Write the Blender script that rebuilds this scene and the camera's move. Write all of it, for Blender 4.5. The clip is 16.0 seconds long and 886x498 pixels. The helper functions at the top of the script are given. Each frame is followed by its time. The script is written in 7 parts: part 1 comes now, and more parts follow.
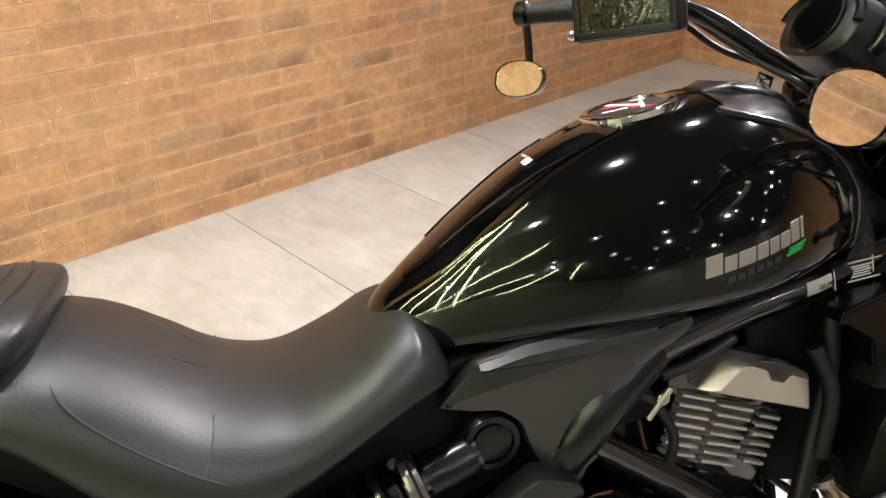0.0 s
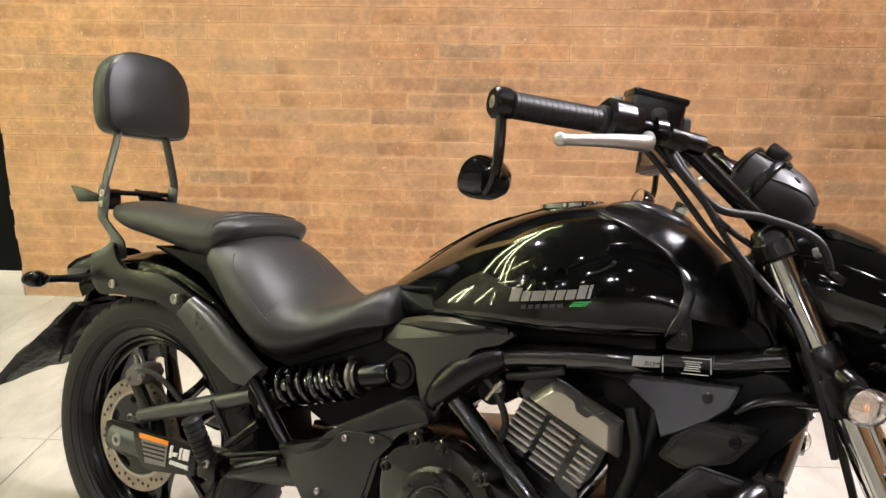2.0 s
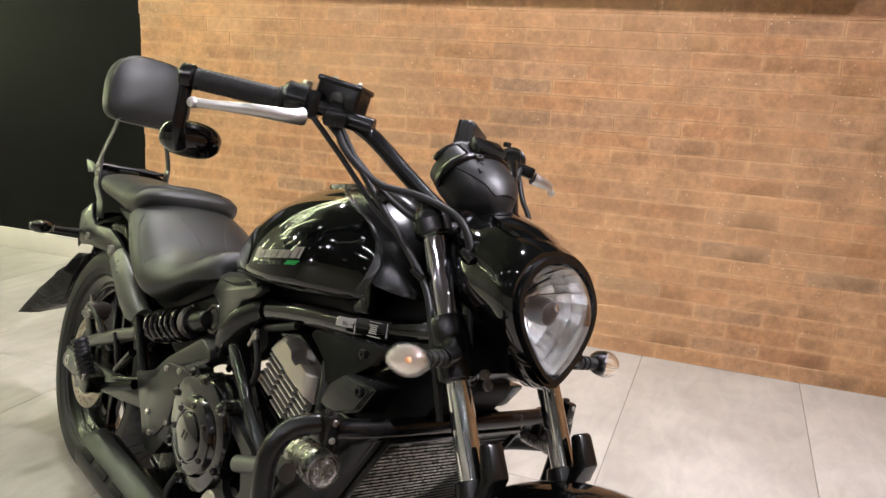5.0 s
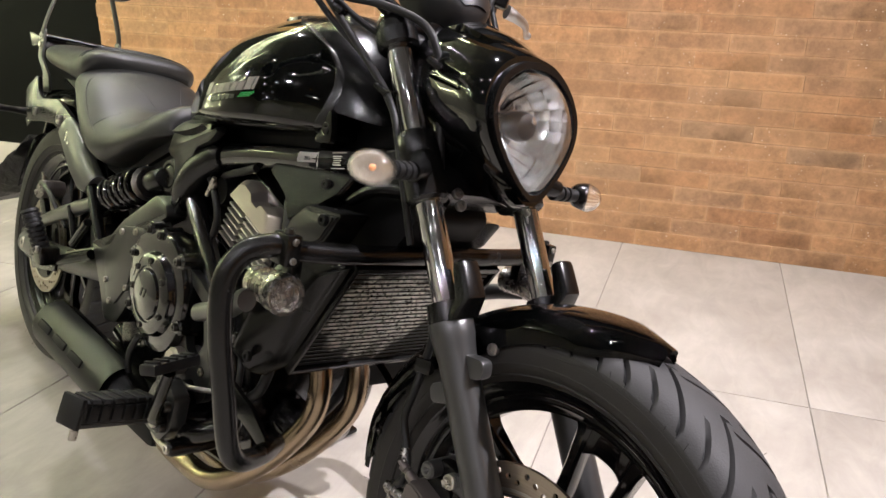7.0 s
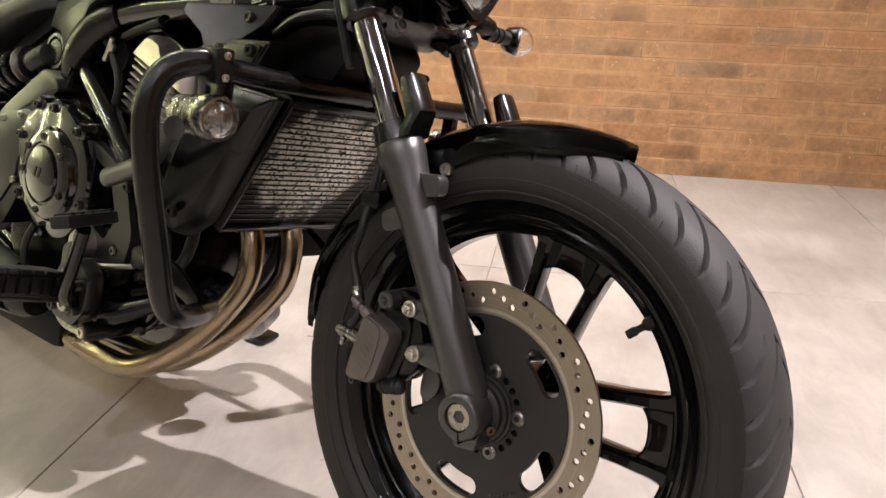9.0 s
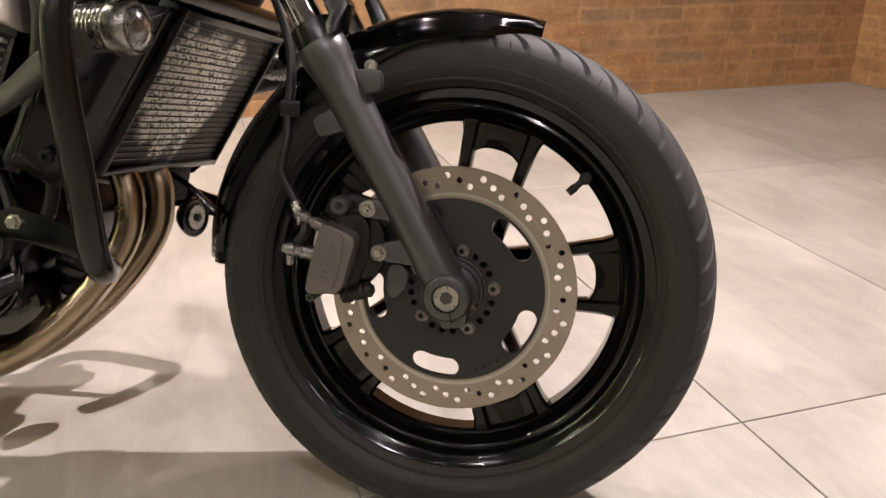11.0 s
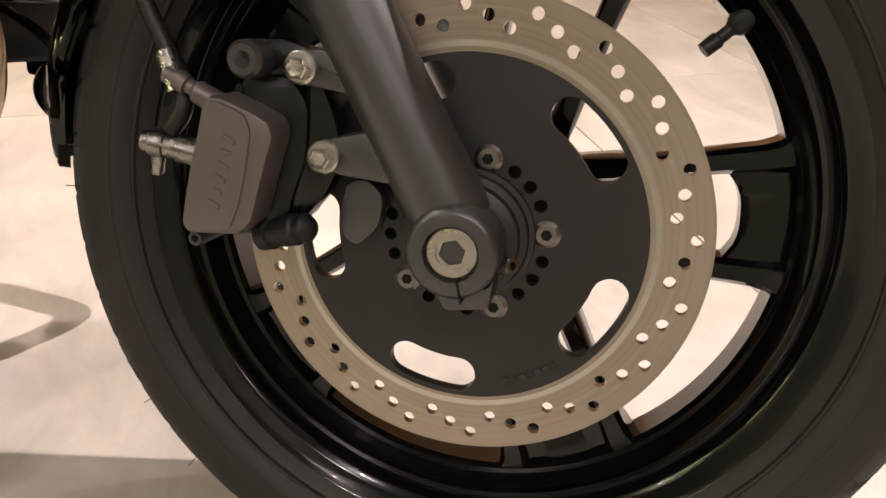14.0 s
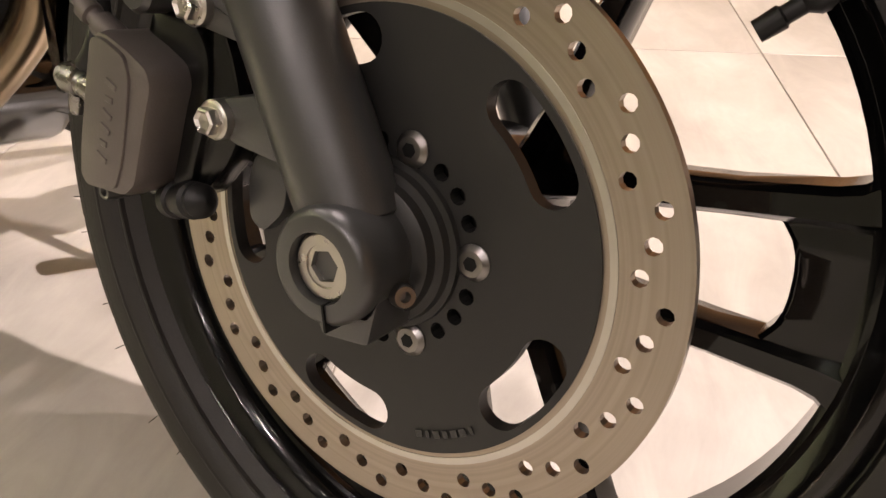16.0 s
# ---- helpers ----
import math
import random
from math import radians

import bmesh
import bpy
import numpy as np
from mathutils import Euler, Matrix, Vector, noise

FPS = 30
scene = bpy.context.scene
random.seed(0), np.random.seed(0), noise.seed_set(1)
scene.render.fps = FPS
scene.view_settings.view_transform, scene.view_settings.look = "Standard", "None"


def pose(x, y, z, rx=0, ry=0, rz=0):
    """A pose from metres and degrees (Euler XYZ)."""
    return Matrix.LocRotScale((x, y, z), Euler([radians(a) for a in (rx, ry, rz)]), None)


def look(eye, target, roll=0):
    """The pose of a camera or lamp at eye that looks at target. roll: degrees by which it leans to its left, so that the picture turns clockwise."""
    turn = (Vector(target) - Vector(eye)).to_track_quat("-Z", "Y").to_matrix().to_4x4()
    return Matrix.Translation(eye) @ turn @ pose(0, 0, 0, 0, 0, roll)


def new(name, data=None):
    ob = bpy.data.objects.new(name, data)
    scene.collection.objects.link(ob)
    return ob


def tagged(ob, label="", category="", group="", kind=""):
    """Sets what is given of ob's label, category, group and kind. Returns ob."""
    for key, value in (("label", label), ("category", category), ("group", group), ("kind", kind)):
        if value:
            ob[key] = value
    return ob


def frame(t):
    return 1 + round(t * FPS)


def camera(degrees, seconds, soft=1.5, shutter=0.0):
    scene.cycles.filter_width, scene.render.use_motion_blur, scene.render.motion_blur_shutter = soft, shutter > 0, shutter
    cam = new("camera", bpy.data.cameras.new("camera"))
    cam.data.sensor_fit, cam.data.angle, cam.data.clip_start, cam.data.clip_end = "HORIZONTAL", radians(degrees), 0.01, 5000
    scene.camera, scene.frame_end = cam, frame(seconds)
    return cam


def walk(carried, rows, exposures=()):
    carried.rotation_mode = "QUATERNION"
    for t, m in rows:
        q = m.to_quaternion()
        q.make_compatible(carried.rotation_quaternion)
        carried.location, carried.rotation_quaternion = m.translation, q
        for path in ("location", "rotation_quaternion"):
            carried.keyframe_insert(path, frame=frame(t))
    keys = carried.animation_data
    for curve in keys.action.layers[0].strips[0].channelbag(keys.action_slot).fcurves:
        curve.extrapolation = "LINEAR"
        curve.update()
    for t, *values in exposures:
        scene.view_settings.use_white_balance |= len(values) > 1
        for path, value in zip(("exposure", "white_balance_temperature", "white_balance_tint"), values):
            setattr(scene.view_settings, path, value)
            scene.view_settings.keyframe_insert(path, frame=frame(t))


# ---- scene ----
cam = camera(59.4, 16.0)
PATH = [
    (0, (0.289, -0.056, 1.201), (1.495, 1.226, 0.251), -0.2),
    (0.5, (0.35, -0.266, 1.201), (1.177, 1.345, 0.353), -0.4),
    (1, (0.448, -0.522, 1.194), (0.972, 1.277, 0.496), 0.1),
    (1.5, (0.647, -0.702, 1.195), (0.834, 1.183, 0.553), 0.6),
    (2, (0.883, -0.85, 1.221), (0.791, 1.063, 0.643), 0.6),
    (2.5, (1.106, -1.005, 1.244), (0.847, 0.912, 0.734), 0.7),
    (3, (1.327, -1.047, 1.244), (0.895, 0.848, 0.774), 1.6),
    (3.5, (1.561, -0.99, 1.227), (0.969, 0.865, 0.769), 2.3),
    (3.7, (1.618, -0.972, 1.219), (0.973, 0.866, 0.766), 2.5),
    (5.8, (1.697, -0.85, 1.102), (1.027, 0.966, 0.6), 2.9),
    (6, (1.694, -0.855, 1.084), (1.04, 0.96, 0.559), 2.7),
    (6.5, (1.695, -0.849, 1.041), (1.069, 0.956, 0.452), 2.3),
    (7, (1.697, -0.828, 0.993), (1.102, 0.968, 0.347), 2.0),
    (7.5, (1.685, -0.805, 0.958), (1.13, 0.988, 0.267), 1.7),
    (8, (1.668, -0.809, 0.921), (1.168, 0.992, 0.209), 1.6),
    (8.5, (1.652, -0.826, 0.854), (1.235, 0.997, 0.145), 1.6),
    (9, (1.626, -0.86, 0.798), (1.328, 0.99, 0.097), 1.7),
    (9.2, (1.602, -0.888, 0.784), (1.361, 0.972, 0.09), 1.7),
    (11.3, (1.234, -0.885, 0.713), (1.875, 0.841, -0.066), 0.3),
    (11.5, (1.202, -0.883, 0.717), (1.882, 0.825, -0.07), 0.3),
    (12, (1.181, -0.876, 0.724), (1.906, 0.796, -0.099), 0.7),
    (12.5, (1.221, -0.826, 0.697), (1.941, 0.82, -0.183), 0.8),
    (13, (1.306, -0.714, 0.652), (1.959, 0.93, -0.281), 0.9),
    (13.5, (1.382, -0.605, 0.604), (1.939, 1.051, -0.37), 0.9),
    (14, (1.432, -0.499, 0.544), (1.86, 1.189, -0.439), 1.0),
    (14.5, (1.477, -0.429, 0.502), (1.743, 1.275, -0.51), 1.1),
    (15, (1.524, -0.404, 0.494), (1.615, 1.31, -0.532), 1.6),
    (15.5, (1.573, -0.395, 0.503), (1.48, 1.285, -0.579), 0.9),
    (16, (1.619, -0.398, 0.518), (1.403, 1.257, -0.585), -0.3),
]
EXPOSURES = ((0, 0.21, 6110, 8), (1.2, 0.27, 6310, 9), (2.5, 0.08, 5910, 9), (3.5, -0.02, 5840, 10), (7, 0.05, 6010, 11), (8, 0.09, 6110, 11), (9, 0.08, 6280, 13), (11.5, -0.03, 6610, 12), (12.5, -0.08, 6680, 11), (13.2, -0.03, 6710, 11), (14.5, 0.32, 6960, 14), (15.2, 0.31, 7040, 14), (16, 0.25, 6910, 14))
walk(cam, [(t, look(eye, target, roll)) for t, eye, target, roll in PATH], EXPOSURES)

# ---- light ----
ROOM_W, ROOM_E, ROOM_S, ROOM_N, ROOM_H = -4.2, 4.48, -4.6, 2.32, 3.1
WARM = (1.0, 0.898, 0.893)
DOWNLIGHTS = [(-1.9, 1.22, 5.0), (-0.35, 1.22, 25.0), (1.2, 1.22, 41.0), (2.75, 1.22, 29.0)]
DOWNLIGHTS += [(-0.6, -2.0, 10.0), (1.15, -2.1, 33.0), (2.9, -2.0, 4.0)]
DOWNLIGHTS += [(x, -3.9, 24.0) for x in (-2.6, 0.2, 2.6)]
DOWNLIGHTS += [(-2.4, -0.6, 26.0)]
for x, y, power in DOWNLIGHTS:
    lamp = bpy.data.lights.new("downlight_lamp", "AREA")
    lamp.shape, lamp.size, lamp.energy, lamp.color, lamp.spread = "DISK", 0.045, power, WARM, radians(150)
    new("downlight_lamp", lamp).matrix_world = pose(x, y, ROOM_H - 0.06)

# a ceiling spot beside the side wall, turned onto the motorcycle
SPOT_AT, SPOT_TO = (3.6, 0.5, ROOM_H - 0.10), (1.0, 0.2, 0.2)
lamp = bpy.data.lights.new("spot_lamp", "AREA")
lamp.shape, lamp.size, lamp.energy, lamp.color, lamp.spread = "DISK", 0.032, 50.0, WARM, radians(85)
new("spot_lamp", lamp).matrix_world = look(SPOT_AT, SPOT_TO)

world = bpy.data.worlds.new("world")
scene.world = world
world.use_nodes = True
world.node_tree.nodes["Background"].inputs[0].default_value = (0.9, 0.75, 0.6, 1)
world.node_tree.nodes["Background"].inputs[1].default_value = 0.008

# ---- materials ----
def material(name, colour, rough=0.5, metal=0.0, coat=0.0, bump=0.0, scale=200.0, vary=0.0, vary_scale=6.0, rough_vary=0.0, spec=0.5, anis=0.0):
    m = bpy.data.materials.new(name)
    m.use_nodes = True
    nt = m.node_tree
    b = nt.nodes["Principled BSDF"]
    b.inputs["Base Color"].default_value = (*colour, 1)
    b.inputs["Roughness"].default_value = rough
    b.inputs["Metallic"].default_value = metal
    b.inputs["Coat Weight"].default_value = coat
    b.inputs["Coat Roughness"].default_value = 0.03
    b.inputs["Specular IOR Level"].default_value = spec
    b.inputs["Anisotropic"].default_value = anis
    co = nt.nodes.new("ShaderNodeTexCoord")
    if vary:
        n = nt.nodes.new("ShaderNodeTexNoise")
        n.inputs["Scale"].default_value, n.inputs["Detail"].default_value = vary_scale, 6
        mix = nt.nodes.new("ShaderNodeMix")
        mix.data_type = "RGBA"
        mix.inputs["A"].default_value = (*[c * (1 - vary) for c in colour], 1)
        mix.inputs["B"].default_value = (*[min(1, c * (1 + vary)) for c in colour], 1)
        nt.links.new(co.outputs["Object"], n.inputs["Vector"])
        nt.links.new(n.outputs["Fac"], mix.inputs["Factor"])
        nt.links.new(mix.outputs["Result"], b.inputs["Base Color"])
    if rough_vary:
        n2 = nt.nodes.new("ShaderNodeTexNoise")
        n2.inputs["Scale"].default_value, n2.inputs["Detail"].default_value = vary_scale * 3, 5
        r = nt.nodes.new("ShaderNodeMapRange")
        r.inputs["To Min"].default_value, r.inputs["To Max"].default_value = max(0.02, rough - rough_vary), rough + rough_vary
        nt.links.new(co.outputs["Object"], n2.inputs["Vector"])
        nt.links.new(n2.outputs["Fac"], r.inputs["Value"])
        nt.links.new(r.outputs["Result"], b.inputs["Roughness"])
    if bump:
        n3 = nt.nodes.new("ShaderNodeTexNoise")
        n3.inputs["Scale"].default_value, n3.inputs["Detail"].default_value = scale, 3
        bp = nt.nodes.new("ShaderNodeBump")
        bp.inputs["Strength"].default_value, bp.inputs["Distance"].default_value = bump, 0.001
        nt.links.new(co.outputs["Object"], n3.inputs["Vector"])
        nt.links.new(n3.outputs["Fac"], bp.inputs["Height"])
        nt.links.new(bp.outputs["Normal"], b.inputs["Normal"])
    return m


def glowing(name, colour, strength):
    m = bpy.data.materials.new(name)
    m.use_nodes = True
    b = m.node_tree.nodes["Principled BSDF"]
    b.inputs["Base Color"].default_value = (*colour, 1)
    b.inputs["Emission Color"].default_value = (*colour, 1)
    b.inputs["Emission Strength"].default_value = strength
    return m


def glass(name, colour=(1, 1, 1), rough=0.0, ior=1.45):
    m = material(name, colour, rough)
    m.node_tree.nodes["Principled BSDF"].inputs["Transmission Weight"].default_value = 1.0
    m.node_tree.nodes["Principled BSDF"].inputs["IOR"].default_value = ior
    return m


GLOSS = material("black gloss paint", (0.0012, 0.0014, 0.0014), 0.07, coat=0.85, spec=0.15, rough_vary=0.02, vary=0.3, vary_scale=9)
SATIN = material("black satin plastic", (0.0020, 0.0020, 0.0019), 0.25, spec=0.36, bump=0.05, scale=900, vary=0.25, rough_vary=0.07, vary_scale=12)
MATTE = material("matte dark grey plastic", (0.0055, 0.0056, 0.0053), 0.25, spec=0.55, bump=0.05, scale=700, vary=0.2, rough_vary=0.06, vary_scale=10)
POWDER = material("black powder coat", (0.0016, 0.0016, 0.0016), 0.20, spec=0.35, bump=0.12, scale=1200, vary=0.3, rough_vary=0.06, vary_scale=14)
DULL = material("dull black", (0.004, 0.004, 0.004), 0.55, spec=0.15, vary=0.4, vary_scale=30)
ENGINE = material("gloss black engine case", (0.0022, 0.0022, 0.0022), 0.13, coat=0.9, rough_vary=0.05, vary=0.3, vary_scale=20)
RIM = material("gloss black wheel", (0.0018, 0.0018, 0.0019), 0.14, coat=0.3, spec=0.25, rough_vary=0.04, vary=0.3, vary_scale=20)
RUBBER = material("tyre rubber", (0.0175, 0.0162, 0.0146), 0.55, spec=0.28, bump=0.25, scale=500, vary=0.35, vary_scale=14, rough_vary=0.08)
WORN = material("worn tread rubber", (0.028, 0.0276, 0.0272), 0.65, spec=0.35, bump=0.3, scale=450, vary=0.4, vary_scale=11, rough_vary=0.08)
SOFT_RUBBER = material("black rubber", (0.006, 0.006, 0.006), 0.45, spec=0.3, bump=0.1, scale=700, vary=0.2, rough_vary=0.06)
LEATHER = material("black leather", (0.0130, 0.0136, 0.0120), 0.42, spec=0.46, bump=0.35, scale=520, vary=0.25, vary_scale=7, rough_vary=0.06)
SUEDE = material("black grained leather", (0.0122, 0.0118, 0.0106), 0.44, spec=0.44, bump=0.4, scale=600, vary=0.2, vary_scale=8, rough_vary=0.05)
VINYL = material("black vinyl", (0.0068, 0.0078, 0.0068), 0.38, spec=0.42, bump=0.3, scale=520, vary=0.25, vary_scale=7, rough_vary=0.06)
STITCH = material("dark thread", (0.016, 0.015, 0.014), 0.6)
CARRIER = material("black anodised carrier", (0.0085, 0.0083, 0.0078), 0.45, spec=0.45, bump=0.08, scale=900, vary=0.2, rough_vary=0.06, vary_scale=12)
POD = material("black moulded plastic", (0.0045, 0.0045, 0.0045), 0.44, spec=0.40, bump=0.08, scale=800, vary=0.25, rough_vary=0.07, vary_scale=14)
STRUT = material("satin dark metal paint", (0.062, 0.063, 0.060), 0.29, metal=0.5, spec=0.6, bump=0.05, scale=800, vary=0.15, rough_vary=0.05, vary_scale=10)
CHROME = material("chrome", (0.68, 0.68, 0.68), 0.06, metal=1.0, rough_vary=0.03, vary=0.06, vary_scale=20)
STEEL = material("brushed steel", (0.50, 0.48, 0.44), 0.32, metal=1.0, vary=0.15, vary_scale=40, rough_vary=0.08, anis=0.4)
BOLT = material("zinc bolt", (0.42, 0.40, 0.36), 0.30, metal=1.0, vary=0.2, vary_scale=60, rough_vary=0.1)
ALLOY = material("bare aluminium", (0.50, 0.49, 0.47), 0.38, metal=1.0, bump=0.1, scale=600, vary=0.1, vary_scale=30, rough_vary=0.08)
SILVER = material("champagne metal paint", (0.52, 0.48, 0.42), 0.34, metal=0.9, bump=0.08, scale=900, vary=0.1, vary_scale=30)
FINS = material("machined fin edge", (0.55, 0.52, 0.47), 0.35, metal=0.9, vary=0.1, vary_scale=60)
CALIPER = material("anodised grey caliper", (0.118, 0.103, 0.097), 0.42, metal=0.55, bump=0.15, scale=900, vary=0.15, vary_scale=30, rough_vary=0.06)
LABEL_GREY = material("grey lettering film", (0.17, 0.155, 0.135), 0.35, vary=0.15, vary_scale=60)
LABEL_WHITE = material("white label film", (0.62, 0.60, 0.56), 0.45, vary=0.1, vary_scale=80)
LABEL_BLACK = material("black label film", (0.012, 0.012, 0.012), 0.4)
GREEN = material("green film", (0.02, 0.30, 0.06), 0.35, vary=0.1, vary_scale=50)
ORANGE = material("orange film", (0.75, 0.24, 0.01), 0.5, vary=0.1, vary_scale=50)
RED = material("red film", (0.35, 0.02, 0.03), 0.4, vary=0.1, vary_scale=50)
AMBER = material("amber bulb", (0.55, 0.24, 0.10), 0.4)
FOG_STEEL = material("grey anodised steel", (0.25, 0.24, 0.225), 0.27, metal=1.0, vary=0.15, vary_scale=40, rough_vary=0.06)
FORK = material("satin black fork paint", (0.0235, 0.0237, 0.0229), 0.35, spec=0.75, bump=0.10, scale=900, vary=0.15, rough_vary=0.05, vary_scale=10)
GREY_BOLT = material("grey steel bolt", (0.20, 0.19, 0.18), 0.32, metal=1.0, vary=0.15, vary_scale=60)
COVER = material("satin grey-black cover", (0.0068, 0.0071, 0.0064), 0.31, spec=0.65, bump=0.04, scale=700, vary=0.2, rough_vary=0.05, vary_scale=10)
DARK_BOLT = material("blackened bolt", (0.05, 0.048, 0.045), 0.28, metal=0.9, vary=0.2, vary_scale=60)
GLASS = glass("clear lens", (1, 1, 1), 0.0)
LENS = glass("thin clear lens", (0.99, 0.97, 0.93), 0.09, 1.42)
WHITE_BOWL = material("bright lamp bowl", (0.60, 0.56, 0.48), 0.25, metal=0.85)
MIRROR = material("mirror", (0.86, 0.86, 0.85), 0.01, metal=1.0)
REFLECT = material("headlight reflector", (0.72, 0.73, 0.72), 0.22, metal=1.0)
FILM = material("clear plastic window", (0.016, 0.017, 0.008), 0.06, coat=0.4, bump=0.9, scale=38, vary=0.4, vary_scale=30)
FILM.node_tree.nodes["Bump"].inputs["Distance"].default_value = 0.012
BAG = material("black plastic bag", (0.010, 0.010, 0.010), 0.30, bump=0.6, scale=40, vary=0.3, vary_scale=20)
BAG.node_tree.nodes["Bump"].inputs["Distance"].default_value = 0.01
GOLD = material("heat-tinted steel", (0.31, 0.24, 0.165), 0.25, metal=1.0, vary=0.35, vary_scale=9, rough_vary=0.08)
CORE = material("radiator core", (0.05, 0.05, 0.05), 0.5, metal=0.4)


def core_dust():
    """Pale dust baked on the radiator's fins: one ragged patch over the middle, in short crumbs."""
    nt = CORE.node_tree
    b = nt.nodes["Principled BSDF"]
    co, sub, mul, length, rag, crumb, stretch, add, ramp, ramp2, both, mix = [nt.nodes.new("ShaderNode" + k) for k in ("TexCoord", "VectorMath", "VectorMath", "VectorMath", "TexNoise", "TexNoise", "VectorMath", "Math", "ValToRGB", "ValToRGB", "Math", "Mix")]
    sub.operation, mul.operation, length.operation, stretch.operation = "SUBTRACT", "MULTIPLY", "LENGTH", "MULTIPLY"
    sub.inputs[1].default_value, mul.inputs[1].default_value, stretch.inputs[1].default_value = (1.2, -0.030, 0.520), (2.0, 8.2, 12.0), (1, 1, 1.6)
    rag.inputs["Scale"].default_value, rag.inputs["Detail"].default_value, crumb.inputs["Scale"].default_value = 22, 5, 150
    add.operation, add.inputs[1].default_value = "MULTIPLY_ADD", 1.5
    both.operation = "MULTIPLY"
    ramp.color_ramp.elements[0].position, ramp.color_ramp.elements[1].position = 0.0, 0.25
    ramp.color_ramp.elements[0].color, ramp.color_ramp.elements[1].color = (1, 1, 1, 1), (0, 0, 0, 1)
    ramp2.color_ramp.elements[0].position, ramp2.color_ramp.elements[1].position = 0.36, 0.50
    mix.data_type = "RGBA"
    mix.inputs["A"].default_value, mix.inputs["B"].default_value = (0.016, 0.016, 0.015, 1), (0.80, 0.77, 0.70, 1)
    shift = nt.nodes.new("ShaderNodeMath")
    shift.operation, shift.inputs[1].default_value = "SUBTRACT", 1.48
    L = nt.links.new
    L(co.outputs["Object"], sub.inputs[0])
    L(sub.outputs[0], mul.inputs[0])
    L(mul.outputs[0], length.inputs[0])
    L(co.outputs["Object"], rag.inputs["Vector"])
    L(co.outputs["Object"], stretch.inputs[0])
    L(stretch.outputs[0], crumb.inputs["Vector"])
    L(rag.outputs["Fac"], add.inputs[0])
    L(length.outputs["Value"], add.inputs[2])
    L(add.outputs[0], shift.inputs[0])
    L(shift.outputs[0], ramp.inputs["Fac"])
    L(crumb.outputs["Fac"], ramp2.inputs["Fac"])
    L(ramp.outputs["Color"], both.inputs[0])
    L(ramp2.outputs["Color"], both.inputs[1])
    L(both.outputs[0], mix.inputs["Factor"])
    L(mix.outputs["Result"], b.inputs["Base Color"])


core_dust()


def disc_steel():
    """Brushed brake ring: fine circles worn round the hub."""
    m = material("brake ring steel", (0.40, 0.36, 0.32), 0.36, metal=1.0, anis=0.55)
    nt = m.node_tree
    b = nt.nodes["Principled BSDF"]
    co, dist, wave, mix, bump = [nt.nodes.new(k) for k in ("ShaderNodeTexCoord", "ShaderNodeVectorMath", "ShaderNodeTexNoise", "ShaderNodeMix", "ShaderNodeBump")]
    flat = nt.nodes.new("ShaderNodeVectorMath")
    flat.operation, dist.operation = "MULTIPLY", "LENGTH"
    flat.inputs[1].default_value = (1, 0, 1)
    wave.noise_dimensions = "1D"
    wave.inputs["Scale"].default_value, wave.inputs["Detail"].default_value = 330, 6
    mix.data_type = "RGBA"
    mix.inputs["A"].default_value, mix.inputs["B"].default_value = (0.265, 0.225, 0.185, 1), (0.42, 0.362, 0.300, 1)
    nt.links.new(co.outputs["Object"], flat.inputs[0])
    nt.links.new(flat.outputs[0], dist.inputs[0])
    nt.links.new(dist.outputs["Value"], wave.inputs["W"])
    nt.links.new(wave.outputs["Fac"], mix.inputs["Factor"])
    nt.links.new(mix.outputs["Result"], b.inputs["Base Color"])
    bump.inputs["Strength"].default_value, bump.inputs["Distance"].default_value = 0.3, 0.0006
    nt.links.new(wave.outputs["Fac"], bump.inputs["Height"])
    nt.links.new(bump.outputs["Normal"], b.inputs["Normal"])
    round_way = nt.nodes.new("ShaderNodeTangent")
    round_way.direction_type, round_way.axis = "RADIAL", "Y"
    nt.links.new(round_way.outputs[0], b.inputs["Tangent"])
    return m


DISC = disc_steel()


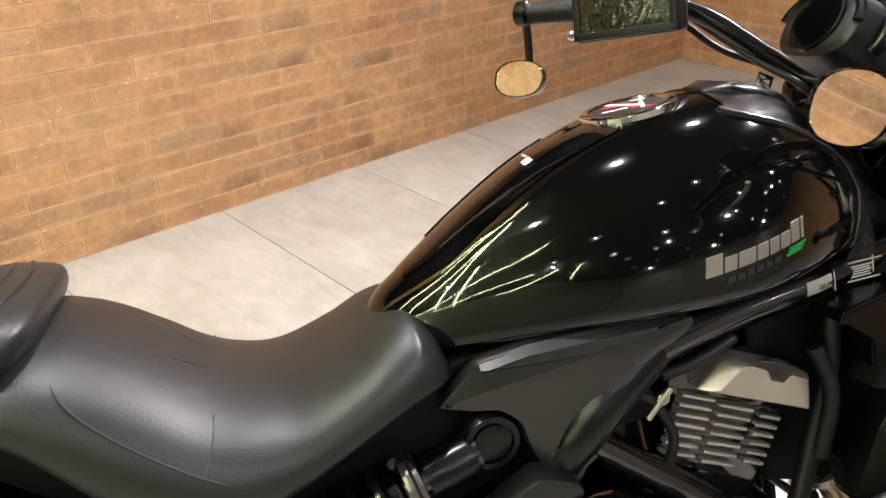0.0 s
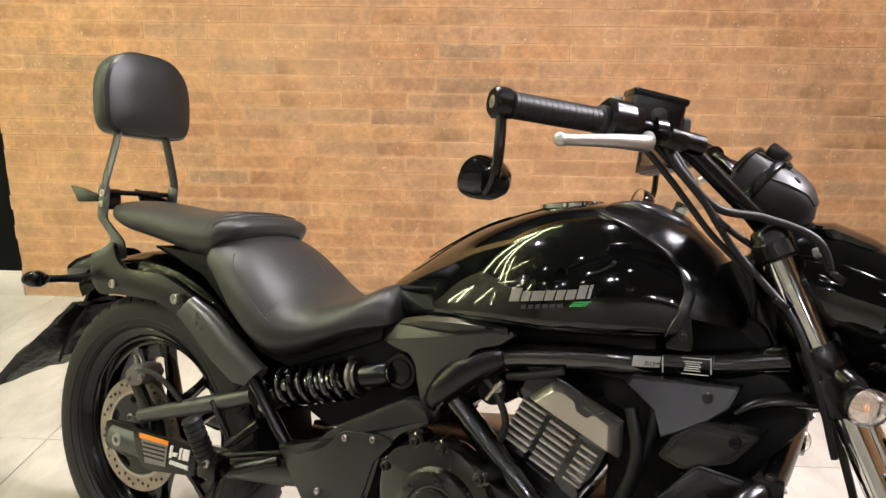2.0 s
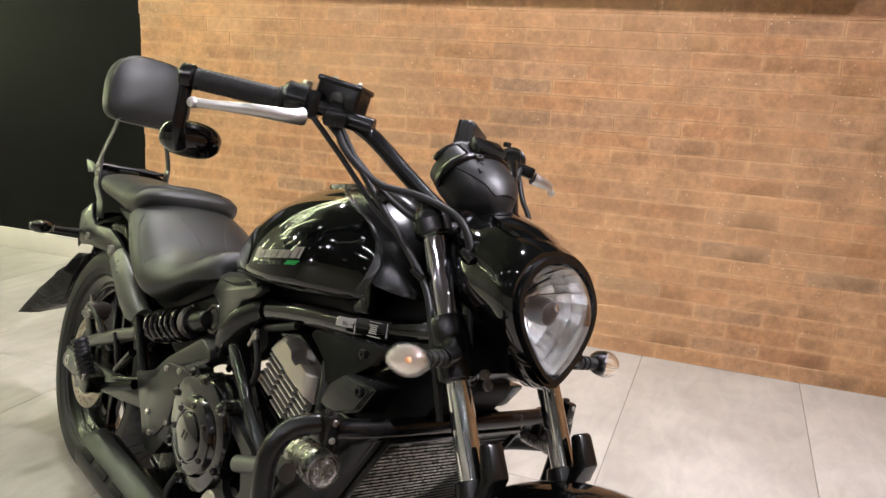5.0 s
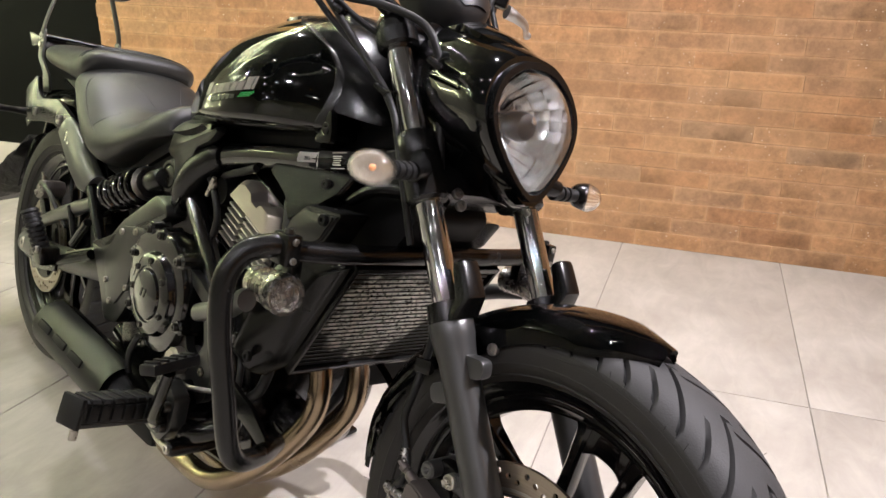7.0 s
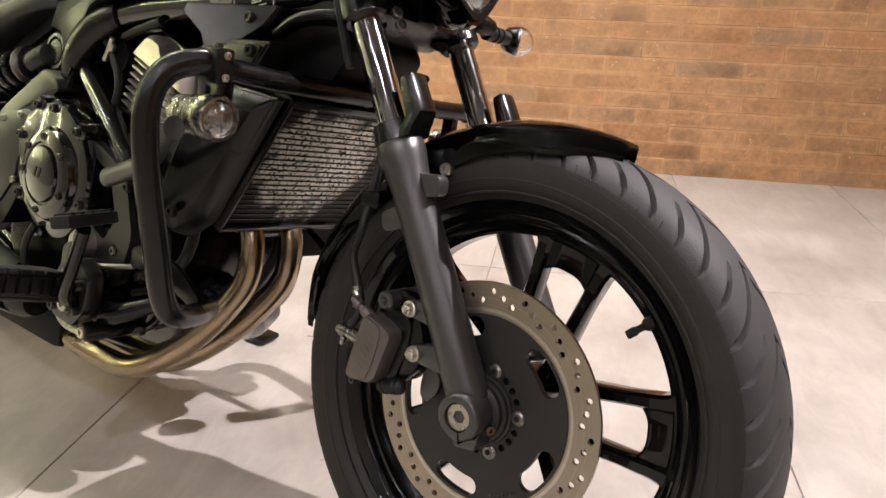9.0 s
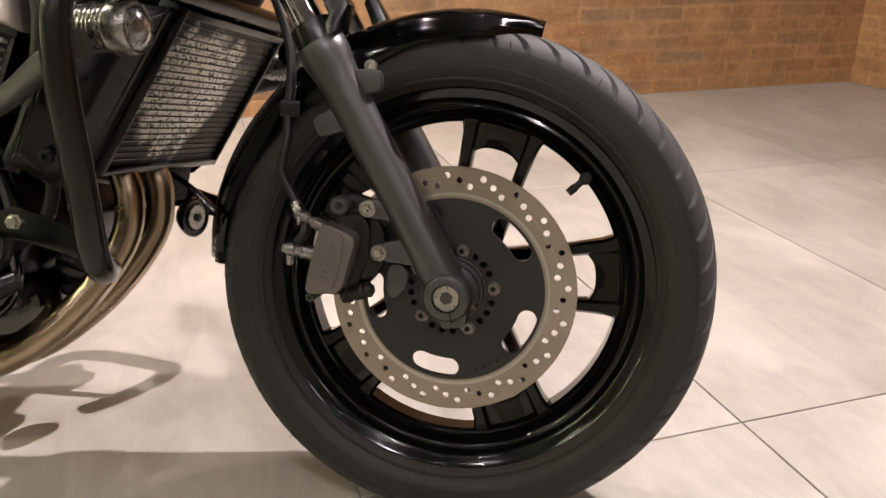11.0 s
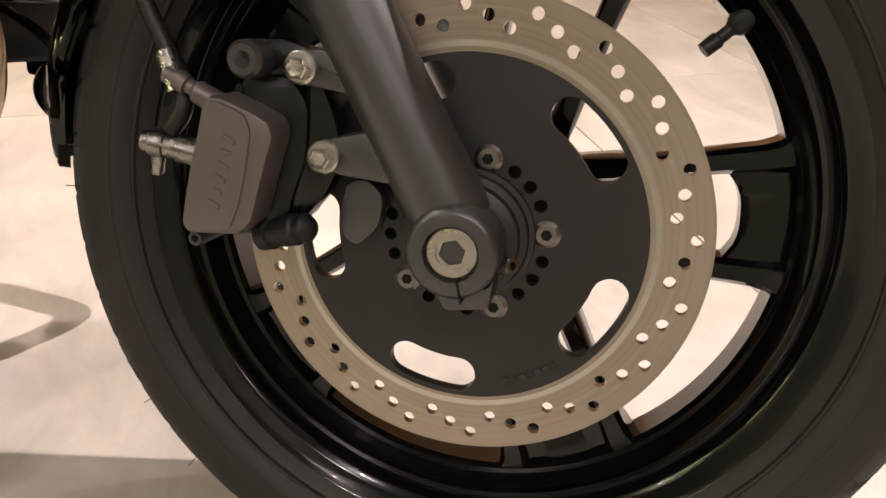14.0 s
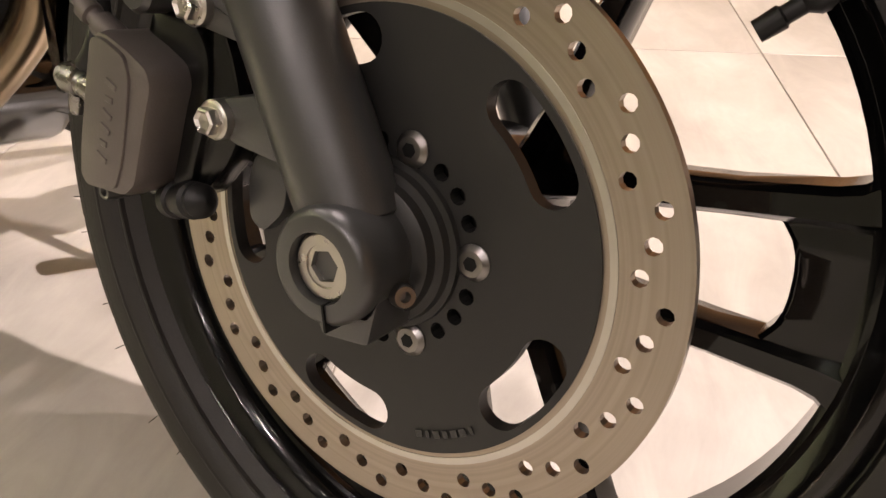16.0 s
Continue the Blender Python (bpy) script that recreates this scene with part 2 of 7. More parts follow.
def brick_paint():
    """Washed brick: a darker rounded heart, orange to grey-brown from piece to piece, inside a pale rubbed rim; white specks and fine pits."""
    m = material("washed brick", (0.32, 0.15, 0.07), 0.58)
    nt = m.node_tree
    b = nt.nodes["Principled BSDF"]
    L = nt.links.new

    def node(kind, **inputs):
        n = nt.nodes.new("ShaderNode" + kind)
        for k, v in inputs.items():
            n.inputs[k].default_value = v
        return n

    def math_node(op, x, y):
        n = node("Math")
        n.operation = op
        for i, v in enumerate((x, y)):
            if isinstance(v, float):
                n.inputs[i].default_value = v
            else:
                L(v, n.inputs[i])
        return n.outputs[0]

    def spread(x, lo, hi, a, z, smooth=False):
        n = node("MapRange")
        if smooth:
            n.interpolation_type = "SMOOTHSTEP"
        for k, v in (("From Min", lo), ("From Max", hi), ("To Min", a), ("To Max", z)):
            n.inputs[k].default_value = v
        L(x, n.inputs["Value"])
        return n.outputs["Result"]

    def mixed(fac, a, z, kind="MIX"):
        n = node("Mix")
        n.data_type, n.blend_type = "RGBA", kind
        for k, v in (("Factor", fac), ("A", a), ("B", z)):
            if isinstance(v, (tuple, float)):
                n.inputs[k].default_value = v
            else:
                L(v, n.inputs[k])
        return n.outputs["Result"]

    info, geo, uv, sep = node("ObjectInfo"), node("NewGeometry"), node("TexCoord"), node("SeparateXYZ")
    place = geo.outputs["Position"]
    pick = math_node("FRACT", math_node("ADD", info.outputs["Random"], geo.outputs["Random Per Island"]), 0.0)
    other = math_node("FRACT", math_node("MULTIPLY", pick, 17.3), 0.0)

    def noise(scale, detail=4.0, rough=0.55):
        n = node("TexNoise", Scale=scale, Detail=detail, Roughness=rough)
        L(place, n.inputs["Vector"])
        return n.outputs["Fac"]

    heart = nt.nodes.new("ShaderNodeValToRGB")
    e = heart.color_ramp.elements
    e[0].position, e[0].color = 0.0, (0.370, 0.190, 0.088, 1)
    e[1].position, e[1].color = 1.0, (0.480, 0.262, 0.118, 1)
    for p, c in ((0.25, (0.430, 0.218, 0.096, 1)), (0.45, (0.348, 0.210, 0.114, 1)), (0.62, (0.470, 0.247, 0.108, 1)), (0.8, (0.390, 0.221, 0.114, 1))):
        e.new(p).color = c
    L(pick, heart.inputs["Fac"])
    body = mixed(0.8, heart.outputs["Color"], spread(noise(11.0, 6.0), 0.3, 0.7, 0.66, 1.15), "MULTIPLY")
    L(uv.outputs["UV"], sep.inputs[0])
    def edge(axis, size):
        n = node("Math")
        n.operation = "PINGPONG"
        n.inputs[1].default_value = 0.5
        L(sep.outputs[axis], n.inputs[0])
        return math_node("MULTIPLY", n.outputs[0], size)

    smooth_min = node("Math")
    smooth_min.operation = "SMOOTH_MIN"
    smooth_min.inputs[2].default_value = 0.02
    L(edge("X", 0.30), smooth_min.inputs[0])
    L(edge("Y", 0.0656), smooth_min.inputs[1])
    ragged = math_node("ADD", smooth_min.outputs[0], math_node("MULTIPLY", noise(24.0, 6.0, 0.65), 0.026))
    rim = math_node("MULTIPLY", spread(ragged, 0.009, 0.027, 1.0, 0.0, True), spread(noise(6.5, 5.0), 0.36, 0.62, 0.5, 1.0))
    rim = math_node("MULTIPLY", rim, spread(other, 0.0, 1.0, 0.36, 0.86))
    body = mixed(1.0, body, spread(noise(42.0, 8.0, 0.7), 0.32, 0.68, 0.74, 1.22), "MULTIPLY")
    wash = spread(noise(1.3), 0.42, 0.70, 0.0, 0.34)
    body = mixed(rim, body, (0.66, 0.400, 0.200, 1))
    body = mixed(wash, body, (0.54, 0.340, 0.172, 1))
    body = mixed(spread(noise(260.0, 2.0), 0.62, 0.72, 0.0, 0.35), body, (0.15, 0.08, 0.04, 1))
    drops = node("TexVoronoi", Scale=52.0)
    L(place, drops.inputs["Vector"])
    speck = math_node("MULTIPLY", spread(drops.outputs["Distance"], 0.10, 0.17, 0.9, 0.0), spread(noise(9.0, 3.0), 0.51, 0.63, 0.0, 0.9))
    body = mixed(speck, body, (0.78, 0.64, 0.47, 1))
    L(body, b.inputs["Base Color"])
    bump = node("Bump", Strength=0.45, Distance=0.003)
    L(noise(50.0, 6.0), bump.inputs["Height"])
    L(bump.outputs["Normal"], b.inputs["Normal"])
    return m


BRICK = brick_paint()
MORTAR = material("brown mortar", (0.46, 0.28, 0.15), 0.75, bump=0.4, scale=120, vary=0.25, vary_scale=9)
PAINT_DARK = material("charcoal wall paint", (0.0022, 0.0024, 0.0025), 0.5, spec=0.10, bump=0.15, scale=150, vary=0.2, vary_scale=4)
PLAIN = material("pale plaster", (0.33, 0.315, 0.29), 0.7, bump=0.2, scale=150, vary=0.12, vary_scale=3)
CEILING = material("dark ceiling paint", (0.06, 0.057, 0.052), 0.7, vary=0.1, vary_scale=3)
SKIRT = material("porcelain skirting", (0.55, 0.51, 0.45), 0.35, vary=0.08, vary_scale=6)
GROUT = material("grey grout", (0.24, 0.215, 0.185), 0.8, vary=0.2, vary_scale=60)


def tile_glaze():
    """Polished cement-look porcelain with soft pale clouds."""
    m = material("porcelain tile", (0.6, 0.56, 0.5), 0.32)
    nt = m.node_tree
    b = nt.nodes["Principled BSDF"]
    add = lambda k: nt.nodes.new(k)
    geo, info = add("ShaderNodeNewGeometry"), add("ShaderNodeObjectInfo")
    shift = add("ShaderNodeVectorMath")
    shift.operation = "MULTIPLY_ADD"
    shift.inputs[1].default_value = (7.3, 5.1, 3.7)
    nt.links.new(info.outputs["Random"], shift.inputs[0])
    nt.links.new(geo.outputs["Position"], shift.inputs[2])
    n1, n2 = add("ShaderNodeTexNoise"), add("ShaderNodeTexNoise")
    n1.inputs["Scale"].default_value, n1.inputs["Detail"].default_value, n1.inputs["Roughness"].default_value = 2.6, 8, 0.6
    n2.inputs["Scale"].default_value, n2.inputs["Detail"].default_value = 90, 3
    for n in (n1, n2):
        nt.links.new(shift.outputs[0], n.inputs["Vector"])
    ramp = add("ShaderNodeValToRGB")
    e = ramp.color_ramp.elements
    e[0].position, e[0].color = 0.32, (0.283, 0.259, 0.225, 1)
    e[1].position, e[1].color = 0.66, (0.402, 0.375, 0.334, 1)
    nt.links.new(n1.outputs["Fac"], ramp.inputs["Fac"])
    squeeze = add("ShaderNodeVectorMath")
    squeeze.operation = "MULTIPLY"
    squeeze.inputs[1].default_value = (1.0, 0.35, 1.0)
    nt.links.new(shift.outputs[0], squeeze.inputs[0])
    wisp = add("ShaderNodeTexNoise")
    wisp.inputs["Scale"].default_value, wisp.inputs["Detail"].default_value, wisp.inputs["Roughness"].default_value, wisp.inputs["Distortion"].default_value = 13, 9, 0.66, 0.8
    nt.links.new(squeeze.outputs[0], wisp.inputs["Vector"])
    span = add("ShaderNodeMapRange")
    for k, v in (("From Min", 0.38), ("From Max", 0.66), ("To Min", 0.90), ("To Max", 1.10)):
        span.inputs[k].default_value = v
    nt.links.new(wisp.outputs["Fac"], span.inputs["Value"])
    tint = add("ShaderNodeMix")
    tint.data_type, tint.blend_type = "RGBA", "MULTIPLY"
    tint.inputs["Factor"].default_value = 1.0
    nt.links.new(ramp.outputs["Color"], tint.inputs["A"])
    nt.links.new(span.outputs["Result"], tint.inputs["B"])
    nt.links.new(tint.outputs["Result"], b.inputs["Base Color"])
    r = add("ShaderNodeMapRange")
    r.inputs["To Min"].default_value, r.inputs["To Max"].default_value = 0.24, 0.42
    nt.links.new(n1.outputs["Fac"], r.inputs["Value"])
    nt.links.new(r.outputs["Result"], b.inputs["Roughness"])
    bump = add("ShaderNodeBump")
    bump.inputs["Strength"].default_value, bump.inputs["Distance"].default_value = 0.05, 0.001
    nt.links.new(n2.outputs["Fac"], bump.inputs["Height"])
    nt.links.new(bump.outputs["Normal"], b.inputs["Normal"])
    return m


TILE = tile_glaze()

# ---- mesh tools ----
V = Vector


def finish(name, bm, mat, angle=35):
    bmesh.ops.recalc_face_normals(bm, faces=bm.faces)
    me = bpy.data.meshes.new(name)
    bm.to_mesh(me)
    bm.free()
    me.materials.append(mat)
    me.polygons.foreach_set("use_smooth", [True] * len(me.polygons))
    me.set_sharp_from_angle(angle=radians(angle))
    return me


def part(name, bm, mat, parent, label="", angle=35):
    """One mesh object under a thing or under a part."""
    ob = new(name, finish(name, bm, mat, angle))
    ob.parent = parent
    if label:
        ob["label"] = label
    return ob


def piece(name, me, parent, m=None):
    """A further object on a mesh that exists already."""
    ob = new(name, me)
    ob.parent = parent
    if m is not None:
        ob.matrix_basis = m
    return ob


def smooth_line(pts, k=6):
    """Catmull-Rom through the points."""
    p = [V(q) for q in pts]
    if len(p) < 3:
        return p
    p = [2 * p[0] - p[1]] + p + [2 * p[-1] - p[-2]]
    out = []
    for i in range(1, len(p) - 2):
        a, b, c, d = p[i - 1 : i + 3]
        for s in range(k):
            t = s / k
            out.append(0.5 * (2 * b + (c - a) * t + (2 * a - 5 * b + 4 * c - d) * t * t + (3 * b - a - 3 * c + d) * t ** 3))
    return out + [p[-2]]


def loft(rings, bm=None, closed=True, caps=True):
    """Skin over rings of equally many points."""
    bm = bm or bmesh.new()
    rows = [[bm.verts.new(q) for q in ring] for ring in rings]
    n = len(rows[0])
    for a, b in zip(rows, rows[1:]):
        for i in range(n if closed else n - 1):
            j = (i + 1) % n
            bm.faces.new((a[i], a[j], b[j], b[i]))
    if caps and closed:
        bm.faces.new(rows[0])
        bm.faces.new(rows[-1])
    return bm


def tube(pts, r, n=10, k=6, bm=None, radii=None, flat=1.0):
    """A round bar along a smooth line; radii: one for each given point; flat squeezes it across."""
    line = smooth_line(pts, k)
    if radii:
        rr = [q.x for q in smooth_line([(v, 0, 0) for v in radii], k)]
    else:
        rr = [r] * len(line)
    up = V((0, 0, 1))
    rings = []
    side = None
    for i, q in enumerate(line):
        d = (line[min(i + 1, len(line) - 1)] - line[max(i - 1, 0)]).normalized()
        if side is None:
            side = d.cross(up if abs(d.z) < 0.9 else V((0, 1, 0))).normalized()
        side = (side - d * side.dot(d)).normalized()
        other = d.cross(side)
        rings.append([q + rr[i] * (math.cos(a) * side + flat * math.sin(a) * other) for a in (2 * math.pi * s / n for s in range(n))])
    return loft(rings, bm)


def lathe(p0, direction, prof, n=24, bm=None, closed=False):
    """Turned part: prof gives (distance along the axis, radius)."""
    bm = bm or bmesh.new()
    p0, d = V(p0), V(direction).normalized()
    u = d.cross(V((0, 0, 1)) if abs(d.z) < 0.9 else V((1, 0, 0))).normalized()
    w = d.cross(u)
    rings = [[p0 + d * s + max(r, 1e-4) * (math.cos(a) * u + math.sin(a) * w) for a in (2 * math.pi * i / n for i in range(n))] for s, r in prof]
    if closed:
        rings.append(rings[0])
        rows = [[bm.verts.new(q) for q in ring] for ring in rings[:-1]]
        rows.append(rows[0])
        for a, b in zip(rows, rows[1:]):
            for i in range(n):
                j = (i + 1) % n
                bm.faces.new((a[i], a[j], b[j], b[i]))
        return bm
    return loft(rings, bm)


def slab(outer, y0, y1, holes=(), bevel=0.0, bm=None, frame_m=None):
    """A plate cut from the x-z plane, from y0 to y1; holes go right through. frame_m lays it elsewhere."""
    own = bmesh.new()
    if holes:
        edges, sides = [], []
        for loop in (outer, *holes):
            vs = [own.verts.new((x, y0, z)) for x, z in loop]
            edges += [own.edges.new((vs[i], vs[(i + 1) % len(vs)])) for i in range(len(vs))]
            sides.append(vs)
        bmesh.ops.triangle_fill(own, use_beauty=True, use_dissolve=False, edges=edges)
        front = list(own.faces)
        twin = {}
        for vs in sides:
            for v in vs:
                twin[v] = own.verts.new((v.co.x, y1, v.co.z))
        for f in front:
            own.faces.new([twin[v] for v in reversed(f.verts)])
        for vs in sides:
            for i in range(len(vs)):
                a, b = vs[i], vs[(i + 1) % len(vs)]
                own.faces.new((a, b, twin[b], twin[a]))
    else:
        a = [own.verts.new((x, y0, z)) for x, z in outer]
        b = [own.verts.new((x, y1, z)) for x, z in outer]
        own.faces.new(a)
        own.faces.new(b[::-1])
        for i in range(len(a)):
            j = (i + 1) % len(a)
            own.faces.new((a[i], b[i], b[j], a[j]))
        if bevel:
            bmesh.ops.recalc_face_normals(own, faces=own.faces)
            edges = [e for e in own.edges if abs(e.verts[0].co.y - e.verts[1].co.y) < 1e-6]
            bmesh.ops.bevel(own, geom=edges, offset=bevel, segments=2, affect="EDGES", profile=0.6)
    if frame_m is not None:
        own.transform(frame_m)
    return merge(bm, own)


def merge(bm, own):
    if bm is None:
        return own
    me = bpy.data.meshes.new("tmp")
    own.to_mesh(me)
    own.free()
    bm.from_mesh(me)
    bpy.data.meshes.remove(me)
    return bm


def rbox(size, bevel=0.004, m=None, bm=None, seg=2):
    """A box with rounded edges."""
    own = bmesh.new()
    bmesh.ops.create_cube(own, size=1.0)
    own.transform(Matrix.Diagonal((*size, 1)))
    if bevel:
        bmesh.ops.bevel(own, geom=list(own.edges), offset=bevel, segments=seg, affect="EDGES", profile=0.6)
    if m is not None:
        own.transform(m)
    return merge(bm, own)


def circle(cx, cz, r, n=24, start=0.0):
    return [(cx + r * math.cos(start + 2 * math.pi * i / n), cz + r * math.sin(start + 2 * math.pi * i / n)) for i in range(n)]


def rounded(pts, r=0.01, k=4):
    """A polygon with its corners rounded."""
    out = []
    n = len(pts)
    for i in range(n):
        p, a, b = V(pts[i]), V(pts[i - 1]), V(pts[(i + 1) % n])
        d = min(r, 0.45 * (a - p).length, 0.45 * (b - p).length)
        s, e = p + (a - p).normalized() * d, p + (b - p).normalized() * d
        for j in range(k + 1):
            t = j / k
            q = s * (1 - t) ** 2 + 2 * p * t * (1 - t) + e * t * t
            out.append((q.x, q.y))
    return out


def bolt(parent, at, r=0.006, out=(0, -1, 0), mat=None, name="bolt", height=0.005):
    """A round socket-head bolt."""
    bm = lathe(at, out, [(-0.002, r), (height * 0.7, r), (height, r * 0.85), (height, r * 0.45), (height * 0.35, r * 0.42), (height * 0.35, 0)], 12)
    return part(name, bm, mat or BOLT, parent)


def superring(x, hw, zb, zt, e_top=2.3, e_low=3.0, waist=0.5, n=40):
    """A cross-section at x; waist: how far up its widest place lies."""
    zm = zb + waist * (zt - zb)
    ring = []
    for i in range(n):
        a = 2 * math.pi * i / n
        c, s = math.cos(a), math.sin(a)
        e, h = (e_top, zt - zm) if s >= 0 else (e_low, zm - zb)
        ring.append(V((x, hw * math.copysign(abs(c) ** (2 / e), c), zm + h * math.copysign(abs(s) ** (2 / e), s))))
    return ring


class Skin:
    """A lofted body along x that also tells the y of its right flank at any x and z."""

    def __init__(self, stations, e_top=2.3, e_low=3.0, waist=0.5):
        half = smooth_line([(q[0], q[1], q[2]) for q in stations], 5)
        tops = smooth_line([(q[0], q[3], 0) for q in stations], 5)
        self.s, self.e, self.waist = [(p.x, max(p.y, 0.002), p.z, max(t.y, p.z + 0.002)) for p, t in zip(half, tops)], (e_top, e_low), waist

    def at(self, x):
        xs = [q[0] for q in self.s]
        return [float(np.interp(x, xs, [q[i] for q in self.s])) for i in (1, 2, 3)]

    def flank(self, x, z):
        hw, zb, zt = self.at(x)
        zm = zb + self.waist * (zt - zb)
        e, h = (self.e[0], zt - zm) if z >= zm else (self.e[1], zm - zb)
        return -hw * max(0.0, 1 - min(1.0, abs(z - zm) / h) ** e) ** (1 / e)

    def rings(self, k=4, n=40):
        return [superring(x, hw, zb, zt, *self.e, self.waist, n) for x, hw, zb, zt in self.s]


def patch(skin, poly, lift=0.0015, thick=0.002, side=-1):
    """A thin film on a skin's flank, over a polygon in x and z."""
    bm = bmesh.new()
    a = [bm.verts.new((x, side * (-skin.flank(x, z)) + side * lift, z)) for x, z in poly]
    b = [bm.verts.new((x, side * (-skin.flank(x, z)) - side * thick, z)) for x, z in poly]
    n = len(poly)
    bm.faces.new(a)
    for i in range(n):
        j = (i + 1) % n
        bm.faces.new((a[i], b[i], b[j], a[j]))
    return bm

# ---- the room ----
def box_between(lo, hi, bevel=0.0, bm=None):
    size = [h - l for l, h in zip(lo, hi)]
    return rbox(size, bevel, pose(*[(l + h) / 2 for l, h in zip(lo, hi)]), bm)


def structure(name, bm, mat, label="", category=""):
    return tagged(part(name, bm, mat, None), label, category, kind="structure")


floor = structure("floor", box_between((ROOM_W, ROOM_S, -0.12), (ROOM_E, ROOM_N, -0.003)), GROUT, "showroom floor of large cream cement-look porcelain tiles", "floor")
wall_north = structure("wall_north", box_between((-1.135, ROOM_N + 0.004, 0), (ROOM_E + 0.3, ROOM_N + 0.25, ROOM_H)), MORTAR, "brick wall washed with cream mortar behind the motorcycle", "wall")
wall_dark = structure("wall_dark", box_between((ROOM_W - 0.2, ROOM_N, 0), (-1.135, ROOM_N + 0.25, ROOM_H)), PAINT_DARK, "charcoal painted wall beside the brick wall", "wall")
wall_east = structure("wall_east", box_between((ROOM_E + 0.004, ROOM_S - 0.2, 0), (ROOM_E + 0.25, ROOM_N + 0.004, ROOM_H)), MORTAR, "brick side wall of the showroom", "wall")
# south and west walls are unseen, added to close the room and bounce light
wall_south = structure("wall_south", box_between((ROOM_W - 0.2, ROOM_S - 0.2, 0), (ROOM_E + 0.004, ROOM_S, ROOM_H)), PLAIN, "plain plastered wall, unseen, added to close the showroom", "wall")
wall_west = structure("wall_west", box_between((ROOM_W - 0.2, ROOM_S, 0), (ROOM_W, ROOM_N, ROOM_H)), PLAIN, "plain plastered wall, unseen, added to close the showroom", "wall")
ceiling = structure("ceiling", box_between((ROOM_W - 0.2, ROOM_S - 0.2, ROOM_H), (ROOM_E + 0.3, ROOM_N + 0.3, ROOM_H + 0.15)), CEILING, "dark painted showroom ceiling", "ceiling")
baseboard = structure("baseboard", box_between((ROOM_W, ROOM_N - 0.012, 0), (-1.137, ROOM_N, 0.115), 0.002), SKIRT, "pale porcelain skirting below the charcoal wall", "baseboard")

def downlight_trim(x, y):
    bm = lathe((x, y, ROOM_H), (0, 0, -1), [(0, 0.062), (0.075, 0.062), (0.078, 0.075), (0.068, 0.078), (0.0, 0.078)], 24, closed=True)
    return tagged(part("downlight", bm, SATIN, None), "small black round downlight set on the ceiling", "lamp", "ceiling downlights")


for x, y, power in DOWNLIGHTS:
    downlight_trim(x, y)
spot_way = (V(SPOT_TO) - V(SPOT_AT)).normalized()
head = lathe(V(SPOT_AT) - spot_way * 0.10, spot_way, [(0, 0.0), (0, 0.040), (0.08, 0.045), (0.13, 0.045), (0.13, 0.040), (0.06, 0.038)], 24)
spot_head = tagged(part("track_spot", head, SATIN, None), "black swivel spotlight hung under the ceiling", "lamp")
part("stem", lathe(V(SPOT_AT) - spot_way * 0.06, (0, 0, 1), [(0, 0.008), (0.14, 0.008)], 10), SATIN, spot_head)
SPOT = glowing("small spot lens", (1.0, 0.93, 0.84), 260.0)
for k in range(7):
    for j in range(5):
        x, y = -3.3 + 1.12 * k + 0.4 * (j % 2) + 0.11 * ((k * 5 + j * 3) % 4), -4.2 + 0.92 * j + 0.13 * ((k * 3 + j) % 3)
        if min((x - p) ** 2 + (y - q) ** 2 for p, q, r in DOWNLIGHTS) > 0.04 and x < ROOM_E - 0.2:
            spot = downlight_trim(x, y)
            part("lens", lathe((x, y, ROOM_H - 0.03), (0, 0, -1), [(0, 0.020), (0.004, 0.020), (0.006, 0.014), (0.006, 0)], 12), SPOT, spot)

# unseen box, added so that its shadow falls across the upper bricks
sign = tagged(part("shadow_box", box_between((-0.47, 2.08, 1.745), (2.17, 2.316, 2.45), 0.01), PAINT_DARK, None), "unseen dark box high on the brick wall, added to cast its shadow", "sign")


def light_tube(a, b):
    """Thin linear lamp hung under the ceiling: a yellow-green tube in a black end-capped holder."""
    a, b = V(a), V(b)
    d = (b - a).normalized()
    ob = part("linear_lamp", lathe(a, d, [(0, 0.0), (0, 0.0052), ((b - a).length, 0.0052), ((b - a).length, 0)], 10), NEON, None)
    tagged(ob, "thin yellow-green linear lamp under the ceiling", "lamp", "linear lamps")
    for p, q in ((a - d * 0.02, d), (b + d * 0.02, -d)):
        part("end_cap", lathe(p, q, [(0, 0.017), (0.03, 0.017)], 10), SATIN, ob)
        part("hanger", lathe(p + q * 0.01, (0, 0, 1), [(0, 0.003), (ROOM_H - p.z, 0.003)], 6), SATIN, ob)


NEON = glowing("yellow-green lamp", (0.98, 1.0, 0.54), 130.0)
# long tubes strewn over the ceiling towards the charcoal wall, and short ones standing against the far wall
for a, b in (((-4.05, 1.86), (0.45, 1.92)), ((-3.6, 0.38), (-0.02, 1.76)), ((-4.1, 0.74), (-0.92, 0.40)), ((-4.1, 0.34), (-2.55, -0.40)), ((-0.85, 2.16), (-0.08, 1.96)),
             ((-3.2, 1.20), (-0.45, 1.62)), ((-3.9, -0.25), (-1.15, 1.05)), ((-4.0, -0.9), (-2.2, -0.75)), ((-3.4, -1.9), (-1.9, -1.1))):
    light_tube((*a, 2.88), (*b, 2.88 - 0.02 * (b[1] > 1)))
for y, lean, z0, z1 in ((0.62, 0.25, 0.95, 2.35), (-0.30, -0.3, 1.15, 2.20), (1.65, 0.2, 0.55, 1.75), (1.23, -0.2, 0.73, 2.05)):
    light_tube((-4.14, y, z0), (-4.14, y - lean, z1))

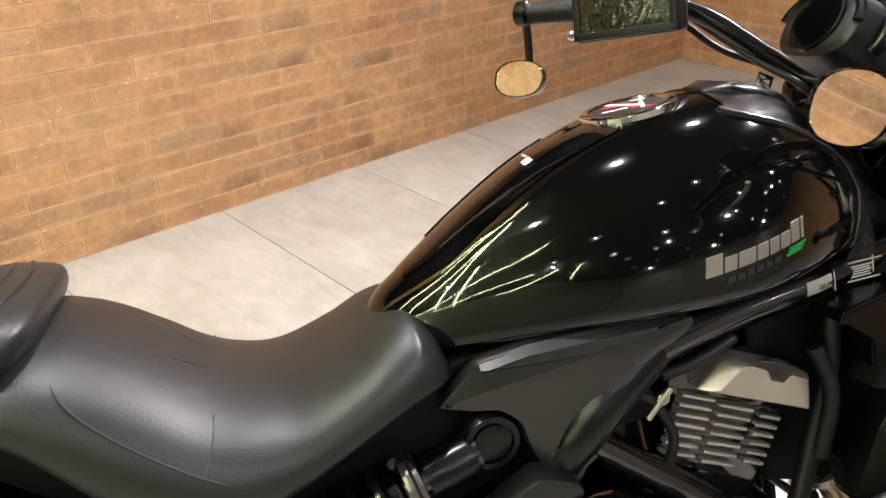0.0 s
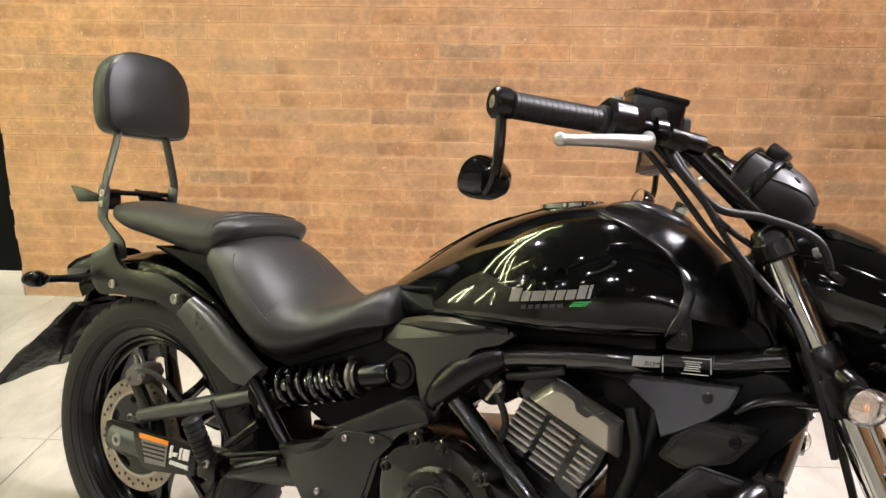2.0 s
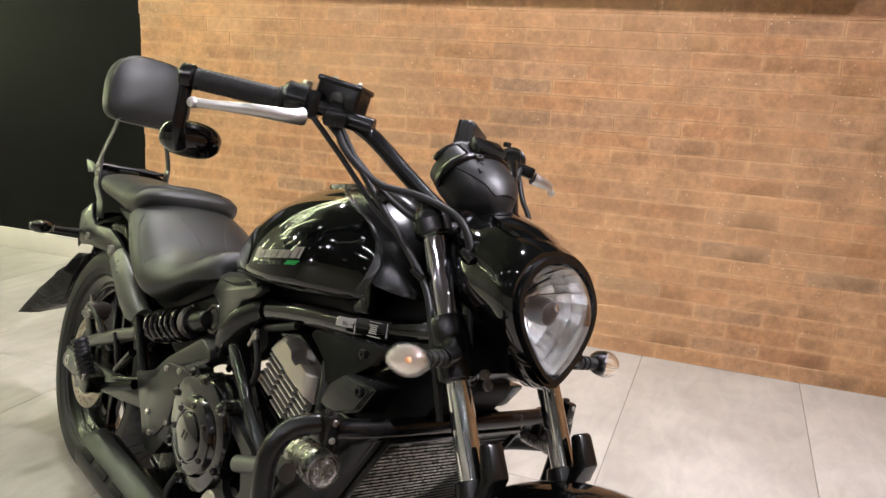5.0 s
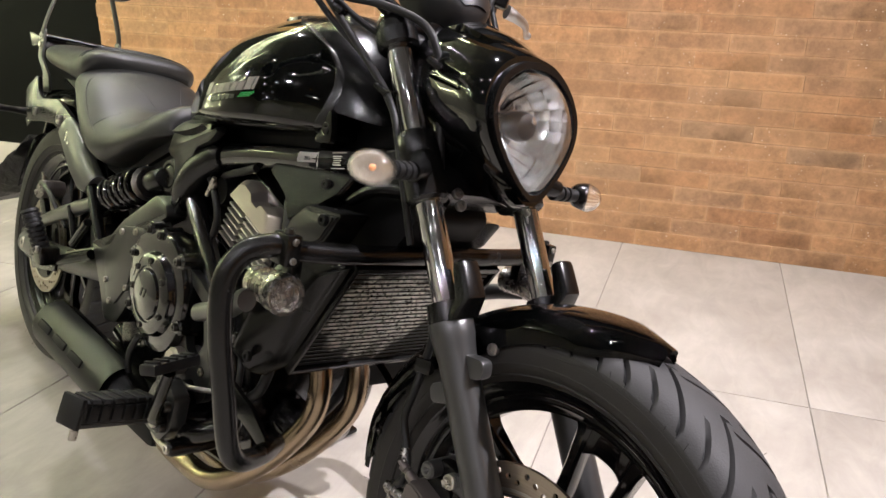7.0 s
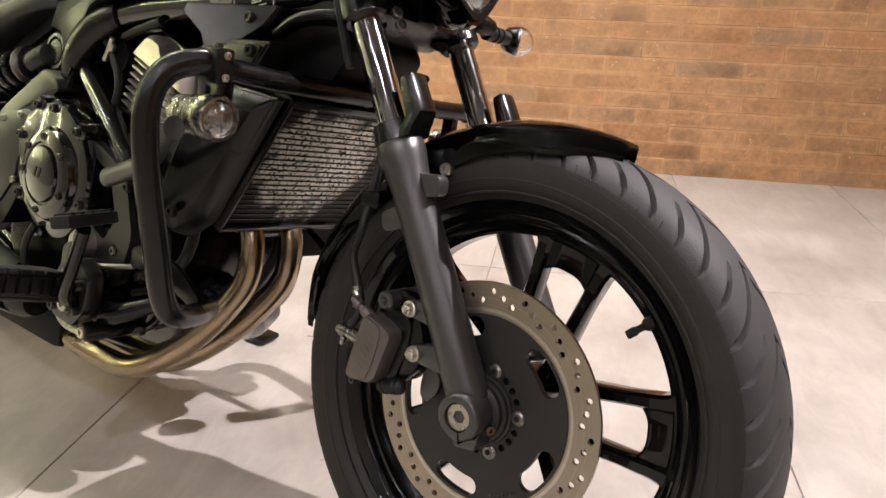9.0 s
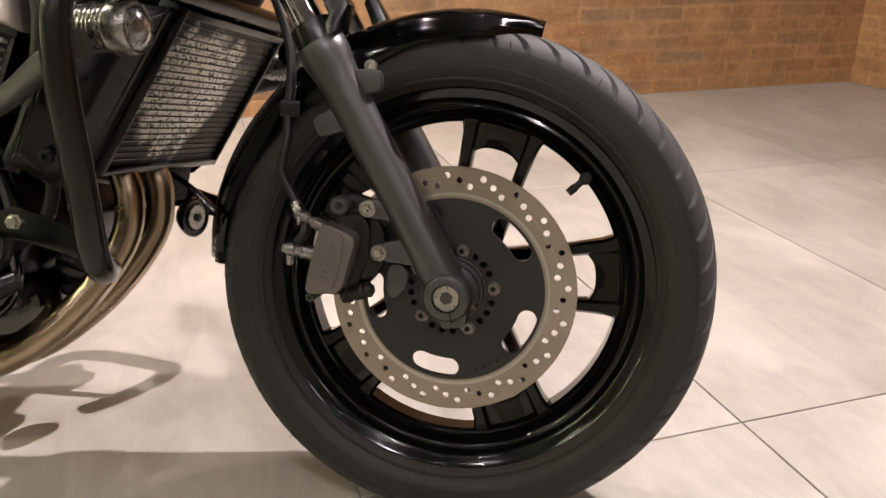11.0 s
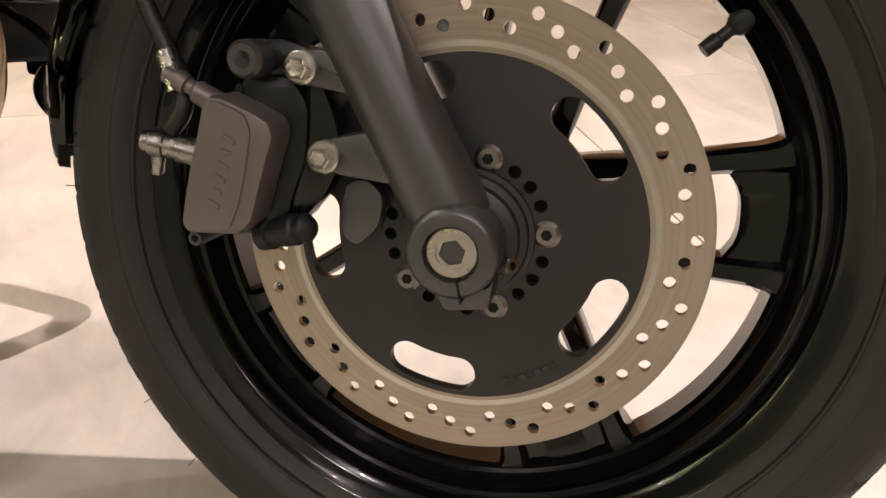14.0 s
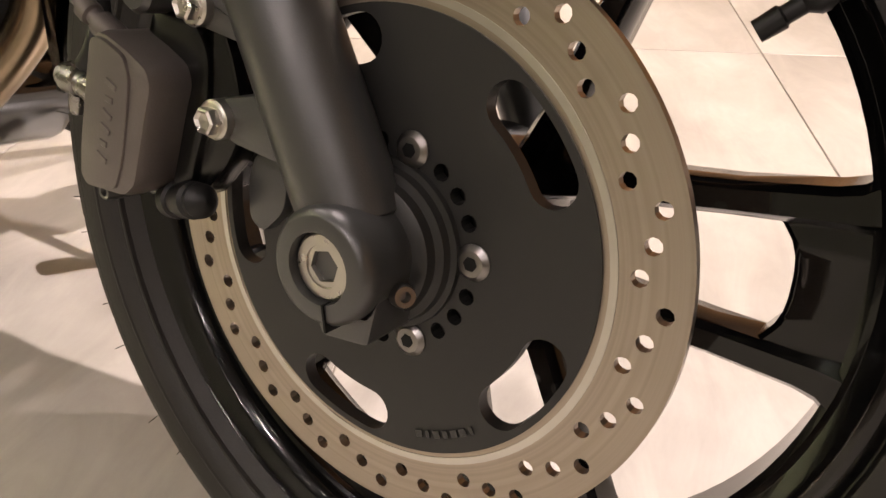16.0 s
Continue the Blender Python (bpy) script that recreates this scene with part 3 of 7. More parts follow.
# ---- the motorcycle ----
bike = new("motorcycle")
bike.matrix_world = pose(0.1544, 0.6427, 0.0003, -13.2, 0, -27.2)
tagged(bike, "black cruiser motorcycle leaning on its side stand on the tiled floor", "motorcycle")
WB, RZ, FZ = 1.577, 0.321, 0.303      # wheelbase, axle heights


def tread(p, s):
    """Depth of the tyre's grooves at a share of the period and of the half width (-1 to 1)."""
    a = abs(s)
    depth = 0.0
    for shift, lo, hi in ((0.0, -0.01, 0.95), (0.5, 0.40, 0.93)):
        if lo < a < hi:
            d = abs((p + shift + (0.25 if s > 0 else 0.0) + 0.5) % 1 - 0.5)
            wide = 0.050 if a < hi - 0.05 else 0.03
            depth = max(depth, 1.0 if d < wide else 0.0)
    return 0.0070 * depth


def tyre_mesh(R, rim_r, hw, count, steps):
    prof = smooth_line([(-hw * 0.68, rim_r + 0.009, 0), (-hw * 0.80, rim_r + 0.0165, 0), (-hw * 0.955, rim_r + 0.029, 0), (-hw, R - 0.046, 0), (-hw * 0.96, R - 0.027, 0), (-hw * 0.77, R - 0.0115, 0), (-hw * 0.40, R - 0.0025, 0), (0, R, 0),
                        (hw * 0.40, R - 0.0025, 0), (hw * 0.77, R - 0.0115, 0), (hw * 0.96, R - 0.027, 0), (hw, R - 0.046, 0), (hw * 0.955, rim_r + 0.029, 0), (hw * 0.80, rim_r + 0.0165, 0), (hw * 0.68, rim_r + 0.009, 0)], 4)
    bm = bmesh.new()
    rows = []
    for i in range(steps):
        t = 2 * math.pi * i / steps
        row = []
        for q in prof:
            r, s = q.y, q.x / hw
            u = t - 1.0 * abs(s) ** 0.9 * 2 * math.pi / count
            if r > R - 0.045:
                r -= tread(i * count / steps, s)
            row.append(bm.verts.new((r * math.cos(u), q.x, r * math.sin(u))))
        rows.append(row)
    for i in range(steps):
        a, b = rows[i], rows[(i + 1) % steps]
        for j in range(len(a) - 1):
            bm.faces.new((a[j], a[j + 1], b[j + 1], b[j]))
        bm.faces.new((a[-1], a[0], b[0], b[-1]))
    return bm


def spoke_bars(rim_r, first, bars=5, depth=0.036):
    """Five pairs of bars with a web between them near the rim, one mesh for each pair."""
    out = []
    for i in range(bars):
        m = Matrix.Rotation(-radians(first + 360 / bars * i), 4, "Y")
        bm = bmesh.new()
        for side in (-1, 1):
            rings = []
            for r, off, w, d in ((0.030, 0.024, 0.011, depth * 1.2), (0.075, 0.030, 0.009, depth), (0.14, 0.035, 0.008, depth * 0.85), (rim_r - 0.048, 0.039, 0.009, depth * 0.85), (rim_r - 0.038, 0.0405, 0.0105, depth * 0.87), (rim_r - 0.030, 0.044, 0.014, depth * 0.92), (rim_r - 0.024, 0.049, 0.020, depth), (rim_r - 0.018, 0.060, 0.031, depth * 1.1)):
                z = side * off
                rings.append([V((r, s * d / 2, z + u * w)) for u, s in ((-1, -0.7), (-0.6, -1), (0.6, -1), (1, -0.7), (1, 0.7), (0.6, 1), (-0.6, 1), (-1, 0.7))])
            loft(rings, bm)
        web = []
        for k in range(13):
            z = -0.040 + 0.080 * k / 12
            foot = rim_r - 0.072 + 0.014 * max(0.0, 1 - abs(z / 0.032) ** 3)
            web.append([V((foot, -0.008, z)), V((foot + 0.003, -0.010, z)), V((rim_r - 0.017, -0.010, z)), V((rim_r - 0.017, 0.010, z)), V((foot + 0.003, 0.010, z)), V((foot, 0.008, z))])
        loft(web, bm)
        bm.transform(m)
        out.append(bm)
    return out


def wheel(name, at, R, rim_r, hw, rhw, first, count, steps):
    near = [(-rhw - 0.0015, rim_r + 0.0160), (-rhw - 0.0045, rim_r + 0.0150), (-rhw - 0.0050, rim_r + 0.0120), (-rhw - 0.0020, rim_r + 0.0085), (-rhw + 0.0005, rim_r + 0.0015), (-rhw + 0.004, rim_r - 0.004), (-rhw + 0.013, rim_r - 0.008),
            (-rhw + 0.0145, rim_r - 0.0125), (-rhw + 0.020, rim_r - 0.0165), (-0.014, rim_r - 0.0285)]
    prof = near + [(-y, r) for y, r in reversed(near)] + [(rhw - 0.004, rim_r + 0.010), (rhw - 0.012, rim_r - 0.002), (0, rim_r - 0.022), (-rhw + 0.012, rim_r - 0.002), (-rhw + 0.004, rim_r + 0.010)]
    w = part(name, lathe((0, 0, 0), (0, 1, 0), prof, 96, closed=True), RIM, bike, "gloss black cast wheel")
    w.matrix_basis = pose(*at)
    tyre = part("tyre", tyre_mesh(R, rim_r, hw, count, steps), RUBBER, w, "worn black rubber tyre with diagonal grooves", 38)
    tyre.data.materials.append(WORN)
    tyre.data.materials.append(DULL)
    for f in tyre.data.polygons:
        # sunk groove faces take dull black, shade put into the colour
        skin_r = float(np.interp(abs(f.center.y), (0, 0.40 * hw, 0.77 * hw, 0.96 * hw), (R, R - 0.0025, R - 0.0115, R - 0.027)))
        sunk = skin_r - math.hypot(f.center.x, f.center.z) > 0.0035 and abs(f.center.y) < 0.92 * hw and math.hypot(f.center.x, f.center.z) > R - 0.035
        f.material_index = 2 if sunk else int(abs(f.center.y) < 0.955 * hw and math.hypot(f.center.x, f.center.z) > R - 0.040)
    for r, yy in ((rim_r + 0.0215, 0.885), (rim_r + 0.036, 0.988), (R - 0.034, 0.975)):
        for side in (-1, 1):
            part("sidewall_ridge", lathe((0, side * hw * yy, 0), (0, side, 0), [(-0.003, r - 0.0016), (0.0006, r - 0.0012), (0.0011, r), (0.0006, r + 0.0012), (-0.003, r + 0.0016)], 96, closed=True), RUBBER, tyre)
    for r, yy in ((rim_r - 0.0105, -rhw + 0.0135), (rim_r - 0.0225, -rhw + 0.028)):
        part("rim_lip", lathe((0, yy, 0), (0, 1, 0), [(-0.0025, r + 0.004), (-0.0032, r), (-0.0015, r - 0.0028), (0.0025, r - 0.0030), (0.004, r + 0.004)], 96, closed=True), RIM, w)
    hairs = bmesh.new()
    rng = random.Random(21)
    for i in range(64):
        a, side = 2 * math.pi * (i + 0.4 * rng.random()) / 64, -1 if i % 3 else 1
        rr, grow = R - 0.024 - 0.012 * rng.random(), 0.0045 + 0.003 * rng.random()
        d = V((math.cos(a + 0.2 * rng.random()), 0.3 * side, math.sin(a)))
        root = V((rr * math.cos(a), side * hw * 0.955, rr * math.sin(a)))
        tube([root, root + d * (0.004 + grow)], 0.00035, 4, 1, hairs)
    tagged(part("mould_hairs", hairs, RUBBER, tyre), "short moulding hairs of rubber on the tyre's shoulder", kind="stuff")
    hub = lathe((0, 0, 0), (0, 1, 0), [(-0.066, 0.0), (-0.066, 0.026), (-0.060, 0.033), (-0.048, 0.036), (-0.028, 0.045), (0.028, 0.045), (0.048, 0.036), (0.066, 0.030), (0.066, 0)], 40)
    part("hub", hub, RIM, w)
    for bm in spoke_bars(rim_r, first):
        part("spoke", bm, RIM, w)
    return w


front = wheel("front_wheel", (WB, 0, FZ), 0.3150, 0.2285, 0.0670, 0.044, 77, 24, 768)
rear = wheel("rear_wheel", (0, 0, RZ), 0.315, 0.216, 0.080, 0.060, 40, 24, 432)


def brake_disc(w, y, R, inner, bolts_r, first, holes, slots, bolt_at=None):
    ring_holes = [circle(0, 0, inner, 96)]
    for i in range(holes):
        a = radians(5.2) - 2 * math.pi * i / holes
        r = R - 0.0105 - 0.0058 * (i % 3)
        ring_holes.append(circle(r * math.cos(a), r * math.sin(a), 0.0039, 10))
    d = part("brake_disc", slab(circle(0, 0, R, 128), y, y + 0.005, ring_holes), DISC, w, "drilled steel brake disc ring worn with fine circles", 30)
    part("groove", lathe((0, y - 0.0006, 0), (0, 1, 0), [(0, inner + 0.0035), (0, inner + 0.007), (0.001, inner + 0.007), (0.001, inner + 0.0035)], 96, closed=True), STEEL, d)
    cuts = [circle(0, 0, 0.026, 40)]
    for i in range(slots):
        a0 = radians(first - 35 + 360 / slots * i)
        bean = []
        lo, hi, rm, h = a0 - radians(10.8), a0 + radians(10.8), inner * 0.868, inner * 0.104
        for k in range(11):
            t = lo + (hi - lo) * k / 10
            bean.append(((rm + h) * math.cos(t), (rm + h) * math.sin(t)))
        for k in range(1, 10):
            t = hi + math.pi * k / 10
            bean.append((rm * math.cos(hi) + h * math.cos(t), rm * math.sin(hi) + h * math.sin(t)))
        for k in range(11):
            t = hi + (lo - hi) * k / 10
            bean.append(((rm - h) * math.cos(t), (rm - h) * math.sin(t)))
        for k in range(1, 10):
            t = lo + math.pi + math.pi * k / 10
            bean.append((rm * math.cos(lo) + h * math.cos(t), rm * math.sin(lo) + h * math.sin(t)))
        cuts.append(bean)
        for k in (-1, 0, 1):
            t = radians(first + 36 + 360 / slots * i + 15.2 * k)
            cuts.append(circle(bolts_r * math.cos(t), bolts_r * math.sin(t), 0.0042, 10))
    part("disc_carrier", slab(circle(0, 0, inner + 0.0005, 96), y - 0.0015, y + 0.0065, cuts), CARRIER, d, "satin black disc carrier with five long slots")
    for i in range(slots):
        t = radians(first + 360 / slots * i)
        at = V((bolts_r * math.cos(t), y - 0.001, bolts_r * math.sin(t)))
        b = part("disc_bolt", lathe(at, (0, -1, 0), [(-0.004, 0.0088), (0.0012, 0.0088), (0.0034, 0.0062), (0.0036, 0.0040), (0.0034, 0.0)], 24), GREY_BOLT, d, "grey button-head bolt with a hexagon socket")
        # dull black hexagon on the head: the socket's shade as colour
        part("socket", lathe(at, (0, -1, 0), [(0.0030, 0.0036), (0.0039, 0.0036), (0.0039, 0)], 6), DULL, b, angle=10)
    part("disc_mount", lathe((0, y + 0.008, 0), (0, 1, 0), [(0, 0.058), (0.012, 0.058), (0.016, 0.05)], 40), DULL, d)
    part("wheel_spacer", lathe((0, y - 0.018, 0), (0, 1, 0), [(0, 0.028), (0.003, 0.0335), (0.008, 0.0345), (0.009, 0.0385), (0.013, 0.0395), (0.0135, 0.0425), (0.018, 0.0430)], 48), CARRIER, d)
    return d


brake_disc(front, -0.083, 0.1478, 0.110, 0.0495, 79, 60, 5)
brake_disc(rear, -0.092, 0.125, 0.088, 0.042, 60, 45, 5)
bars = bmesh.new()
for i, w in enumerate((0.004, 0.002, 0.004, 0.003, 0.004, 0.004, 0.002)):
    t = -1.23 + i * 0.055
    rbox((w, 0.0006, 0.004), 0, Matrix.Translation((0.100 * math.cos(t), -0.0852, 0.100 * math.sin(t))) @ Matrix.Rotation(-t - math.pi / 2, 4, "Y"), bars)
part("marking", bars, MATTE, front)

part("valve_stem", lathe((0.1285, -0.02, 0.119), (0.5, 0.12, 0.47), [(0, 0.0), (0, 0.0050), (0.011, 0.0054), (0.012, 0.0042), (0.020, 0.0042), (0.024, 0.0075), (0.034, 0.0085)], 14), SOFT_RUBBER, front)

# ---- fork ----
UP = V((-0.5082, 0, 0.8613))


def fork_at(z, y):
    return V((1.5785, y, 0.303)) + UP * ((z - 0.303) / UP.z)


for side in (-1, 1):
    y = 0.102 * side
    leg = part("fork_leg", lathe(fork_at(0.312, y), UP, [(0, 0.020), (0.004, 0.0246), (0.03, 0.0250), (0.12, 0.0240), (0.262, 0.0243), (0.284, 0.0268), (0.296, 0.0288), (0.311, 0.0292), (0.315, 0.0275), (0.315, 0.021)], 32), FORK, bike, "satin black lower fork leg")
    part("axle_boss", lathe((WB, 0.074 * side, FZ), (0, side, 0), [(0, 0.024), (0.004, 0.0265), (0.050, 0.0278), (0.0555, 0.0272), (0.0590, 0.0248), (0.0595, 0.0235), (0.0595, 0.0166), (0.052, 0.0164), (0.052, 0)], 40), FORK, leg)
    ear = slab(rounded([(WB - 0.014, FZ - 0.020), (WB + 0.020, FZ - 0.020), (WB + 0.026, FZ - 0.004), (WB + 0.0225, FZ - 0.034), (WB - 0.004, FZ - 0.0385)], 0.003, 3), side * 0.090, side * 0.122, bevel=0.002)
    part("pinch_ear", ear, FORK, leg)
    # slit drawn as a dark strip, its shade put into the colour
    part("clamp_slit", rbox((0.0012, 0.040, 0.013), 0, pose(WB + 0.0065, side * 0.1145, FZ - 0.0215, 0, -14, 0)), DULL, leg)
    for reach in ((fork_at(0.540, y), V((1.4880, y, 0.545))), (fork_at(0.505, y), V((1.412, y, 0.487)))):
        a, b = reach
        q = (b - a).normalized()
        n = V((-q.z, 0, q.x))
        tab = slab(rounded([(p.x, p.z) for p in (a + n * 0.014, b + n * 0.012, b - n * 0.012, a - n * 0.018)], 0.009, 4), y - 0.009, y + 0.009, bevel=0.002)
        part("fender_lug", tab, FORK, leg)
    part("stanchion", lathe(fork_at(0.560, y), UP, [(0, 0.0184), (0.19, 0.0184)], 28), CHROME, leg, "chromed fork tube")
    part("upper_stanchion", lathe(fork_at(0.770, y), UP, [(0, 0.0184), (0.175, 0.0184)], 28), CHROME, leg, "chromed fork tube")
    part("dust_seal", lathe(fork_at(0.582, y), UP, [(0, 0.0285), (0.010, 0.0280), (0.024, 0.0262), (0.026, 0.022), (0.026, 0.0185)], 28), SATIN, leg)
    part("fork_cap", lathe(fork_at(0.905, y), UP, [(0, 0.025), (0.012, 0.0275), (0.034, 0.0275), (0.040, 0.024), (0.046, 0.021), (0.050, 0.014), (0.050, 0)], 28), SATIN, leg)
    g = fork_at(0.60, y)
    fwd = V((UP.z, 0, -UP.x))
    blade = []
    for s, lo, hi, w in ((-0.022, 0.012, 0.031, 0.0235), (-0.014, 0.016, 0.039, 0.0225), (-0.002, 0.027, 0.0535, 0.0185), (0.002, 0.030, 0.0545, 0.0175), (0.040, 0.035, 0.0535, 0.0165), (0.045, 0.036, 0.0525, 0.0155), (0.0475, 0.039, 0.050, 0.0125)):
        r = 0.30 * (hi - lo)
        blade.append([g + UP * s + fwd * a + V((0, b * w, 0)) for a, b in ((lo, -0.9), (lo + 0.4 * (hi - lo), -1), (hi - r, -0.96), (hi - 0.3 * r, -0.86), (hi, -0.66), (hi, 0.66), (hi - 0.3 * r, 0.86), (hi - r, 0.96), (lo + 0.4 * (hi - lo), 1), (lo, 0.9))])
    part("fork_guard", loft(blade), SATIN, leg, angle=30)
bolt_at = V((WB, -0.1275, FZ))
part("axle", lathe(bolt_at, (0, -1, 0), [(-0.012, 0.0160), (0.001, 0.0160), (0.0022, 0.0145), (0.0022, 0.0098), (-0.012, 0.0090)], 36, closed=True), BOLT, bike, "steel wheel axle with a hexagon socket")
part("axle_socket", slab(circle(WB, FZ, 0.0115, 24), bolt_at.y + 0.0075, bolt_at.y - 0.0012, [circle(WB, FZ, 0.0080, 6, 0.3)]), BOLT, bike)
part("axle_bore", lathe(bolt_at + V((0, 0.008, 0)), (0, 1, 0), [(0, 0.0105), (0.004, 0.0105)], 12), DULL, bike)
bolt(bike, (WB + 0.027, -0.108, FZ - 0.010), 0.0058, (0.80, -0.55, 0.25), mat=GREY_BOLT, height=0.008)

for z, h, w in ((0.742, 0.056, 0.040), (0.918, 0.028, 0.036)):
    c = fork_at(z, 0)
    m = Matrix.Translation(c) @ Matrix.Rotation(-radians(31.6), 4, "Y")
    yoke = bmesh.new()
    rbox((0.060, 0.17, h * 0.75), 0.010, m @ pose(-0.012, 0, 0), yoke)
    for side in (-1, 1):
        lathe(fork_at(z, 0.102 * side) - UP * h / 2, UP, [(0, 0.025), (0.004, 0.029), (h - 0.004, 0.029), (h, 0.026)], 28, yoke)
    part("yoke", yoke, SATIN, bike, "satin black fork yoke")
    for side in (-1, 1):
        bolt(bike, c + V((0.034, 0.072 * side, -0.006)), 0.0075, (0.86, 0.35 * side, 0.52), mat=GREY_BOLT, height=0.005)
        bolt(bike, c + V((0.041, 0.069 * side, -0.020)) if h > 0.04 else c + V((0.050, 0.083 * side, 0.004)), 0.0075, (0.86, 0.35 * side, 0.52), mat=GREY_BOLT, height=0.005)
part("head_tube", lathe((1.255, 0, 0.72), UP, [(0, 0.032), (0.2, 0.032)], 24), POWDER, bike)


def turn_signal(at, side, tilt=0.0, parent=None, dark=False, size=1.0):
    """Pear-shaped lamp on a ribbed stalk, pointing out to the side; lens to the front."""
    x, y, z = at
    s = side
    stalk = lathe((x - 0.01, y - 0.075 * s, z), (0.12, s, 0), [(0, 0.012), (0.012, 0.012), (0.013, 0.0095), (0.018, 0.0095), (0.019, 0.012), (0.024, 0.012), (0.025, 0.0095), (0.030, 0.0095), (0.031, 0.0115), (0.036, 0.0115), (0.037, 0.009), (0.05, 0.010)], 16)
    body = part("turn_signal", stalk, SOFT_RUBBER, parent or bike, "clear turn signal with an amber bulb on a ribbed rubber stalk")
    c = V(at)
    turn = Matrix.Translation(c) @ Matrix.Rotation(radians(36) * s, 4, "Z") @ Matrix.Scale(size, 4) @ Matrix.Translation(-c)
    shell = lathe(c + V((-0.034, 0, 0)), (1, 0.08 * s, 0), [(0, 0.004), (0.004, 0.018), (0.013, 0.027), (0.028, 0.0318), (0.034, 0.0318), (0.034, 0.0306), (0.012, 0.0262), (0.004, 0.012), (0.003, 0.0)], 24)
    shell.transform(Matrix.Translation(c) @ Matrix.Diagonal((1, 1.12, 0.85, 1)) @ Matrix.Translation(-c))
    shell.transform(turn)
    part("lamp_shell", shell, SATIN, body)
    if not dark:
        shell = []
        for inner in (0, 1):
            dome = []
            for i in range(15):
                t = i / 14
                r = (0.0320 - 0.0022 * inner) * math.cos(t * 1.5)
                dome.append([c + V((0.0305 * math.sin(t * 1.5) - 0.0022 * inner, 1.12 * r * (1 + (0.026 if j % 2 and not inner else 0) + (0.022 if i % 2 and not inner else 0)) * math.cos(2 * math.pi * j / 48), 0.85 * r * (1 + (0.026 if j % 2 and not inner else 0) + (0.022 if i % 2 and not inner else 0)) * math.sin(2 * math.pi * j / 48))) for j in range(48)])
            shell += dome if not inner else dome[::-1]
        lens_ob = part("lens", loft([[turn @ q for q in ring] for ring in shell + [shell[0]]], caps=False), LENS, body, "clear ribbed lens", 15)
        lens_ob.visible_shadow = False
        part("bulb", lathe(turn @ (c + V((-0.024, 0, 0))), turn.to_3x3() @ V((1, 0, 0)), [(0, 0.004), (0.004, 0.0075), (0.014, 0.0085), (0.019, 0.005), (0.021, 0.0)], 14), AMBER, body)
        bowl = lathe(c + V((-0.026, 0, 0)), (1, 0, 0), [(0, 0.0), (0.001, 0.014), (0.006, 0.021), (0.010, 0.025), (0.018, 0.0285), (0.026, 0.0305)], 18)
        bowl.transform(Matrix.Translation(c) @ Matrix.Diagonal((1, 1.08, 0.82, 1)) @ Matrix.Translation(-c))
        bowl.transform(turn)
        part("lamp_reflector", bowl, WHITE_BOWL, body, angle=5)
    return body


turn_signal((1.352, -0.222, 0.757), -1, size=0.80)
turn_signal((1.352, 0.222, 0.752), 1, size=0.80)
for side in (-1, 1):
    part("signal_bracket", lathe(fork_at(0.762, 0.102 * side), UP, [(0, 0.0262), (0.004, 0.0285), (0.040, 0.0285), (0.044, 0.0262)], 28), SATIN, bike)
    part("signal_arm", tube([(1.318, 0.112 * side, 0.772), (1.338, 0.132 * side, 0.762), (1.345, 0.152 * side, 0.757)], 0.0, 14, 4, radii=[0.016, 0.015, 0.0135]), SATIN, bike)

# ---- headlight ----
SHIELD = smooth_line([(0, 1.0, 0), (0.42, 0.93, 0), (0.80, 0.68, 0), (1.0, 0.28, 0), (0.93, -0.12, 0), (0.66, -0.52, 0), (0.34, -0.84, 0), (0.10, -1.0, 0)], 4)
SHIELD = [(p.x, p.y) for p in SHIELD] + [(-p.x, p.y) for p in reversed(SHIELD[:])][:-1]


def shield(x, zc, hw, hh, lean=0.0):
    return [V((x + lean * v, u * hw - 0.005, zc + v * hh)) for u, v in SHIELD]


cowl = loft([shield(1.205, 0.870, 0.050, 0.058, -0.01), shield(1.222, 0.862, 0.078, 0.090, -0.012), shield(1.262, 0.853, 0.088, 0.106, -0.018), shield(1.315, 0.845, 0.095, 0.110, -0.022), shield(1.350, 0.839, 0.098, 0.106, -0.022), shield(1.372, 0.836, 0.102, 0.105, -0.022),
             shield(1.392, 0.834, 0.102, 0.100, -0.020), shield(1.402, 0.834, 0.097, 0.095, -0.020), shield(1.402, 0.834, 0.087, 0.086, -0.018), shield(1.390, 0.834, 0.085, 0.084, -0.018)], caps=False)
headlight = part("headlight_cowl", cowl, GLOSS, bike, "gloss black headlight cowl")
visor = loft([[V((x, u * hw, z + 0.010 * (1 - u * u))) for u in (-1, -0.7, -0.35, 0, 0.35, 0.7, 1)] + [V((x, u * hw, z - 0.012)) for u in (1, 0.35, -0.35, -1)] for x, hw, z in ((1.225, 0.035, 0.950), (1.28, 0.052, 0.957), (1.33, 0.050, 0.942), (1.365, 0.030, 0.925), (1.375, 0.012, 0.918))])
part("cowl_ridge", visor, GLOSS, headlight)
rim = loft([shield(1.396, 0.834, 0.090, 0.089, -0.018), shield(1.409, 0.834, 0.089, 0.088, -0.018), shield(1.409, 0.834, 0.081, 0.080, -0.016), shield(1.396, 0.834, 0.080, 0.079, -0.016)], caps=False)
part("headlight_rim", rim, SATIN, headlight)
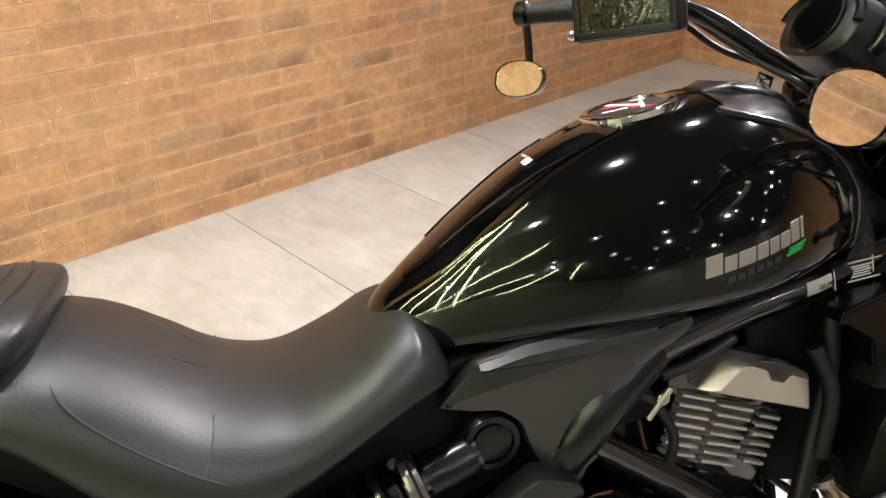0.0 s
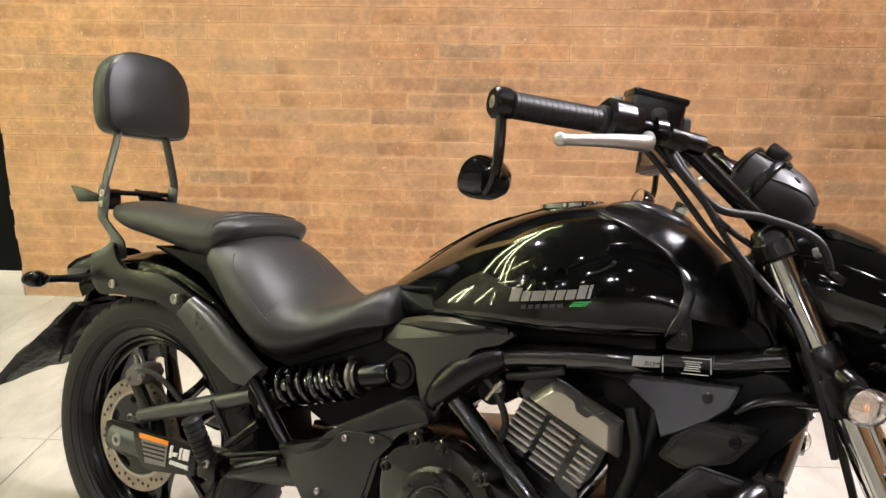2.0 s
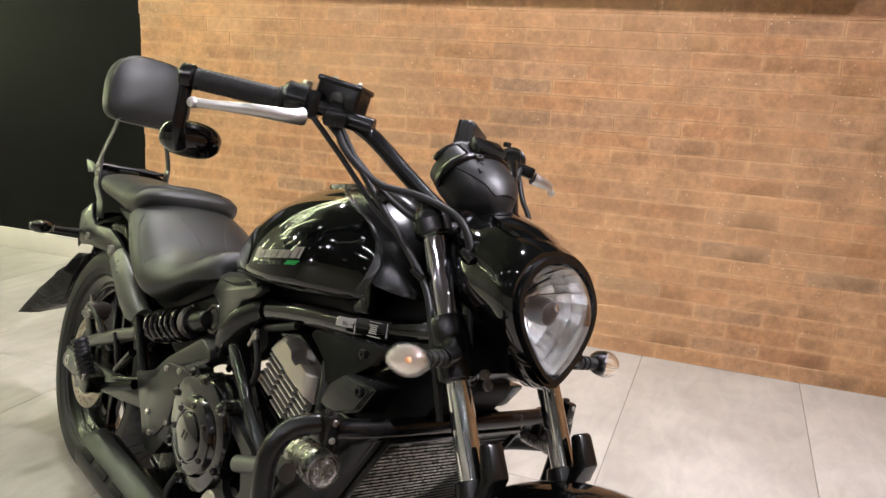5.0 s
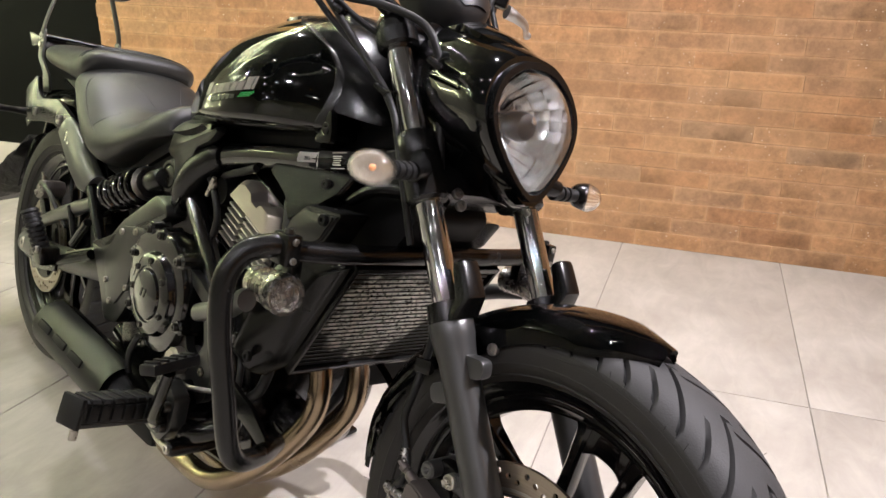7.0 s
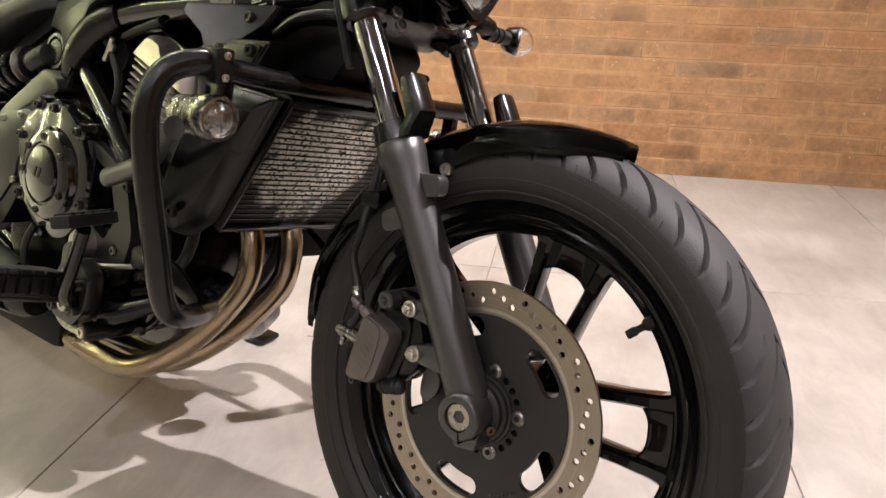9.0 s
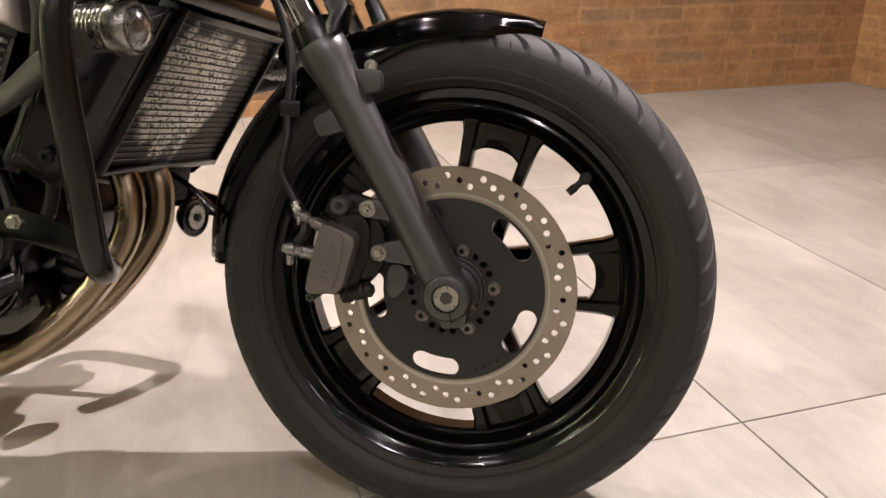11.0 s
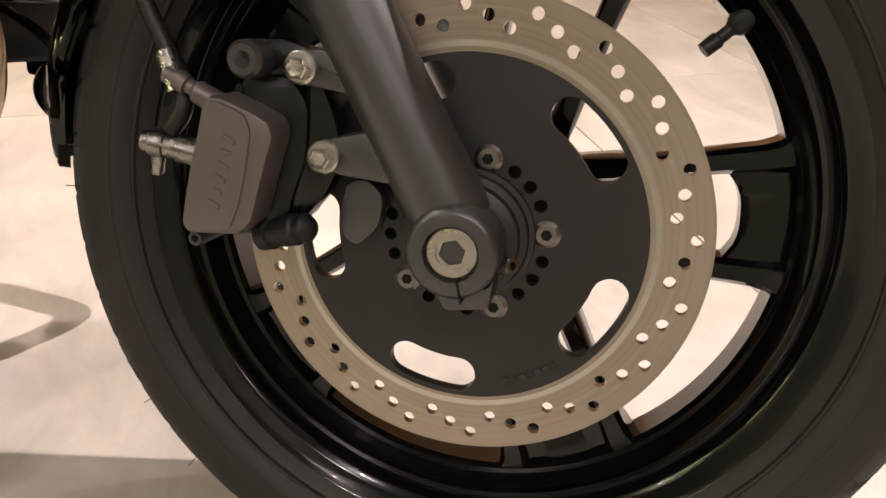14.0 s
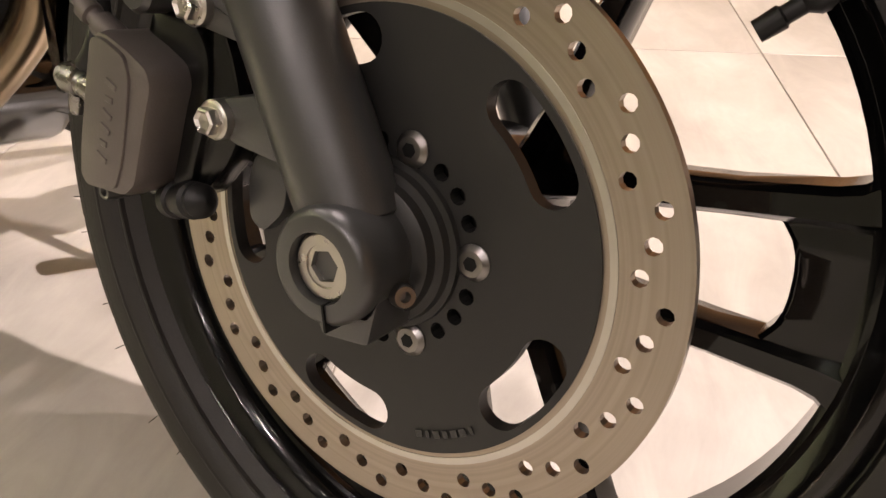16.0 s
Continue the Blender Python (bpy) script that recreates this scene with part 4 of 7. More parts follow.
def facet_bowl():
    """Headlight reflector of many small flat mirrors, each turned a little its own way."""
    rng = random.Random(5)
    bm = bmesh.new()
    rings = [shield(x, 0.834, w, h, l) for x, w, h, l in ((1.398, 0.081, 0.080, -0.016), (1.388, 0.079, 0.077, -0.015), (1.372, 0.072, 0.070, -0.013), (1.352, 0.060, 0.058, -0.010), (1.336, 0.044, 0.043, -0.006), (1.326, 0.024, 0.023, 0), (1.324, 0.004, 0.004, 0))]
    for a, b in zip(rings, rings[1:]):
        n = len(a)
        for i in range(0, n - 1, 2):
            quad = [a[i], a[(i + 2) % n], b[(i + 2) % n], b[i]]
            out = (quad[0] + quad[2]) / 2
            tip = V((0.006 * (rng.random() - 0.4), 0, 0))
            vs = [bm.verts.new(q + (tip if k in (0, 3) else V((0, 0, 0)))) for k, q in enumerate(quad)]
            bm.faces.new(vs)
    return bm


part("reflector_bowl", facet_bowl(), REFLECT, headlight, "faceted chrome headlight reflector", 5)
part("bulb_shield", lathe((1.345, 0.0, 0.838), (1, 0, 0), [(0, 0.010), (0.012, 0.019), (0.030, 0.021), (0.040, 0.018), (0.044, 0.010), (0.044, 0)], 20), POD, headlight, "dark bulb shield")
part("shield_cap", lathe((1.3885, 0.006, 0.848), (1, 0.2, 0.5), [(0, 0.006), (0.002, 0.006), (0.003, 0.0)], 12), CHROME, headlight)
lens = loft([shield(1.400, 0.834, 0.082, 0.081, -0.016), shield(1.410, 0.834, 0.076, 0.075, -0.015), shield(1.417, 0.834, 0.060, 0.059, -0.011), shield(1.421, 0.834, 0.034, 0.033, -0.006), shield(1.422, 0.834, 0.006, 0.006, 0), shield(1.419, 0.834, 0.006, 0.006, 0), shield(1.418, 0.834, 0.034, 0.033, -0.006), shield(1.414, 0.834, 0.059, 0.058, -0.011), shield(1.407, 0.834, 0.075, 0.074, -0.015), shield(1.398, 0.834, 0.080, 0.079, -0.016), shield(1.400, 0.834, 0.082, 0.081, -0.016)], caps=False)
glass_ob = part("headlight_lens", lens, GLASS, headlight, "clear headlight lens")
glass_ob.visible_shadow = False

# ---- tank ----
TANK = Skin([(0.558, 0.026, 0.722, 0.742), (0.575, 0.046, 0.712, 0.766), (0.62, 0.076, 0.708, 0.801), (0.68, 0.107, 0.712, 0.847), (0.76, 0.147, 0.724, 0.897), (0.85, 0.179, 0.735, 0.934), (0.93, 0.187, 0.741, 0.951),
             (1.00, 0.172, 0.750, 0.956), (1.06, 0.145, 0.757, 0.943), (1.10, 0.124, 0.763, 0.922), (1.135, 0.110, 0.770, 0.893), (1.165, 0.090, 0.778, 0.858), (1.185, 0.066, 0.788, 0.830), (1.192, 0.035, 0.797, 0.818)], 2.05, 2.6, 0.16)


def skin_point(skin, x, a, grow=0.0):
    """A point of a skin at x and an angle round it, lifted off it by grow."""
    hw, zb, zt = skin.at(x)
    c, s = math.cos(a), math.sin(a)
    zm = zb + skin.waist * (zt - zb)
    e, h = (skin.e[0], zt - zm) if s >= 0 else (skin.e[1], zm - zb)
    return V((x, (hw + grow) * math.copysign(abs(c) ** (2 / e), c), zm + (h + grow) * math.copysign(abs(s) ** (2 / e), s)))


def band_x(a):
    """Where the trim band's rear edge crosses the tank at an angle round it."""
    x = 1.04
    for i in range(40):
        z = skin_point(TANK, x, a).z
        x += 0.4 * (float(np.interp(z, (0.768, 0.81, 0.84, 0.87, 0.897, 0.92, 0.937), (1.088, 1.104, 1.108, 1.094, 1.062, 1.010, 0.948))) - x)
    return x


ANGLES = [2 * math.pi * i / 72 for i in range(72)]
ends = [band_x(a) + 0.012 for a in ANGLES]
shell = []
for i in range(61):
    t = i / 60
    t = 0.55 * t * t + 0.45 * t
    shell.append([skin_point(TANK, 0.558 + t * (e - 0.558), a) for a, e in zip(ANGLES, ends)])
tank = part("fuel_tank", loft(shell), GLOSS, bike, "gloss black teardrop fuel tank", 60)


def tank_strip(shares, lift, lo=-62, hi=242, n=61):
    """A shell over the tank's front, from the band's line forward."""
    rows = []
    for s, g in zip(shares, lift):
        row = []
        for i in range(n):
            a = radians(lo + (hi - lo) * i / (n - 1))
            x0 = band_x(a)
            row.append(skin_point(TANK, x0 + (s if s < 0.05 else s * (1.189 - x0)), a, g))
        rows.append(row)
    bm = loft(rows, closed=False)
    bmesh.ops.recalc_face_normals(bm, faces=bm.faces)
    bmesh.ops.solidify(bm, geom=list(bm.faces), thickness=0.003)
    return bm


for lo, hi in ((-62, 66), (114, 242)):
    part("tank_trim", tank_strip((0.0, 0.001, 0.003, 0.012, 0.0155, 0.0165), (-0.003, 0.003, 0.0045, 0.0045, 0.003, -0.003), lo, hi, 41), MATTE, tank, "matte dark grey trim band round the tank's front")
part("steering_cover", tank_strip((0.0145, 0.30, 0.45, 0.60, 0.75, 0.88, 0.96, 1.0), (0.0018,) * 8, 8, 172), POWDER, tank, "satin black cover behind the steering head", 60)
for side in (-1, 1):
    bolt(tank, (1.117, side * (-TANK.flank(1.117, 0.782) + 0.004), 0.782), 0.0075, (0.2, side, 0), mat=DARK_BOLT)
    bolt(tank, (1.000, 0.030 * side, 0.960), 0.006, (0, 0, 1), mat=DARK_BOLT, height=0.003)
ridge = loft([superring(x, hw, zb, zt, 3, 3, 0.5, 24) for x, hw, zb, zt in ((0.968, 0.024, 0.945, 0.958), (0.995, 0.040, 0.945, 0.964), (1.03, 0.046, 0.925, 0.960), (1.07, 0.040, 0.90, 0.947), (1.085, 0.03, 0.90, 0.935))])
part("tank_console", ridge, MATTE, tank)
key = lathe((1.055, -0.005, 0.935), (0.25, -0.1, 1), [(0, 0.016), (0.010, 0.016), (0.014, 0.013), (0.014, 0)], 20)
part("ignition_lock", key, SATIN, tank)
part("ignition_key", rbox((0.022, 0.004, 0.020), 0.0015, pose(1.062, -0.007, 0.957, 0, 20, 0)), CHROME, tank)
CAPM = Matrix.Translation((0.885, 0, 0.9405)) @ Matrix.Rotation(radians(-10.5), 4, "Y")
cap = lathe((0, 0, 0), (0, 0, 1), [(-0.004, 0.056), (0.0025, 0.056), (0.0045, 0.053), (0.0045, 0.046), (0.0015, 0.044), (0.0015, 0)], 48)
cap.transform(CAPM)
capo = part("fuel_cap", cap, CHROME, tank, "round chromed fuel cap with a red and white badge")
badge = lathe((0, 0, 0.0016), (0, 0, 1), [(0, 0.044), (0.0008, 0.044), (0.0014, 0.040), (0.0014, 0)], 40)
badge.transform(CAPM)
part("cap_badge", badge, LABEL_BLACK, capo)
for mat, parts_ in ((LABEL_WHITE, ((0.000, 0.012, 0.052, 0.006, 20), (0.012, -0.012, 0.040, 0.005, -25), (-0.018, -0.004, 0.030, 0.005, 70), (0.022, 0.016, 0.018, 0.005, 60))), (RED, ((0.004, 0.0, 0.044, 0.008, -10), (-0.012, 0.018, 0.022, 0.007, 45), (0.01, -0.024, 0.026, 0.006, 10)))):
    bm = bmesh.new()
    for x, y, l, w, a in parts_:
        rbox((w, l, 0.0006), 0, CAPM @ pose(x, y, 0.0034 if mat is RED else 0.0038, 0, 0, a), bm)
    part("badge_stripes", bm, mat, capo)
# rubber pad on the tank's rear with raised lines
pad = bmesh.new()
rows = []
for i in range(13):
    x = 0.60 + 0.022 * i
    hw, zb, zt = TANK.at(x)
    half = min(0.055, 0.6 * hw) * (1.0 if 0 < i < 12 else 0.7)
    zm = zb + 0.16 * (zt - zb)
    row = []
    for k in range(9):
        y = half * (k / 4 - 1)
        row.append(V((x, y, zm + (zt - zm) * (1 - (abs(y) / hw) ** 2.05) ** (1 / 2.05) + 0.0018)))
    rows.append(row)
loft(rows, pad, closed=False)
part("tank_pad", pad, GLOSS, tank)
for side in (-1, 1):
    for k in range(3):
        line = []
        for i in range(5):
            x = 0.64 + 0.035 * k + 0.022 * i
            hw, zb, zt = TANK.at(x)
            zm, y = zb + 0.16 * (zt - zb), side * (0.030 + 0.006 * k + 0.003 * i)
            line.append((x, y, zm + (zt - zm) * (1 - (abs(y) / hw) ** 2.05) ** (1 / 2.05) + 0.002))
        part("pad_ridge", tube(line, 0.0016, 6, 3), SATIN, tank)
bm = bmesh.new()
for i, w in enumerate((0.010, 0.008, 0.011, 0.008)):
    x, y = 0.752, -0.018 + 0.012 * i
    hw, zb, zt = TANK.at(x)
    rbox((0.011, w, 0.0006), 0, pose(x + 0.002 * i, y, zt + 0.0030, 0, -31, 0), bm)
part("pad_mark", bm, LABEL_WHITE, tank)


def tank_mark(x0, z0, x1, z1, h, mat, slant=0.0):
    dz = (z1 - z0) / (x1 - x0)
    poly = [(x0, z0), ((x0 + x1) / 2, (z0 + z1) / 2), (x1, z1), (x1 + slant, z1 + h), ((x0 + x1) / 2 + slant, (z0 + z1) / 2 + h), (x0 + slant, z0 + h)]
    part("tank_mark", patch(TANK, poly), mat, tank)


x = 0.871
for w, h in ((0.019, 0.020), (0.015, 0.0145), (0.021, 0.0145), (0.015, 0.0145), (0.014, 0.0145), (0.015, 0.0145), (0.014, 0.020), (0.006, 0.020)):
    z = 0.789 + (x - 0.871) * 0.215
    tank_mark(x, z, x + w - 0.0022, z + (w - 0.0022) * 0.215, h, LABEL_GREY, 0.0015)
    x += w + 0.0004
for k in range(3):
    tank_mark(0.965 + 0.002 * k, 0.7985 + 0.0032 * k, 0.987 + 0.003 * k, 0.803 + 0.0032 * k, 0.0016, GREEN)
for k in range(6):
    tank_mark(0.893 + 0.011 * k, 0.782 + 0.0024 * k, 0.901 + 0.011 * k, 0.7838 + 0.0024 * k, 0.006, LABEL_BLACK)

# feet of the trim band, screwed down over the tank's seam
for side in (-1, 1):
    y = 0.001 - TANK.flank(1.105, 0.785)
    foot = slab(rounded([(1.097, 0.757), (1.094, 0.765), (1.107, 0.781), (1.116, 0.806), (1.124, 0.810), (1.133, 0.775), (1.131, 0.760)], 0.004, 3), *sorted((side * (y - 0.012), side * y)), bevel=0.003)
    bolt(part("trim_foot", foot, SATIN, tank), (1.119, side * y, 0.777), 0.0055, (0, side, 0), mat=DARK_BOLT, height=0.003)

# ---- seats ----
SEAT = Skin([(0.176, 0.100, 0.735, 0.765), (0.200, 0.138, 0.712, 0.790), (0.235, 0.150, 0.680, 0.797), (0.285, 0.160, 0.628, 0.783), (0.335, 0.166, 0.594, 0.754), (0.380, 0.166, 0.580, 0.724), (0.420, 0.161, 0.588, 0.708), (0.465, 0.152, 0.610, 0.704), (0.525, 0.141, 0.646, 0.726),
             (0.560, 0.133, 0.664, 0.747), (0.585, 0.125, 0.675, 0.757), (0.600, 0.119, 0.681, 0.755), (0.614, 0.112, 0.687, 0.742), (0.622, 0.104, 0.692, 0.725), (0.627, 0.090, 0.698, 0.712)], 2.25, 2.6, 0.42)
flatten = lambda x, lo, hi: float(np.interp(x, (0.45, 0.60), (lo, hi)))
seat = part("rider_seat", loft([superring(x, hw, zb, zt, flatten(x, 2.25, 2.7), flatten(x, 2.6, 3.0), flatten(x, 0.42, 0.15), 64) for x, hw, zb, zt in SEAT.s]), LEATHER, bike, "black leather rider seat with stitched panels", 60)
insert = []
for i in range(15):
    x = 0.256 + 0.134 * i / 14
    top, half = SEAT.at(x)[0], float(np.interp(i, (0, 1, 3, 10, 13, 14), (0.080, 0.100, 0.114, 0.110, 0.090, 0.075)))
    row = []
    for k in range(19):
        y = half * (k / 9 - 1)
        c = (abs(y) / top) ** (2.25 / 2)
        row.append(skin_point(SEAT, x, math.acos(math.copysign(c, y)), 0.0006 if abs(y) < half * 0.97 and 0 < i < 14 else -0.0006))
    insert.append(row)
part("seat_insert", loft(insert, closed=False), SUEDE, seat, "grained brown-black insert in the seat", 60)
for side in (-1, 1):
    for pts in ([(0.245, 0.790), (0.262, 0.760), (0.300, 0.722), (0.375, 0.668), (0.445, 0.632)], [(0.376, 0.668), (0.384, 0.686), (0.388, 0.704)]):
        part("seam", tube([(x, side * (-SEAT.flank(x, z) + 0.0002), z) for x, z in pts], 0.0013, 6, 5), STITCH, seat)
for pts in ([(0.385, 0.030), (0.345, 0.040), (0.300, 0.058), (0.262, 0.070)], [(0.385, -0.030), (0.345, -0.040), (0.300, -0.058), (0.262, -0.070)]):
    part("seam", tube([skin_point(SEAT, x, math.acos(math.copysign((abs(y) / SEAT.at(x)[0]) ** (2.25 / 2), y)), 0.0) for x, y in pts], 0.0010, 6, 5), STITCH, seat)
PILLION = Skin([(-0.166, 0.050, 0.785, 0.803), (-0.150, 0.088, 0.768, 0.818), (-0.10, 0.108, 0.755, 0.824), (-0.02, 0.116, 0.748, 0.823), (0.06, 0.122, 0.740, 0.823), (0.13, 0.129, 0.732, 0.832), (0.19, 0.134, 0.738, 0.839), (0.214, 0.131, 0.756, 0.836), (0.233, 0.118, 0.778, 0.832), (0.244, 0.096, 0.792, 0.826), (0.249, 0.06, 0.802, 0.818)], 2.4, 2.6, 0.5)
pillion = part("pillion_seat", loft(PILLION.rings(5, 48)), LEATHER, bike, "black leather pillion pad", 60)
for x0, r in ((0.196, 0.0022), (0.178, 0.0012)):
    pts = []
    for k in range(17):
        a = radians(12 + 156 * k / 16)
        pts.append(skin_point(PILLION, x0 + 0.030 * math.sin(a) ** 2, a, 0.0002))
    part("seam", tube(pts, r, 6, 3), LEATHER, pillion)

# backrest
def back_edge(a, s=1.0):
    """Outline of the pad: an arched top over a nearly flat foot."""
    c, d = math.cos(a), math.sin(a)
    e, g = (0.60, 0.80) if d > 0 else (0.32, 0.45)
    return 0.122 * s * math.copysign(abs(c) ** e, c) * (1 - 0.06 * max(0, d)), 1.055 + (0.098 if d > 0 else 0.095) * s * math.copysign(abs(d) ** g, d)


turns = [2 * math.pi * i / 64 for i in range(64)]
back = loft([[V((xc, *back_edge(a, s))) for a in turns] for s, xc in ((0.90, -0.238), (0.98, -0.233), (1.0, -0.222), (1.0, -0.205), (0.985, -0.193), (0.94, -0.184), (0.78, -0.177), (0.45, -0.173), (0.05, -0.172))])
back.transform(Matrix.Translation((-0.181, 0.014, 0.964)) @ Matrix.Rotation(radians(-9), 4, "Y") @ Matrix.Translation((0.2, 0, -0.96)))
backrest = part("backrest_pad", back, VINYL, bike, "padded black leather backrest")
part("piping", tube([(-0.175 - 0.155 * (z - 0.96), 0.014 + y, z + 0.004) for y, z in (back_edge(a, 0.975) for a in turns + [0.0])], 0.0022, 6, 2), VINYL, backrest)
for side in (-1, 1):
    stay = bmesh.new()
    line = [(-0.190, 0.062, 0.995), (-0.180, 0.070, 0.955), (-0.172, 0.094, 0.870), (-0.172, 0.098, 0.835)]
    tube([(x, y * side, z) for x, y, z in line], 0.0135, 12, 5, stay, flat=0.26)
    so = part("backrest_stay", stay, FORK, bike, "black steel backrest stay")
    lug = slab(rounded([(-0.188, 0.850), (-0.158, 0.850), (-0.158, 0.775), (-0.095, 0.735), (-0.080, 0.696), (-0.160, 0.690), (-0.135, 0.735), (-0.188, 0.775)], 0.008), 0.096 * side - 0.003, 0.096 * side + 0.003, bevel=0.001)
    part("stay_plate", lug, FORK, so)
    for z in (0.808, 0.832):
        bolt(so, (-0.174, side * 0.099, z), 0.0075, (0, side, 0))
    tab = slab(rounded([(-0.300, 0.835), (-0.255, 0.833), (-0.180, 0.822), (-0.180, 0.812), (-0.268, 0.800)], 0.004), 0.088 * side - 0.003, 0.088 * side + 0.003, bevel=0.001)
    part("rack_tab", tab, POWDER, so)
    part("rack_plate", rbox((0.006, 0.055, 0.048), 0.002, pose(-0.205, side * 0.055, 0.815, 0, -15, 0)), POWDER, so)
part("rack_bar", tube([(-0.19, -0.095, 0.832), (-0.19, 0.095, 0.832)], 0.006, 8), POWDER, bike)

# ---- rear fender, struts, tail ----
def arch(centre, R, a0, a1, hw, skirt, n=28, crown=0.016, taper=(1.0, 1.0)):
    rows = []
    for i in range(n):
        t = i / (n - 1)
        a = radians(a0 + (a1 - a0) * t)
        w = hw * np.interp(t, (0, 0.12, 0.88, 1), (taper[0], 1, 1, taper[1]))
        s = skirt(t)
        row = []
        for y, dr in ((-1, -s), (-1.0, -s * 0.5), (-0.97, -0.010), (-0.86, -0.002), (-0.6, crown * 0.6), (-0.3, crown * 0.92), (0, crown), (0.3, crown * 0.92), (0.6, crown * 0.6), (0.86, -0.002), (0.97, -0.010), (1.0, -s * 0.5), (1, -s)):
            row.append(V((centre[0] + (R + dr) * math.cos(a), y * w, centre[1] + (R + dr) * math.sin(a))))
        rows.append(row)
    bm = loft(rows, closed=False)
    bmesh.ops.solidify(bm, geom=list(bm.faces), thickness=0.003)
    return bm


part("rear_fender", arch((0.0, RZ - 0.01), 0.395, 22, 128, 0.098, lambda t: 0.045), GLOSS, bike, "gloss black rear fender", 50)
part("inner_fender", arch((0.0, RZ), 0.350, 0, 75, 0.085, lambda t: 0.02), DULL, bike)
for side in (-1, 1):
    y = 0.118 * side
    strut = slab(rounded([(-0.168, 0.694), (-0.097, 0.735), (-0.080, 0.696), (-0.050, 0.680), (0.060, 0.690), (0.150, 0.664), (0.185, 0.640), (0.165, 0.612), (0.118, 0.612), (0.050, 0.630), (-0.070, 0.622), (-0.129, 0.612), (-0.162, 0.644)], 0.012), y - 0.006, y + 0.006, bevel=0.003)
    st = part("fender_strut", strut, MATTE, bike, "matte black fender strut")
    bolt(st, (-0.084, y + 0.006 * side, 0.643), 0.010, (0, side, 0))
    bolt(st, (0.125, y + 0.006 * side + 0.012 * side, 0.649), 0.011, (0, side, 0), height=0.008)
    rings = []
    for x, z, w, d in ((0.150, 0.640, 0.028, 0.014), (0.200, 0.618, 0.034, 0.019), (0.270, 0.575, 0.037, 0.022), (0.325, 0.545, 0.034, 0.022), (0.352, 0.540, 0.028, 0.018)):
        n = V((0.62, 0, 0.78))
        c = V((x, side * 0.128, z))
        rings.append([c + n * (a * w) + V((0, b * d, 0)) for a, b in ((-1, -0.6), (-0.85, -0.95), (-0.3, -1.05), (0.3, -0.95), (0.75, -0.72), (0.97, -0.35), (1.02, 0), (0.97, 0.35), (0.75, 0.72), (0.3, 0.95), (-0.3, 1.05), (-0.85, 0.95), (-1, 0.6))])
    part("strut_cover", loft(rings), STRUT, st, "satin grey strut cover", 40)
tail = loft([superring(x, hw, zb, zt, 2.5, 3, 0.5, 28) for x, hw, zb, zt in ((-0.215, 0.060, 0.640, 0.700), (-0.26, 0.062, 0.620, 0.690), (-0.32, 0.056, 0.605, 0.668), (-0.36, 0.040, 0.605, 0.645), (-0.368, 0.02, 0.612, 0.632))])
part("tail_light", tail, GLOSS, bike, "black tail light housing")
for side in (-1, 1):
    c = V((-0.245, side * 0.19, 0.628))
    stalk = lathe((-0.262, side * 0.05, 0.622), (0.05, side, 0.03), [(0, 0.013), (0.05, 0.010), (0.075, 0.008), (0.11, 0.009)], 14)
    sg = part("rear_turn_signal", stalk, SOFT_RUBBER, bike, "black rear turn signal")
    pod = lathe(c + V((-0.004, -0.022 * side, 0)), (0.06, side, 0.02), [(0, 0.008), (0.006, 0.015), (0.022, 0.020), (0.042, 0.017), (0.055, 0.009), (0.058, 0)], 20)
    part("lamp_shell", pod, GLOSS, sg)
hanger = tube([(-0.27, 0, 0.62), (-0.315, 0, 0.52), (-0.36, 0, 0.44)], 0.014, 10, 4, flat=2.2)
part("plate_hanger", hanger, SATIN, bike)
rows = []
rng = random.Random(7)
for i in range(10):
    t = i / 9
    row = []
    for k in range(22):
        a = 2 * math.pi * k / 22
        w = 0.075 + 0.055 * t
        d = 0.018 + 0.020 * t * (1 - 0.4 * t)
        f = 1 + 0.16 * (rng.random() - 0.5) + 0.10 * math.sin(5 * a + 4 * t)
        row.append(V((-0.285 - 0.165 * t + d * f * math.cos(a) + 0.010 * (rng.random() - 0.5), w * f * math.sin(a), 0.560 - 0.20 * t - (0.035 * math.cos(a + 2.0) if i == 9 else 0.012 * rng.random()))))
    rows.append(row)
part("plate_bag", loft(rows), BAG, bike, "crumpled black plastic bag tied over the number plate", 40)
part("rear_hugger", arch((0.0, RZ), 0.345, 135, 165, 0.070, lambda t: 0.02, 10), SATIN, bike)

# ---- frame, swingarm, shock ----
def rod(name, pts, r, mat, parent=None, label="", n=14, k=6, flat=1.0, radii=None):
    return part(name, tube(pts, r, n, k, None, radii, flat), mat, parent or bike, label)


